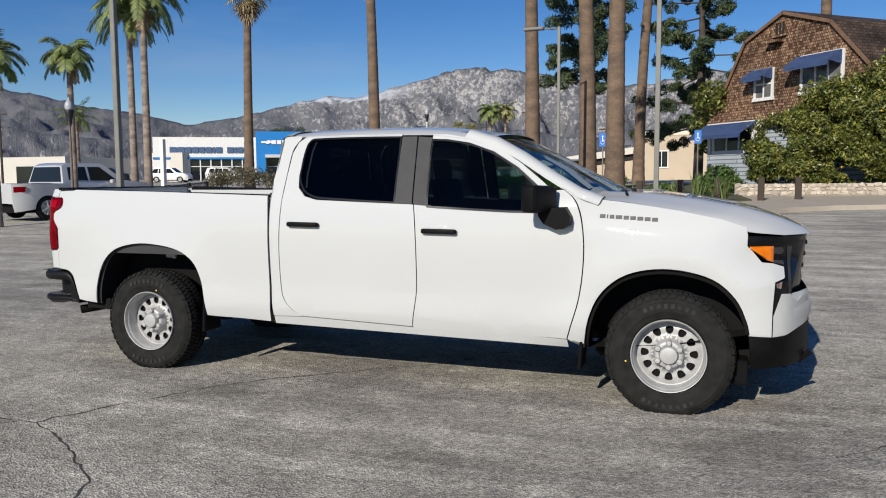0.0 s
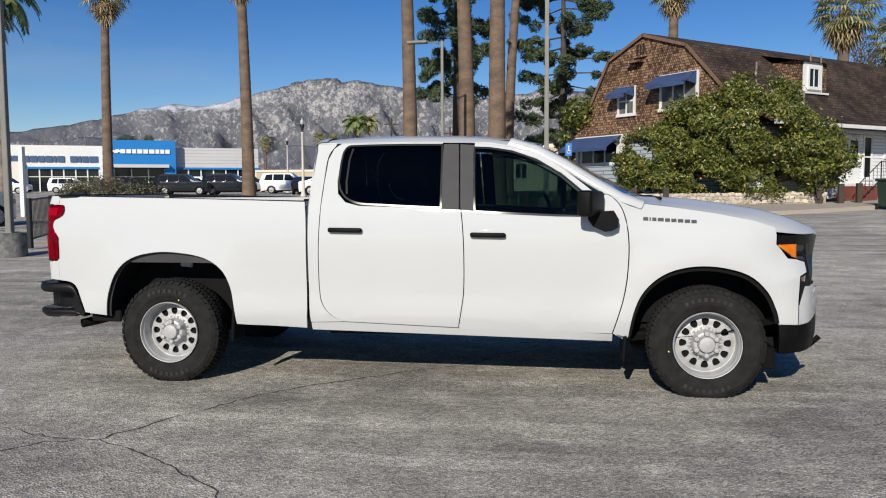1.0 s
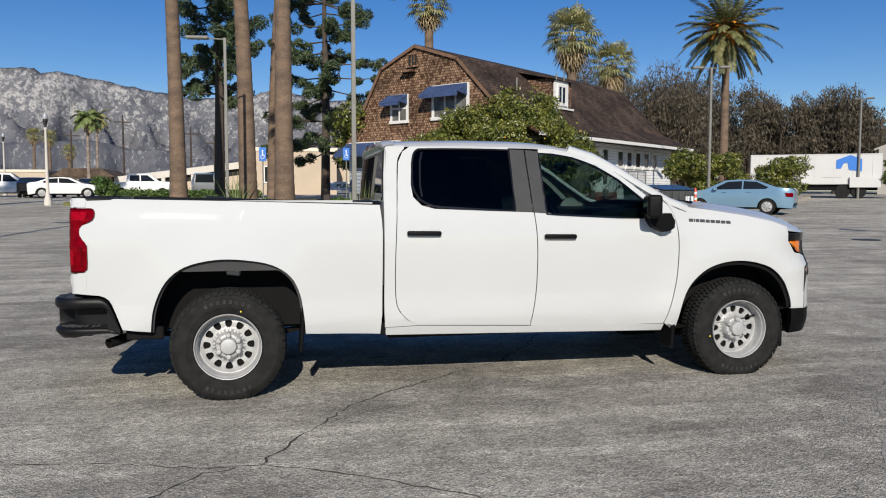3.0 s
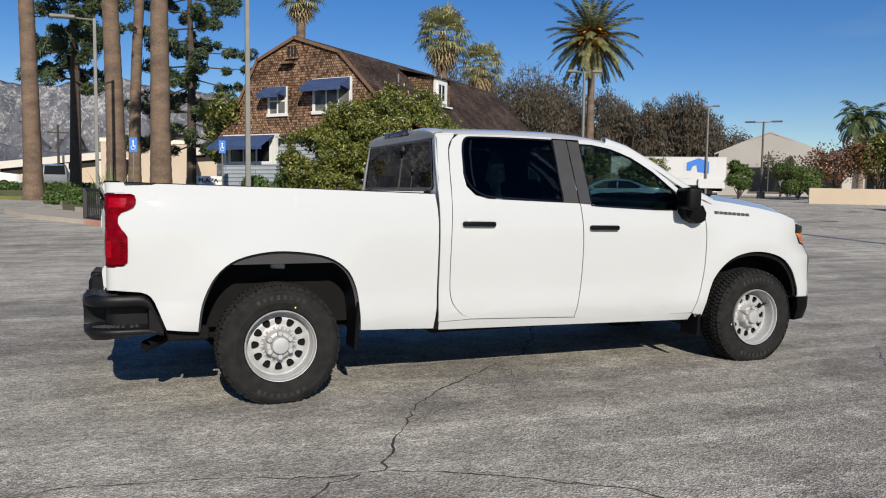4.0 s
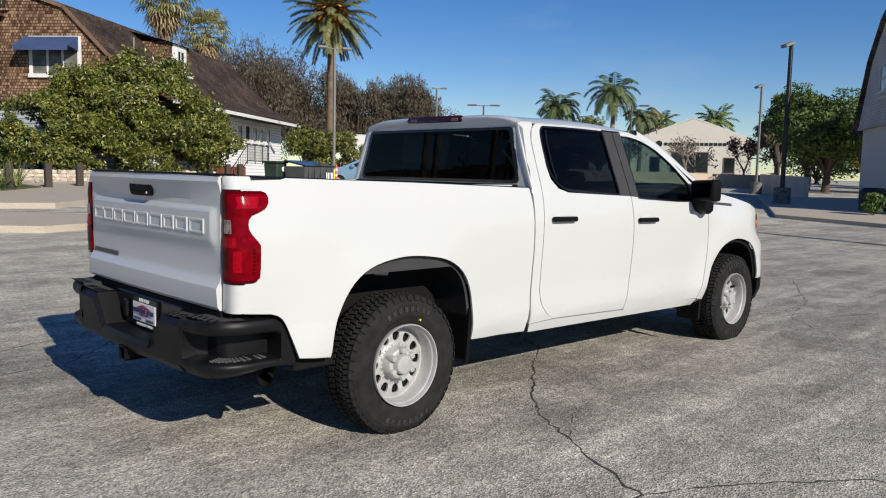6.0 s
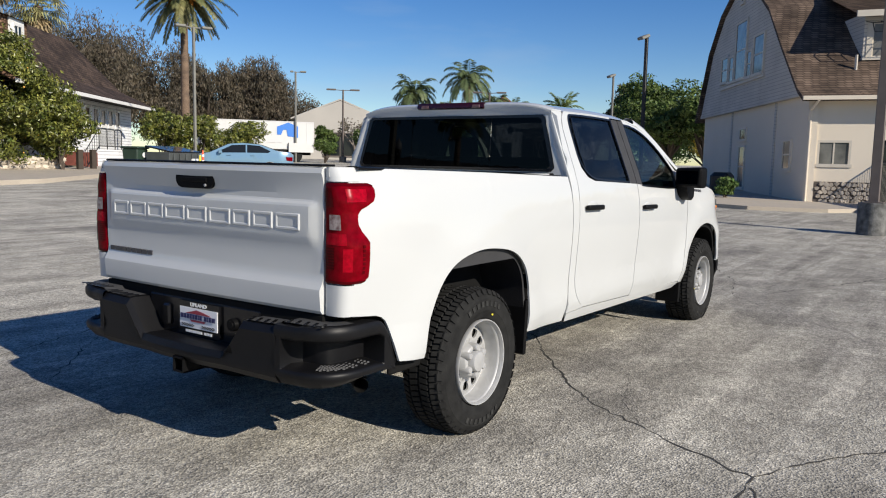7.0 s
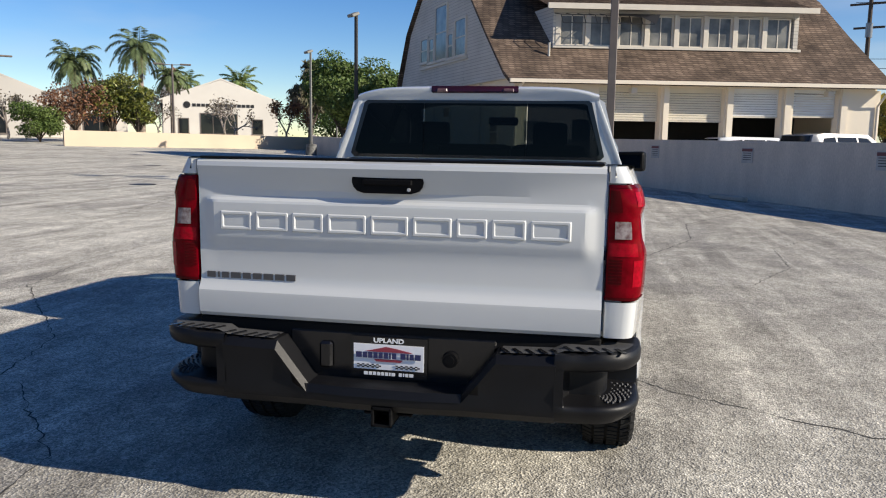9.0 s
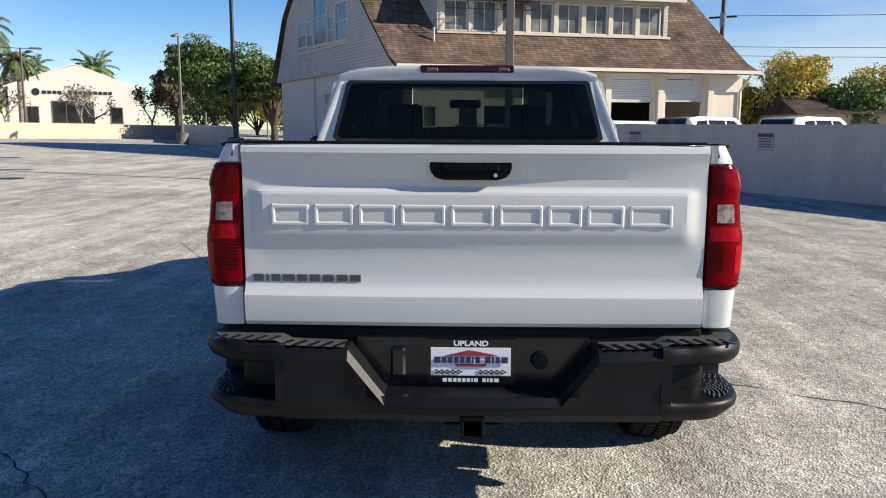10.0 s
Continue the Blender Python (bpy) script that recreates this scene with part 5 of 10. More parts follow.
    part("key_lock", bm, M["steel"], h)
    bm = bmesh.new()
    box(bm, (-3.046, -0.818, 1.453), (-2.955, 0.818, 1.463), 0.004)
    part("tailgate_cap", bm, B, g, "black plastic cap along the top")
    bm = bmesh.new()
    box(bm, (-2.985, -0.81, 0.80), (-2.965, 0.81, 1.45))
    part("inner_panel", bm, W, g)


def rear_bumper(t):
    """Black work bumper with corner steps, a dropped middle and ribbed treads."""
    B = M["black_plastic"]
    b = new("rear_bumper")
    b.parent = t
    b["label"] = "black textured rear bumper with corner steps"

    def loft(sections):
        bm = bmesh.new()
        rows = []
        for y, pts in sections:
            rows.append([bm.verts.new((x, y, z)) for x, z in pts])
        for r, s in zip(rows, rows[1:]):
            k = len(r)
            for i in range(k):
                bm.faces.new((r[i], r[(i + 1) % k], s[(i + 1) % k], s[i]))
        bm.faces.new(rows[0])
        bm.faces.new(rows[-1][::-1])
        return bm
    # main bar: the top drops in the middle for the plate
    def section(y):
        a = abs(y)
        top = float(np.interp(a, [0, 0.31, 0.44, 1.1], [0.575, 0.575, 0.742, 0.760]))
        back = -3.185 + 0.065 * max(0, a - 0.45) ** 2 - (0.015 if a < 0.31 else 0)
        ledge = min(0.035, (top - 0.47) * 0.3)
        return [(-3.04, top - 0.004), (-3.0, 0.49), (-3.10, 0.472), (back + 0.03, 0.480), (back + 0.004, 0.512), (back, 0.535), (back + 0.010, 0.575), (back - 0.004, top - ledge), (back + 0.022, top - 0.004), (back + 0.05, top)]
    ys = [-0.665, -0.60, -0.48, -0.44, -0.375, -0.31, -0.15, 0, 0.15, 0.31, 0.375, 0.44, 0.48, 0.60, 0.665]
    part("bumper_bar", loft([(y, section(y)) for y in ys]), M["bumper_black"], b, sharp=25)
    # added near-black box that makes the gap under the tailgate read as shade
    bm = bmesh.new()
    box(bm, (-3.045, -0.83, 0.70), (-2.95, 0.83, 0.792), 0.006)
    part("gap_shade_strip", bm, M["under"], b, "added near-black strip for the shade in the gap under the tailgate")
    # inner panel behind the plate
    bm = bmesh.new()
    box(bm, (-3.052, -0.43, 0.55), (-3.01, 0.43, 0.765), 0.01)
    part("plate_recess", bm, M["gloss_black"], b)
    for sign in (1, -1):
        # corner: one moulded rim round a hollow with a step
        plan = [(-3.183, 0.66), (-3.183, 0.695), (-3.182, 0.70), (-3.180, 0.730), (-3.178, 0.735)]
        plan += [(-2.90 - 0.277 * math.cos(a) ** 0.72, 0.75 + 0.238 * math.sin(a) ** 0.80) for a in [math.pi / 2 * k / 16 for k in range(1, 17)]]
        plan += [(x, 0.989 + (x + 2.9) * -0.02) for x in (-2.87, -2.845, -2.82, -2.805, -2.80, -2.785, -2.77, -2.755, -2.74, -2.728, -2.718)]
        last = len(plan) - 1
        hull = []
        for i, (px, py) in enumerate(plan):
            ax, ay = plan[max(0, i - 1)]
            bx, by = plan[min(last, i + 1)]
            d = math.hypot(bx - ax, by - ay)
            hull.append((px, py, (by - ay) / d, -(bx - ax) / d))

        def corner_at(i, inward, z, sign=sign):
            px, py, nx, ny = hull[i]
            return (px + nx * inward, -sign * (py + ny * inward), z)
        rows = []
        bm = bmesh.new()
        for i, (px, py, nx, ny) in enumerate(hull):
            deep = 0.105 * float(np.interp(i, [1, 3, last - 7, last - 6], [0, 1, 1, 0]))
            inner = min(1.0, i / 3.0)
            top = float(np.interp(px, [-2.85, -2.82, -2.79, -2.755, -2.716], [0.764, 0.757, 0.733, 0.655, 0.545]))
            if py < 0.80:
                top = 0.758
            low = 0.470 + 0.035 * min(1, max(0, (px + 3.18) / 0.35))
            squeeze = (top - low) / (0.764 - low)
            prof = [(0.15, 0.756), (0.026, 0.764), (0.010, 0.760), (0.002, 0.748), (0.0, 0.735), (0.001, 0.715), (0.010, 0.700), (0.018 if deep else 0.004, 0.694),
                    (0.02 + deep, 0.688), (0.02 + deep, 0.572), (0.022 if deep else 0.004, 0.562), (0.012 if deep else 0.003, 0.561), (0.004, 0.554), (0.0, 0.542), (0.004, 0.525), (0.04, low + 0.012), (0.12, low)]
            if not deep:
                prof = [(min(d, 0.004) if 5 < k < 13 else d, z) for k, (d, z) in enumerate(prof)]
            rows.append([bm.verts.new(corner_at(i, d, low + (z - low) * squeeze)) for d, z in prof])
        rows.append([bm.verts.new((v.co.x + 0.004, v.co.y * 0.93, v.co.z)) for v in rows[-1]])
        for p, q in zip(rows, rows[1:]):
            for k in range(len(p) - 1):
                bm.faces.new((p[k], p[k + 1], q[k + 1], q[k]))
        part("bumper_corner", bm, M["bumper_black"], b, "black moulded corner with a hollow step", sharp=38)
        # tread on top, coloured grey for the sun on the black plastic
        bm = bmesh.new()
        rows = [[bm.verts.new((x, -sign * y, float(np.interp(y, [0.44, 0.66], [0.745, 0.7515])))) for x in (-3.158, -3.055)] for y in (0.455, 0.50, 0.55, 0.60, 0.655)]
        rows += [[bm.verts.new(corner_at(i, d, 0.7665)) for d in (0.030, 0.135)] for i in range(2, last - 12)]
        for p, q in zip(rows, rows[1:]):
            bm.faces.new((p[0], p[1], q[1], q[0]))
        part("step_pad", bm, M["tread_sheen"], b, "tread on top, its sunlit sheen held in a dark grey")
        # diamond studs on the floor of the step
        stud = bmesh.new()
        w = [stud.verts.new(c) for c in ((-0.011, 0, 0), (0, -0.007, 0), (0.011, 0, 0), (0, 0.007, 0), (-0.006, 0, 0.006), (0, -0.004, 0.006), (0.006, 0, 0.006), (0, 0.004, 0.006))]
        for f in ((4, 5, 6, 7), (0, 1, 5, 4), (1, 2, 6, 5), (2, 3, 7, 6), (3, 0, 4, 7)):
            stud.faces.new([w[k] for k in f])
        first = part("step_stud", stud, M["grey_plastic"], b)
        spots = []
        for i in range(9, last - 9):
            for k in range(4):
                spots.append(corner_at(i, 0.034 + 0.021 * k + 0.010 * (i % 2), 0.566))
        first.matrix_basis = pose(*spots[0])
        for q in spots[1:]:
            ob = new("step_stud", first.data)
            ob.parent = b
            ob.matrix_basis = pose(*q)
        for k in range(10):
            bm = bmesh.new()
            y = 0.47 + k * 0.048
            x = -3.135 + 0.06 * max(0, y - 0.6)
            vs = box(bm, (-0.036, -0.0075, 0), (0.036, 0.0075, 0.004), 0.0015)
            bmesh.ops.transform(bm, matrix=pose(x, -sign * y, (0.748 if y < 0.6 else 0.752) if y < 0.68 else 0.766, 0, 0, sign * 28), verts=vs)
            part("tread_rib", bm, M["gloss_black"], b)
        bm = bmesh.new()
        vs = box(bm, (-0.012, -0.028, -0.055), (0.012, 0.028, 0.055), 0.010)
        bmesh.ops.transform(bm, matrix=pose(-3.060, 0.27 if sign < 0 else -0.27, 0.665), verts=vs)
        if sign < 0:
            part("socket_cover", bm, M["gloss_black"], b, "black trailer socket cover")
        else:
            bm.free()
            bm = bmesh.new()
            cyl(bm, (-3.05, -0.245, 0.675), (-3.073, -0.245, 0.675), 0.034, 0.030, 20)
            cyl(bm, (-3.068, -0.245, 0.675), (-3.078, -0.245, 0.675), 0.020, 0.018, 16)
            part("spare_wheel_lock", bm, B, b, "round black access cap")
    # plate in its frame
    pl = new("dealer_plate")
    pl.parent = t
    pl["label"] = "dealer advertising plate in a black frame"
    pl.matrix_basis = pose(0.022, 0, 0.007)
    bm = bmesh.new()
    vs = prism(bm, [(-0.158, 0.083), (0.158, 0.083), (0.158, -0.083), (-0.158, -0.083)], 0.012)
    bmesh.ops.transform(bm, matrix=pose(-3.088, 0.005, 0.662, 0, 0, -90), verts=vs)
    part("plate_frame", bm, M["gloss_black"], pl)
    bm = bmesh.new()
    vs = prism(bm, [(-0.145, 0.054), (0.145, 0.054), (0.145, -0.050), (-0.145, -0.050)], 0.004)
    bmesh.ops.transform(bm, matrix=pose(-3.093, 0.005, 0.662, 0, 0, -90), verts=vs)
    part("plate_face", bm, M["white_plate"], pl, "white plate face")
    words("frame_lettering", "UPLAND", 0.026, M["white_ink"], pose(-3.091, 0.005, 0.731, 0, 0, -90), pl, 0.001, "white place lettering", 1.25, 0.0008)
    block_row("frame_bar", [0.016, 0.014, 0.013, 0.013, 0.012, 0.013, 0.006, 0.014, -0.008, 0.013, 0.006, 0.012, 0.017], 0.013, M["white_ink"], lambda x: pose(-3.091, 0.005 - x, 0.594, 0, 0, -90), pl, 0.001, "white bar", 0.004, 0.0)
    block_row("plate_bar", [0.024, 0.017, 0.017, 0.017, 0.016, 0.017, 0.007, 0.017, -0.008, 0.020, 0.008, 0.016, 0.024], 0.023, M["blue_ink"], lambda x: pose(-3.098, 0.005 - x, 0.672, 0, 0, -90), pl, 0.001, "dark blue bar", 0.005, 0.0)
    bm = bmesh.new()
    vs = prism(bm, [(-0.09, 0.688), (-0.04, 0.700), (-0.01, 0.708), (0.03, 0.702), (0.09, 0.690), (0.10, 0.686), (-0.10, 0.686)], 0.002)
    vs += prism(bm, [(-0.06, 0.656), (0.06, 0.656), (0.05, 0.646), (-0.05, 0.646)], 0.002)
    bmesh.ops.transform(bm, matrix=pose(-3.0965, 0.005, 0.0, 0, 0, -90), verts=vs)
    part("plate_emblem", bm, M["red_ink"], pl, "red mountain shape and bar")
    bm = bmesh.new()
    for r in range(3):
        for c in range(26):
            if (r + c) % 2 == 0 and abs(c - 12.5) > 3:
                vs = prism(bm, [(-0.13 + c * 0.01, 0.634 - r * 0.005), (-0.12 + c * 0.01, 0.634 - r * 0.005), (-0.12 + c * 0.01, 0.629 - r * 0.005), (-0.13 + c * 0.01, 0.629 - r * 0.005)], 0.001)
                bmesh.ops.transform(bm, matrix=pose(-3.0955, 0.005, 0.0, 0, 0, -90), verts=vs)
    part("plate_checks", bm, M["gloss_black"], pl)
    # tow hitch
    bm = bmesh.new()
    for lo, hi in (((-3.20, -0.042, 0.425), (-2.95, -0.030, 0.505)), ((-3.20, 0.030, 0.425), (-2.95, 0.042, 0.505)), ((-3.20, -0.042, 0.493), (-2.95, 0.042, 0.505)), ((-3.20, -0.042, 0.425), (-2.95, 0.042, 0.437))):
        box(bm, lo, hi, 0.003)
    box(bm, (-3.10, -0.10, 0.44), (-3.06, 0.10, 0.45), 0.003)
    part("tow_hitch", bm, B, t, "black square tow hitch receiver")
    # valance under the bar
    bm = bmesh.new()
    vs = box(bm, (-3.09, -0.72, 0.462), (-2.95, 0.72, 0.49), 0.012)
    part("bumper_underside", bm, B, b)


def underbody(t):
    U = M["under"]
    for sign in (1, -1):
        bm = bmesh.new()
        box(bm, (-2.95, -sign * 0.52, 0.47), (2.45, -sign * 0.42, 0.62), 0.01)
        part("frame_rail", bm, U, t)
        bm = bmesh.new()
        for i in range(3):
            tube(bm, [(-2.72, -sign * 0.60, 0.50 - i * 0.012), (-2.35, -sign * 0.60, 0.44 - i * 0.014), (-2.0, -sign * 0.60, 0.42 - i * 0.014), (-1.65, -sign * 0.60, 0.44 - i * 0.014), (-1.25, -sign * 0.60, 0.50 - i * 0.01)], 0.010, 6)
        part("leaf_spring", bm, U, t)
        bm = bmesh.new()
        cyl(bm, (-1.98, -sign * 0.70, 0.38), (-1.80, -sign * 0.56, 0.80), 0.03, 0.03, 10)
        part("shock_absorber", bm, M["grey_plastic"], t)
        bm = bmesh.new()
        box(bm, (-2.69, -sign * 0.93, 0.46), (-2.44, -sign * 0.90, 0.55), 0.01)
        part("bed_lower_trim", bm, U, t)
    for sign in (1, -1):
        for cx, name in ((-2.0, "rear_wheel_house"), (1.97, "front_wheel_house")):
            bm = bmesh.new()
            box(bm, (cx - 0.78, -sign * 0.70, 0.50), (cx + 0.72 if cx < 0 else cx + 0.6, -sign * 0.68, 1.12))
            box(bm, (cx - 0.78, -sign * 0.70, 1.06), (cx + 0.72 if cx < 0 else cx + 0.5, -sign * (0.95 if cx < 0 else 0.90), 1.08))
            part(name, bm, U, t)
    bm = bmesh.new()
    cyl(bm, (-2.0, -0.78, 0.39), (-2.0, 0.78, 0.39), 0.05, 0.05, 14)
    vs = bmesh.ops.create_uvsphere(bm, u_segments=16, v_segments=10, radius=0.16)["verts"]
    bmesh.ops.transform(bm, matrix=pose(-2.0, 0.05, 0.39), verts=vs)
    part("rear_axle", bm, U, t)
    bm = bmesh.new()
    cyl(bm, (2.0, -0.78, 0.38), (2.0, 0.78, 0.38), 0.045, 0.045, 12)
    part("front_axle", bm, U, t)
    bm = bmesh.new()
    cyl(bm, (-2.0, 0.05, 0.40), (0.5, 0.05, 0.45), 0.05, 0.05, 12)
    part("drive_shaft", bm, U, t)
    bm = bmesh.new()
    tube(bm, [(0.3, -0.30, 0.46), (-1.2, -0.34, 0.44), (-2.3, -0.40, 0.52), (-2.62, -0.62, 0.47), (-2.76, -0.78, 0.44), (-2.82, -0.86, 0.43)], 0.036, 14, caps=False)
    part("exhaust_pipe", bm, M["under"], t, "dark steel exhaust pipe")
    bm = bmesh.new()
    box(bm, (-0.87, -0.88, 0.42), (1.42, 0.88, 0.50), 0.02)
    part("floor_pan", bm, U, t)
    bm = bmesh.new()
    box(bm, (-2.92, -0.66, 0.74), (-0.92, 0.66, 0.785))
    part("bed_underside", bm, U, t)
    bm = bmesh.new()
    box(bm, (1.42, -0.66, 0.40), (2.60, 0.66, 1.15), 0.05)
    part("engine_bay", bm, U, t)
    bm = bmesh.new()
    box(bm, (1.5, -0.72, 0.30), (2.74, 0.72, 0.42), 0.03)
    part("skid_plate", bm, U, t)
    bm = bmesh.new()
    box(bm, (-0.85, -0.70, 0.36), (0.8, -0.30, 0.50), 0.04)
    part("fuel_tank", bm, U, t)
    bm = bmesh.new()
    box(bm, (1.34, -0.93, 0.50), (1.40, 0.93, 1.35))
    part("bulkhead", bm, U, t)


def cabin(t):
    S = M["seat"]
    c = new("cabin")
    c.parent = t
    c["label"] = "dark cloth cabin with two rows of seats"
    for x, ys in ((0.32, (-0.45, 0.45)), (-0.50, (-0.48, 0.0, 0.48))):
        for y in ys:
            bm = bmesh.new()
            vs = box(bm, (-0.26, -0.25, -0.10), (0.26, 0.25, 0.08), 0.06, seg=2)
            bmesh.ops.transform(bm, matrix=pose(x + 0.10, y, 0.92), verts=vs)
            vs = box(bm, (-0.07, -0.25, 0), (0.07, 0.25, 0.62), 0.06, seg=2)
            bmesh.ops.transform(bm, matrix=pose(x - 0.16, y, 0.92, 0, -14, 0), verts=vs)
            part("seat", bm, S, c)
            bm = bmesh.new()
            vs = box(bm, (-0.05, -0.13, -0.09), (0.05, 0.13, 0.09), 0.04, seg=2)
            bmesh.ops.transform(bm, matrix=pose(x - 0.33, y, 1.60 if x > 0 else 1.34, 0, -10, 0), verts=vs)
            part("headrest", bm, S, c)
    bm = bmesh.new()
    box(bm, (1.02, -0.88, 0.95), (1.42, 0.88, 1.36), 0.08, seg=2)
    part("dashboard", bm, S, c)
    bm = bmesh.new()
    n = 24
    pts = [pose(0.92, 0.45, 1.28, 0, 66, 0) @ Vector((0.19 * math.cos(2 * math.pi * i / n), 0.19 * math.sin(2 * math.pi * i / n), 0)) for i in range(n + 1)]
    tube(bm, pts, 0.016, 8, caps=False)
    tube(bm, [pts[0], pose(0.92, 0.45, 1.28) @ Vector((0, 0, 0)), pts[12]], 0.018, 6)
    tube(bm, [(0.92, 0.45, 1.28), (1.15, 0.45, 1.18)], 0.03, 8)
    part("steering_wheel", bm, M["gloss_black"], c)
    bm = bmesh.new()
    box(bm, (-0.84, -0.86, 0.55), (1.36, 0.86, 0.62))
    part("cabin_floor", bm, S, c)
    bm = bmesh.new()
    box(bm, (-0.80, -0.70, 1.845), (0.62, 0.70, 1.855))
    part("headlining", bm, M["seat"], c)
    for sign in (1, -1):
        bm = bmesh.new()
        sheet(bm, [(-0.78, 0.55), (-0.78, 1.36), (0.25, 1.33), (1.2, 1.28), (1.35, 0.55)], sign, 0.3, 0.02, off=-0.07)
        part("door_lining", bm, S, c)
    bm = bmesh.new()
    vs = box(bm, (-0.02, -0.13, -0.035), (0.02, 0.13, 0.035), 0.015)
    bmesh.ops.transform(bm, matrix=pose(0.83, 0, 1.72), verts=vs)
    part("rear_view_mirror", bm, M["gloss_black"], c)


pickup()


# ---- plants ----
M["trunk"] = mat("palm_trunk", (0.195, 0.132, 0.088), 0.9, vary=0.85, scale=1.3, second=(0.085, 0.060, 0.044), bump=0.8, bump_scale=14, fine=0.25, stretch=(1, 1, 2.2))
M["grey_trunk"] = mat("pale_palm_trunk", (0.34, 0.27, 0.22), 0.9, vary=0.9, scale=1.6, second=(0.10, 0.08, 0.065), bump=0.7, bump_scale=16, fine=0.25, stretch=(1, 1, 2.5))
M["bark"] = mat("tree_bark", (0.085, 0.065, 0.05), 0.92, vary=0.6, scale=4, bump=0.9, bump_scale=18)
M["pale_bark"] = mat("pale_bark", (0.28, 0.24, 0.21), 0.9, vary=0.6, scale=4, bump=0.5, bump_scale=18)


def leaf_mat(name, colour, second, translucent=0.25):
    return mat(name, colour, 0.55, vary=0.9, scale=1.1, second=second, island=0.45, translucent=translucent, spec=0.35)


M["palm_leaf"] = leaf_mat("palm_leaf", (0.25, 0.26, 0.10), (0.40, 0.36, 0.18))
M["date_leaf"] = leaf_mat("date_palm_leaf", (0.105, 0.125, 0.045), (0.235, 0.215, 0.095))
M["date_stalk"] = leaf_mat("orange_fruit_stalk", (0.70, 0.30, 0.04), (0.50, 0.19, 0.03))
M["queen_leaf"] = leaf_mat("feather_palm_leaf", (0.132, 0.194, 0.062), (0.232, 0.264, 0.093))
M["deep_palm_leaf"] = leaf_mat("dark_feather_leaf", (0.080, 0.120, 0.050), (0.150, 0.180, 0.080))
M["dry_leaf"] = leaf_mat("dry_palm_leaf", (0.40, 0.315, 0.185), (0.25, 0.185, 0.11))
M["conifer_leaf"] = leaf_mat("conifer_needles", (0.046, 0.074, 0.037), (0.085, 0.109, 0.046), 0.1)
M["citrus_leaf"] = mat("orange_tree_leaf", (0.050, 0.080, 0.016), 0.36, vary=0.9, scale=2.6, second=(0.245, 0.240, 0.050), island=0.7, translucent=0.22, spec=0.5)
M["dark_leaf"] = leaf_mat("dark_leaf", (0.060, 0.105, 0.024), (0.135, 0.180, 0.045))
M["grey_leaf"] = leaf_mat("grey_brown_leaf", (0.150, 0.118, 0.084), (0.070, 0.066, 0.044), 0.25)
M["olive_leaf"] = leaf_mat("olive_brown_leaf", (0.17, 0.15, 0.095), (0.11, 0.11, 0.06))
M["russet_leaf"] = leaf_mat("russet_leaf", (0.215, 0.092, 0.045), (0.120, 0.070, 0.040))
M["yellow_leaf"] = leaf_mat("yellow_leaf", (0.558, 0.403, 0.070), (0.341, 0.341, 0.078))
M["shrub_leaf"] = leaf_mat("shrub_leaf", (0.070, 0.132, 0.034), (0.132, 0.186, 0.046))


def leaf_mesh(name, points, normals, size, material, parent, rng, aspect=1.8, label="", hang=False):
    """Many small pointed leaves as one mesh; hang lets them droop."""
    n = len(points)
    rv = rng.normal(size=(n, 3))
    nn = normals + 0.75 * rng.normal(size=(n, 3))
    nn /= np.linalg.norm(nn, axis=1, keepdims=True) + 1e-9
    a = np.array([0, 0, 1.0]) + rv * 0.55 if hang else np.cross(nn, rv)
    a /= np.linalg.norm(a, axis=1, keepdims=True) + 1e-9
    b = np.cross(nn, a)
    s = (size * rng.uniform(0.6, 1.35, size=(n, 1)))
    v = np.stack([points - a * s * aspect / 2, points - b * s * 0.42 + nn * s * 0.12, points + a * s * aspect / 2, points + b * s * 0.42 + nn * s * 0.12], axis=1).reshape(-1, 3)
    me = bpy.data.meshes.new(name)
    me.from_pydata(v.tolist(), [], np.arange(4 * n).reshape(-1, 4).tolist())
    me.materials.append(material)
    ob = new(name, me)
    ob.parent = parent
    if label:
        ob["label"] = label
    return ob


def cloud(rng, clumps, n, hollow=0.55):
    """Places on and in a heap of uneven clumps (x, y, z, rx, ry, rz)."""
    w = np.array([c[3] * c[4] + c[4] * c[5] + c[3] * c[5] for c in clumps])
    which = rng.choice(len(clumps), size=n, p=w / w.sum())
    c = np.array(clumps)[which]
    d = rng.normal(size=(n, 3))
    d /= np.linalg.norm(d, axis=1, keepdims=True)
    r = hollow + (1.04 - hollow) * rng.uniform(size=(n, 1)) ** 0.45 + 0.22 * rng.uniform(size=(n, 1)) ** 9
    lump = 1 + 0.19 * np.sin(d[:, :1] * 7 + which[:, None]) * np.cos(d[:, 1:2] * 6 + 2 * which[:, None]) + 0.14 * np.sin(d[:, 2:3] * 9 + which[:, None] * 3)
    return c[:, :3] + d * r * lump * c[:, 3:], d


def thinned(p, d):
    """Leaves out pockets of a crown, so that it shows gaps and dark hollows."""
    w = np.sin(p[:, 0] * 2.9 + 1.3 * p[:, 1]) * np.sin(p[:, 1] * 2.3 - 0.8 * p[:, 2] + 1) + 0.8 * np.sin(p[:, 2] * 3.4 + 1.7 * p[:, 0])
    keep = w > -0.55
    return p[keep], d[keep]


def limbs(bm, rng, base, tips, r):
    for tip in tips:
        mid = [(a + b) / 2 + rng.normal() * 0.06 * (tip[2] - base[2]) for a, b in zip(base, tip)]
        tube(bm, [base, mid, tip], [r, r * 0.65, r * 0.18], 6)


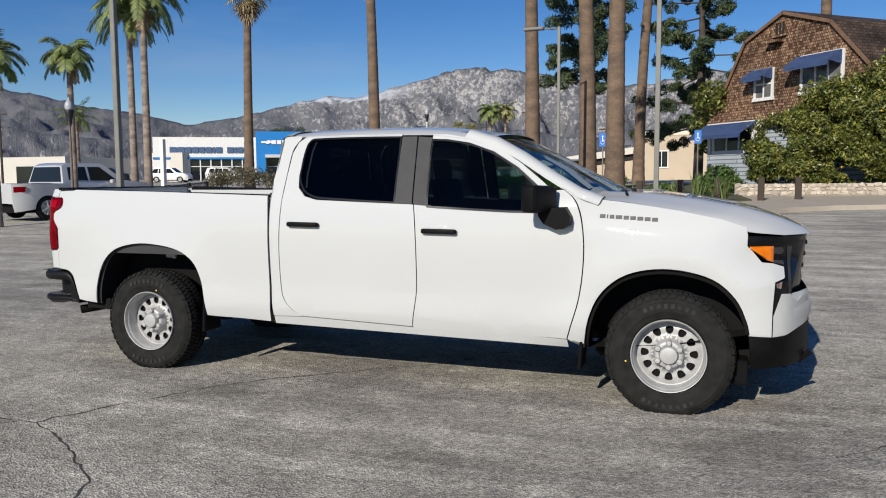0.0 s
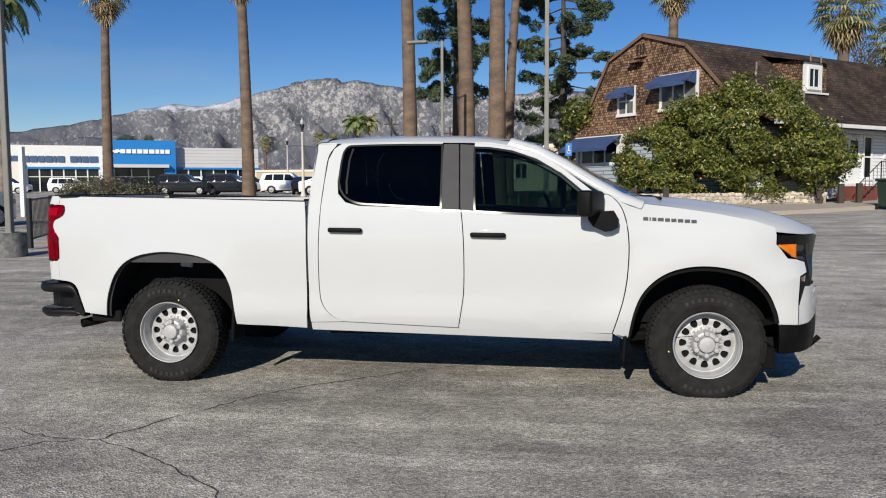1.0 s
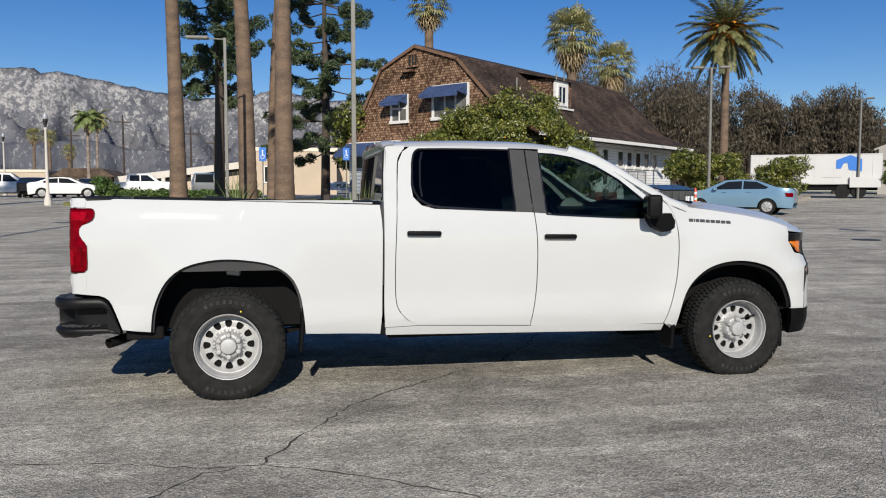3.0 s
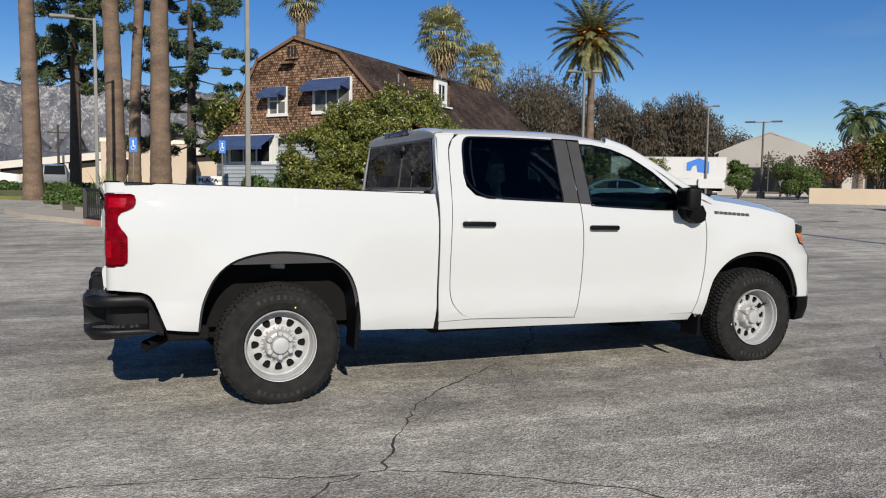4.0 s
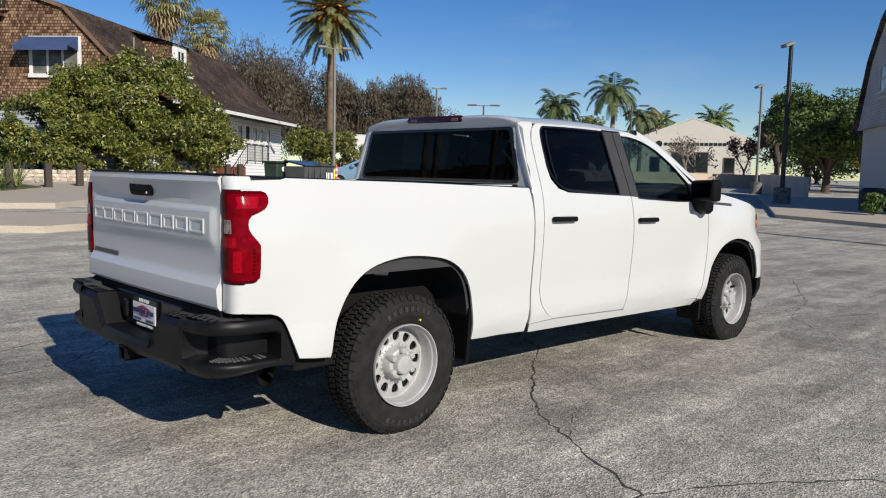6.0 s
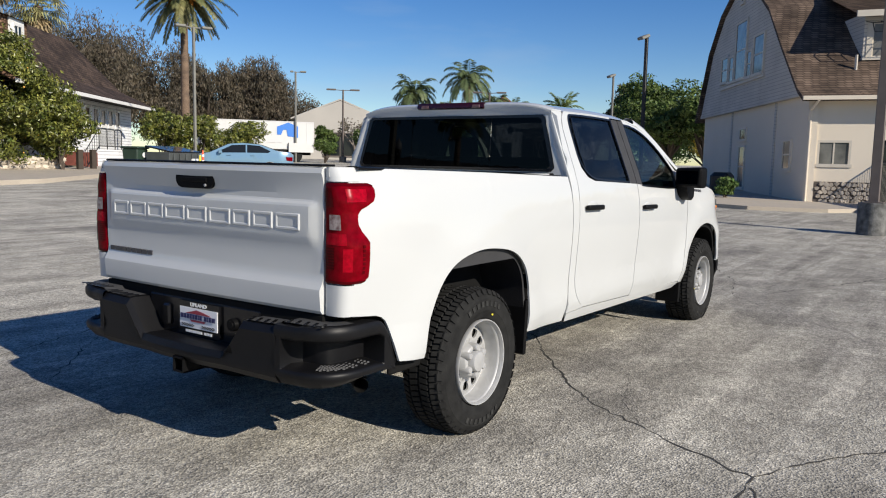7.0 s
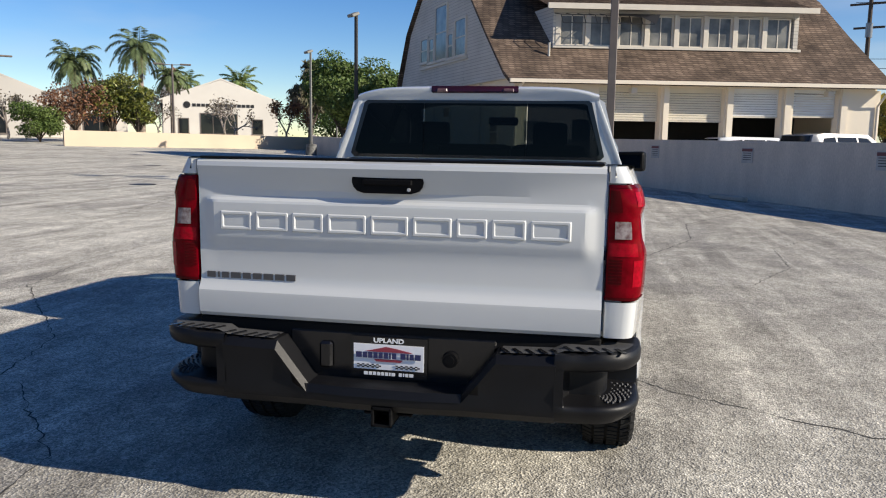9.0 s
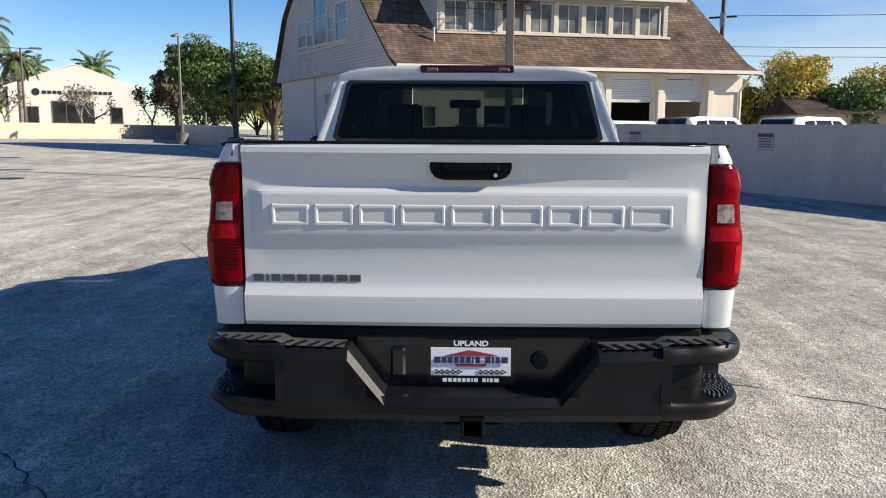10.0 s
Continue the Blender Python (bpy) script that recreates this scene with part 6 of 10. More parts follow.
def broadleaf(name, x, y, height, width, leaf, label, n=6000, size=0.16, seed=1, trunk=0.22, crown_from=0.3, clumps=11, bark="bark", flat=0.8, category="tree", group="", hollow=0.55, spread=1.0, hang=False):
    rng = np.random.default_rng(seed)
    t = thing(name, label, category, (x, y, rise(x, y) + 0.1), group=group)
    zc = height * (crown_from + 1) / 2
    cl = []
    for k in range(clumps):
        a = 2 * math.pi * (k * 0.618) + rng.uniform(-0.3, 0.3)
        rad = width * 0.5 * (0.15 + 0.55 * ((k + 0.5) / clumps) ** 0.5) * rng.uniform(0.8, 1.1)
        zz = zc + height * (1 - crown_from) * 0.30 * rng.uniform(-1, 1) * (1.15 - rad / width)
        s = width * rng.uniform(0.15, 0.27) * spread
        cl.append((rad * math.cos(a), rad * math.sin(a), zz, s, s, s * flat))
    bm = bmesh.new()
    tube(bm, [(0, 0, -0.3), (rng.normal() * 0.1, rng.normal() * 0.1, height * crown_from * 0.6), (rng.normal() * 0.15, rng.normal() * 0.15, height * (crown_from + 0.15))], [trunk, trunk * 0.8, trunk * 0.6], 9)
    limbs(bm, rng, (0, 0, height * crown_from * 0.75), [c[:3] for c in cl], trunk * 0.5)
    part("trunk", bm, M[bark], t, "branching trunk")
    p, d = cloud(rng, cl, n, hollow)
    leaf_mesh("crown", p, d, size, M[leaf], t, rng, 3.0 if hang else 1.8, "", hang)
    return t


def bare_tree(x, y, height, width, label, seed=1, leaf=None, n=0, mat_name="pale_bark"):
    rng = np.random.default_rng(seed)
    t = thing("bare_tree", label, "tree", (x, y, rise(x, y)))
    bm = bmesh.new()
    ends = []

    def grow(p, d, length, r, depth):
        q = p + d * length
        tube(bm, [p, (p + q) / 2 + Vector(rng.normal(size=3)) * length * 0.05, q], [r, r * 0.85, r * 0.66], 5 if depth > 1 else 6, caps=False)
        ends.append(q)
        if depth < 4:
            for k in range(3 if depth < 3 else 2):
                nd = (d + Vector(rng.normal(size=3)) * 0.48 + Vector((0, 0, 0.16))).normalized()
                grow(q, nd, length * rng.uniform(0.62, 0.82), r * 0.62, depth + 1)
    grow(Vector((0, 0, -0.2)), Vector((0.03, 0.02, 1)), height * 0.30, width * 0.028, 0)
    part("trunk", bm, M[mat_name], t, "pale bare branches")
    if n:
        c = np.array([tuple(e) for e in ends])
        pts = c[rng.integers(len(c), size=n)] + rng.normal(size=(n, 3)) * width * 0.05
        leaf_mesh("crown", pts, rng.normal(size=(n, 3)), 0.13, M[leaf], t, rng)
    return t


def blade_quads(verts, faces, p, q, w, up):
    """One narrow folded leaflet from p to q."""
    d = q - p
    s = d.cross(up)
    s = s.normalized() * w if s.length > 1e-6 else Vector((w, 0, 0))
    k = len(verts)
    m = p + d * 0.45
    verts.extend([p, m + s, q, m - s])
    faces.append((k, k + 1, k + 2, k + 3))


def soup(name, verts, faces, material, parent, label=""):
    me = bpy.data.meshes.new(name)
    me.from_pydata([tuple(v) for v in verts], [], faces)
    me.materials.append(material)
    ob = new(name, me)
    ob.parent = parent
    if label:
        ob["label"] = label
    return ob


def feather_fronds(rnd, top, count, length, droop, leaflet, verts, faces, low=-0.55, high=1.25, pairs=26, width=0.03):
    """Long arching feather leaves round a point."""
    for i in range(count):
        az = 2 * math.pi * (i * 0.618 + rnd.uniform(-0.03, 0.03))
        el = low + (high - low) * ((i + 0.5) / count) ** 0.9
        L = length * rnd.uniform(0.85, 1.1)
        h = Vector((math.cos(az), math.sin(az), 0))
        pts = []
        d = (h * math.cos(el) + Vector((0, 0, math.sin(el)))).normalized()
        p = Vector(top)
        n = 9
        for k in range(n + 1):
            pts.append(p.copy())
            p = p + d * (L / n)
            d = (d + Vector((0, 0, -droop * (0.35 + 0.65 * k / n) * math.cos(el * 0.6)))).normalized()
        side0 = Vector((-h.y, h.x, 0))
        for k in range(pairs):
            f = 0.10 + 0.90 * k / pairs
            j = min(int(f * n), n - 1)
            g = f * n - j
            c = pts[j].lerp(pts[j + 1], g)
            along = (pts[j + 1] - pts[j]).normalized()
            up = side0.cross(along)
            ll = leaflet * (0.45 + 0.55 * math.sin(math.pi * min(1, 0.18 + f * 0.8))) * rnd.uniform(0.85, 1.1)
            for s in (-1, 1):
                tip = c + (side0 * s * 0.8 + along * 0.62 + up * 0.18 * abs(up.z) + Vector((0, 0, -0.35 * rnd.uniform(0.4, 1.4)))).normalized() * ll
                blade_quads(verts, faces, c, tip, width, up)
        for k in range(n):
            a, b = pts[k], pts[k + 1]
            w = 0.035 * (1 - k / n) + 0.006
            q = len(verts)
            verts.extend([a - side0 * w, a + side0 * w, b + side0 * w * 0.85, b - side0 * w * 0.85])
            faces.append((q, q + 1, q + 2, q + 3))


def fan_fronds(rnd, top, count, stalk, blade, verts, faces, low=-0.9, high=1.3, ribs=17):
    """Round fan leaves on stalks, with drooping split tips."""
    for i in range(count):
        az = 2 * math.pi * (i * 0.618 + rnd.uniform(-0.04, 0.04))
        el = low + (high - low) * ((i + 0.5) / count)
        h = Vector((math.cos(az), math.sin(az), 0))
        d = (h * math.cos(el) + Vector((0, 0, math.sin(el)))).normalized()
        p = Vector(top)
        q = p + d * stalk * rnd.uniform(0.8, 1.15)
        side = Vector((-h.y, h.x, 0))
        up = side.cross(d)
        k = len(verts)
        verts.extend([p - side * 0.03, p + side * 0.03, q + side * 0.02, q - side * 0.02])
        faces.append((k, k + 1, k + 2, k + 3))
        for j in range(ribs):
            w = (j / (ribs - 1) - 0.5) * 2 * 1.9
            dd = (d * math.cos(w) + side * math.sin(w)).normalized()
            L = blade * rnd.uniform(0.85, 1.1) * (1 - 0.16 * abs(w) / 1.9)
            m = q + dd * L * 0.62
            tip = q + dd * L * 0.92 + Vector((0, 0, -L * rnd.uniform(0.12, 0.42)))
            s2 = up.cross(dd).normalized() * (0.05 * blade)
            k = len(verts)
            verts.extend([q, m + s2, tip, m - s2])
            faces.append((k, k + 1, k + 2, k + 3))


def palm_trunk(t, height, r0, r1, lean=(0, 0), rings=60, flare=1.3, bark="trunk"):
    bm = bmesh.new()
    pts, rad = [], []
    n = rings
    for k in range(n + 1):
        f = k / n
        pts.append((lean[0] * f * f, lean[1] * f * f, -0.4 + (height + 0.4) * f))
        rad.append((r0 + (r1 - r0) * min(1, f * 1.2)) * (1 + (flare - 1) * math.exp(-f * 14)) * (1 + (0.03 if k % 2 else -0.01)))
    tube(bm, pts, rad, 14)
    return part("trunk", bm, M[bark], t, "ringed palm trunk", sharp=60)


def fan_palm(x, y, height, r, label, seed, lean=(0, 0), skirt=1.6, fronds=34, blade=1.0, stalk=1.0, high=1.3):
    """Tall fan palm; heights are above the local ground."""
    rnd = random.Random(seed)
    z = rise(x, y) + 0.1
    t = thing("fan_palm", label, "palm tree", (x, y, z), group="tall palms")
    palm_trunk(t, height, r * 1.1, r * 0.8, lean)
    top = (lean[0], lean[1], height)
    v, f = [], []
    fan_fronds(rnd, top, fronds, stalk, blade, v, f, -0.7, high)
    soup("crown", v, f, M["palm_leaf"], t, "green fan leaves")
    v, f = [], []
    fan_fronds(rnd, (top[0], top[1], height - 0.25), int(fronds * 0.8), stalk * 0.85, blade * 0.9, v, f, -1.5, -0.75, 11)
    if skirt > 1.7:
        fan_fronds(rnd, (top[0], top[1], height - 0.9), int(fronds * 0.6), stalk * 0.6, blade * 0.8, v, f, -1.5, -1.0, 9)
    soup("dry_skirt", v, f, M["dry_leaf"], t, "hanging dry brown leaves")
    return t


def feather_palm(x, y, height, r, label, seed, length=2.6, count=20, droop=0.24, lean=(0, 0), leaf="queen_leaf", leaflet=0.62, name="feather_palm", low=-0.35, pairs=26, width=0.03, dry=True, high=1.25):
    rnd = random.Random(seed)
    t = thing(name, label, "palm tree", (x, y, rise(x, y) + 0.05), group="feather palms")
    palm_trunk(t, height, r * 1.15, r * 0.85, lean, bark="trunk" if name == "date_palm" else "grey_trunk")
    v, f = [], []
    feather_fronds(rnd, (lean[0], lean[1], height), count, length, droop, leaflet, v, f, low, high, pairs, width)
    soup("crown", v, f, M[leaf], t, "arching feather leaves")
    if dry:
        v, f = [], []
        feather_fronds(rnd, (lean[0], lean[1], height - 0.1), max(3, count // 5), length * 0.7, droop, leaflet * 0.7, v, f, -1.4, -0.8, 12, width)
        soup("dry_leaves", v, f, M["dry_leaf"], t, "a few dry hanging leaves")
    if name == "date_palm":
        v, f = [], []
        feather_fronds(rnd, (lean[0], lean[1], height + 0.1), 74, 1.55, 0.3, 0.24, v, f, -0.5, 0.9, 20, 0.075)
        soup("fruit_cluster", v, f, M["date_stalk"], t, "orange fruit stalks in the crown")
    return t


def conifer(x, y, height, label, seed, first=3.0, reach=4.0, tufts=3, density=1.0, bare=0.5):
    """Tall open conifer: whorled limbs that end in dark drooping tufts."""
    rng = np.random.default_rng(seed)
    t = thing("tall_conifer", label, "conifer", (x, y, rise(x, y)), group="tall conifers")
    bm = bmesh.new()
    tube(bm, [(0, 0, -0.3), (0.1, 0, height * 0.4), (0, 0.1, height)], [0.34, 0.26, 0.05], 9)
    pts, nor = [], []
    z = first
    while z < height:
        f = (z - first) / (height - first)
        for k in range(rng.integers(3, 6)):
            a = rng.uniform(0, 2 * math.pi)
            L = reach * (0.55 + 0.45 * math.sin(math.pi * min(1, f * 0.9 + 0.25))) * rng.uniform(0.55, 1.1) * (1.0 if f < 0.75 else 1.6 - f)
            d = Vector((math.cos(a), math.sin(a), rng.uniform(-0.22, 0.12)))
            p0 = Vector((0, 0, z))
            p1 = p0 + d * L * 0.6 + Vector((0, 0, -0.15))
            p2 = p0 + d * L
            tube(bm, [p0, p1, p2], [0.06, 0.04, 0.015], 5, caps=False)
            for j in range(tufts):
                c = p1.lerp(p2, j / max(1, tufts - 1)) + Vector(rng.normal(size=3)) * 0.15
                m = int(150 * density)
                q = rng.normal(size=(m, 3))
                q /= np.linalg.norm(q, axis=1, keepdims=True)
                rr = rng.uniform(0.3, 1, size=(m, 1)) ** 0.5
                pts.append(np.array(tuple(c)) + q * rr * np.array([0.42, 0.42, 0.36]) * rng.uniform(0.7, 1.25) - np.array([0, 0, 0.10]))
                nor.append(q)
        z += rng.uniform(0.5, 1.0)
    part("trunk", bm, M["bark"], t, "dark trunk with whorled limbs")
    leaf_mesh("crown", np.concatenate(pts), np.concatenate(nor), 0.085, M["conifer_leaf"], t, rng, aspect=4.5, label="dark drooping tufts of needles")
    return t


M["fruit"] = mat("orange_fruit", (0.62, 0.30, 0.03), 0.5, vary=0.4, scale=8, second=(0.55, 0.40, 0.05))


def fruit(t, rng, clumps, n):
    """Small oranges among the outer leaves."""
    p, d = cloud(rng, clumps, n, 0.97)
    bm = bmesh.new()
    for q in p:
        vs = bmesh.ops.create_icosphere(bm, subdivisions=1, radius=0.042)["verts"]
        bmesh.ops.translate(bm, vec=Vector(q), verts=vs)
    f = part("oranges", bm, M["fruit"], t, "small yellow-orange fruit")
    f["kind"] = "stuff"


def hedge(x0, y0, x1, y1, h, w, label, seed):
    rng = np.random.default_rng(seed)
    L = math.hypot(x1 - x0, y1 - y0)
    t = thing("hedge", label, "hedge", (x0, y0, rise(x0, y0) + 0.1), math.degrees(math.atan2(y1 - y0, x1 - x0)))
    cl = [((k + 0.5) * w * 0.7, rng.normal() * 0.05, h * 0.5, w * 0.6, w * 0.5, h * 0.52) for k in range(int(L / (w * 0.7)))]
    bm = bmesh.new()
    for c in cl:
        tube(bm, [(c[0], 0, -0.1), (c[0] + 0.05, 0.02, h * 0.4), (c[0], 0, h * 0.7)], [0.03, 0.025, 0.01], 5)
    part("stems", bm, M["bark"], t)
    p, d = cloud(rng, cl, int(900 * L), 0.6)
    leaf_mesh("leaves", p, d, 0.09, M["shrub_leaf"], t, rng)


def strap_plant(x, y, h, label, seed, count=60):
    """Clump of long arching strap leaves."""
    rnd = random.Random(seed)
    t = thing("strap_plant", label, "plant", (x, y, rise(x, y) + 0.15), group="strap-leaved plants")
    v, f = [], []
    for i in range(count):
        az, el = rnd.uniform(0, 2 * math.pi), rnd.uniform(0.55, 1.45)
        d = Vector((math.cos(az) * math.cos(el), math.sin(az) * math.cos(el), math.sin(el)))
        side = Vector((-math.sin(az), math.cos(az), 0))
        p = Vector((rnd.uniform(-0.2, 0.2), rnd.uniform(-0.2, 0.2), 0))
        L, w0, n = h * rnd.uniform(0.75, 1.2), rnd.uniform(0.02, 0.034), 5
        q = len(v)
        for k in range(n + 1):
            w = w0 * (1 - (k / n) ** 2) + 0.002
            v.extend([p - side * w, p + side * w])
            p = p + d * (L / n)
            d = (d + Vector((0, 0, -0.17 * math.cos(el)))).normalized()
        f.extend((q + 2 * k, q + 2 * k + 1, q + 2 * k + 3, q + 2 * k + 2) for k in range(n))
    soup("leaves", v, f, M["queen_leaf"], t)
    return t


def plant_all():
    # row of tall palms by the street; the crowns stand above the picture
    for x, y, h, r, s, lean in ((-26.8, 38.9, 12.8, 0.30, 1, (0.2, 0)), (-16.5, 36.2, 13.2, 0.33, 2, (-0.25, 0)), (-6.75, 34.6, 15.0, 0.37, 3, (-0.3, 0.2)), (-3.15, 29.9, 12.9, 0.37, 4, (-0.35, 0)),
                                (-1.54, 26.4, 12.0, 0.37, 5, (0.05, 0)), (-2.23, 45.2, 15.4, 0.33, 6, (0.75, 0))):
        fan_palm(x, y, h, r, "tall slender palm with a grey-brown trunk and hanging dry leaves", 10 + s, lean, skirt=1.8, blade=0.95, stalk=1.0, fronds=30)
    # palms behind the shingled house
    fan_palm(8.7, 48.7, 13.6, 0.38, "tall fan palm rising behind the shingled house", 31, blade=1.0, stalk=1.0)
    fan_palm(20.6, 51.8, 12.4, 0.45, "fan palm with a shaggy pale crown behind the house", 32, skirt=2, blade=1.35, stalk=1.5, fronds=46)
    fan_palm(25.0, 54.0, 10.6, 0.42, "shorter fan palm with a shaggy crown", 33, skirt=2, blade=1.2, stalk=1.3, fronds=40)
    feather_palm(25.6, 38.2, 10.4, 0.25, "date palm with a round crown and orange fruit stalks", 41, length=3.3, count=72, droop=0.21, leaf="date_leaf", leaflet=0.55, name="date_palm", low=-0.95, pairs=44, width=0.04, high=1.35, dry=False)
    # feather palms
    feather_palm(-23.2, 24.7, 9.7, 0.17, "slim feather palm with a drooping crown", 51, length=2.6, count=26, droop=0.48, pairs=36, width=0.035, low=-0.2)
    feather_palm(-24.6, 25.4, 8.9, 0.16, "slim feather palm beside its twin", 52, length=2.3, count=22, droop=0.50, pairs=36, width=0.035, low=-0.2)
    feather_palm(-16.2, 12.9, 5.0, 0.10, "small feather palm at the edge of the lot", 53, length=1.0, count=16, droop=0.55, leaflet=0.42, low=-0.2)
    feather_palm(-17.2, 11.0, 4.8, 0.11, "small feather palm at the edge of the lot", 54, length=1.2, count=18, droop=0.45, leaflet=0.42, low=-0.2)
    feather_palm(-46.0, 44.0, 5.6, 0.2, "small feather palm in the distance", 55, length=1.8, count=14, droop=0.28)
    feather_palm(62.2, 48.0, 7.0, 0.26, "feather palm with a full drooping crown", 56, length=3.2, count=26, droop=0.52, leaflet=0.95, width=0.055, pairs=34, low=-0.25, leaf="deep_palm_leaf")
    feather_palm(63.1, 41.7, 8.4, 0.26, "tall feather palm with an open crown", 57, length=3.5, count=24, droop=0.50, leaflet=0.95, width=0.055, pairs=34, low=-0.2, leaf="deep_palm_leaf")
    feather_palm(65.0, 39.6, 6.0, 0.2, "smaller feather palm with drooping leaves", 58, length=2.2, count=20, droop=0.52, leaflet=0.7, width=0.055, pairs=30, low=-0.2, leaf="deep_palm_leaf")
    feather_palm(84.0, 48.5, 6.8, 0.24, "feather palm behind a white building", 59, length=2.4, count=16, droop=0.27, leaflet=0.8, width=0.06)
    feather_palm(86.5, 42.5, 7.0, 0.3, "bushy feather palm behind a white building", 60, length=2.9, count=22, droop=0.27, leaflet=0.9, width=0.07)
    for k, (x, y, h) in enumerate(((-34.0, 106.6, 7.6), (-32.2, 107.1, 7.3), (-29.9, 107.7, 5.5), (-41.5, 104.1, 6.8))):
        fan_palm(x, y, h, 0.2, "distant palm beyond the street", 70 + k, blade=0.72, stalk=0.65, fronds=26)
    feather_palm(-19.4, 71.9, 7.0, 0.15, "thin palm beyond the street", 77, length=1.7, count=24, droop=0.5, width=0.05, low=-0.2)
    feather_palm(-22.7, 90.9, 8.5, 0.16, "thin palm standing behind its neighbour", 78, length=1.9, count=22, droop=0.5, width=0.06, low=-0.2, leaf="palm_leaf")
    conifer(-5.4, 43.0, 17.0, "tall dark conifer with ragged tufted limbs", 81, first=6.5, reach=2.6, density=1.0)
    conifer(1.3, 48.6, 18.0, "tall open conifer with drooping dark tufts", 82, first=3.2, reach=4.6, density=1.15, tufts=3)
    # orange trees in front of the house
    rng = np.random.default_rng(5)
    t = thing("orange_tree", "broad glossy orange tree behind a stone wall", "tree", (6.4, 29.4, rise(6.4, 29.4) + 0.19), group="orange trees")
    bm = bmesh.new()
    cl = [(0.6, 0, 3.1, 1.6, 1.6, 1.35), (-1.3, -0.6, 2.1, 1.4, 1.2, 1.2), (1.4, -0.2, 2.6, 1.6, 1.5, 1.5), (1.3, 0.3, 3.9, 1.1, 1.1, 0.85), (-0.2, -0.6, 2.7, 1.3, 1.2, 1.2), (-2.1, -0.8, 1.4, 0.85, 0.7, 0.8), (2.0, 0.2, 3.3, 1.2, 1.2, 1.1), (-0.6, -0.7, 1.15, 1.4, 1.0, 0.85), (1.0, -0.6, 1.1, 1.4, 1.0, 0.85)]
    tube(bm, [(0, 0, -0.3), (0.1, 0, 0.7), (0.1, 0.1, 1.6)], [0.16, 0.14, 0.11], 8)
    limbs(bm, rng, (0.1, 0, 0.8), [c[:3] for c in cl], 0.08)
    part("trunk", bm, M["bark"], t)
    p, d = thinned(*cloud(rng, cl, 66000, 0.58))
    leaf_mesh("crown", p, d, 0.086, M["citrus_leaf"], t, rng)
    fruit(t, rng, cl, 30)
    t = thing("orange_tree", "broad glossy orange tree with a low dense crown", "tree", (9.6, 29.0, rise(9.6, 29.0) + 0.19), group="orange trees")
    bm = bmesh.new()
    cl = [(0.0, 0, 3.3, 2.1, 1.8, 1.7), (1.7, 0.1, 2.5, 1.6, 1.5, 1.5), (-1.5, -0.2, 3.0, 1.5, 1.5, 1.5), (0.4, 0.2, 4.4, 1.3, 1.3, 0.9), (2.6, 0.4, 1.7, 1.2, 1.2, 1.0), (0.8, -0.9, 2.4, 1.5, 1.1, 1.3), (-0.3, -1.0, 3.3, 1.3, 0.9, 1.1), (-1.3, -0.8, 2.2, 1.1, 0.9, 1.1), (-0.6, 0.3, 4.9, 0.8, 0.8, 0.6), (0.0, -0.6, 1.15, 1.5, 1.0, 0.9), (1.8, -0.3, 1.05, 1.3, 1.0, 0.8)]
    tube(bm, [(0, 0, -0.3), (0.1, 0, 0.7), (0.1, 0.1, 1.6)], [0.17, 0.15, 0.11], 8)
    limbs(bm, rng, (0.1, 0, 0.8), [c[:3] for c in cl], 0.08)
    part("trunk", bm, M["bark"], t)
    p, d = thinned(*cloud(rng, cl, 72000, 0.58))
    leaf_mesh("crown", p, d, 0.086, M["citrus_leaf"], t, rng)
    fruit(t, rng, cl, 30)
    broadleaf("orange_tree", 11.75, 27.9, 3.5, 2.3, "citrus_leaf", "smaller orange tree beside the parking sign", 9000, 0.085, 91, 0.1, 0.1, 9, group="orange trees")
    broadleaf("leafy_tree", 2.6, 37.8, 6.0, 3.6, "citrus_leaf", "loose leafy tree at the corner of the house", 6000, 0.13, 92, 0.12, 0.2, 9)
    hedge(-13.0, 47.6, -2.8, 45.2, 0.5, 0.9, "low clipped hedge beside the street", 211)
    # shrubs
    for k, (x, y, h, w) in enumerate(((20.2, 32.8, 3.3, 2.9), (21.9, 32.3, 3.2, 2.6), (28.2, 36.0, 2.8, 3.2), (39.6, 39.5, 3.2, 2.0), (43.4, 37.6, 3.0, 3.4))):
        broadleaf("round_shrub", x, y, h, w, "citrus_leaf" if k < 3 else "dark_leaf", "dense rounded green shrub", 8000, 0.095, 100 + k, 0.08, 0.0, 10, category="shrub", group="shrubs")
    for k, (x, y, h, w) in enumerate(((-2.2, 24.4, 0.7, 1.4), (0.4, 24.0, 0.6, 1.3), (-4.2, 27.0, 0.5, 1.6), (2.2, 26.6, 0.9, 1.5), (-5.2, 30.5, 0.5, 1.8), (2.8, 29.6, 1.4, 1.8), (4.4, 31.8, 1.6, 1.4),
                                      (24.9, 5.0, 0.8, 0.9), (-10.5, 35.9, 1.55, 1.3), (-9.3, 36.2, 0.5, 1.9))):
        broadleaf("low_shrub", x, y, h, w, "shrub_leaf", "low green garden shrub", 2200, 0.08, 120 + k, 0.04, 0.0, 7, category="shrub", group="low shrubs")
    for k, (x, y, h, w) in enumerate(((-25.4, 36.6, 1.5, 3.0), (-22.9, 36.4, 1.1, 2.4), (-27.9, 37.2, 1.1, 2.2))):
        broadleaf("low_shrub", x, y, h, w, "olive_leaf", "straggly olive-brown shrub by the street", 1800, 0.08, 260 + k, 0.04, 0.0, 8, category="shrub", group="low shrubs")
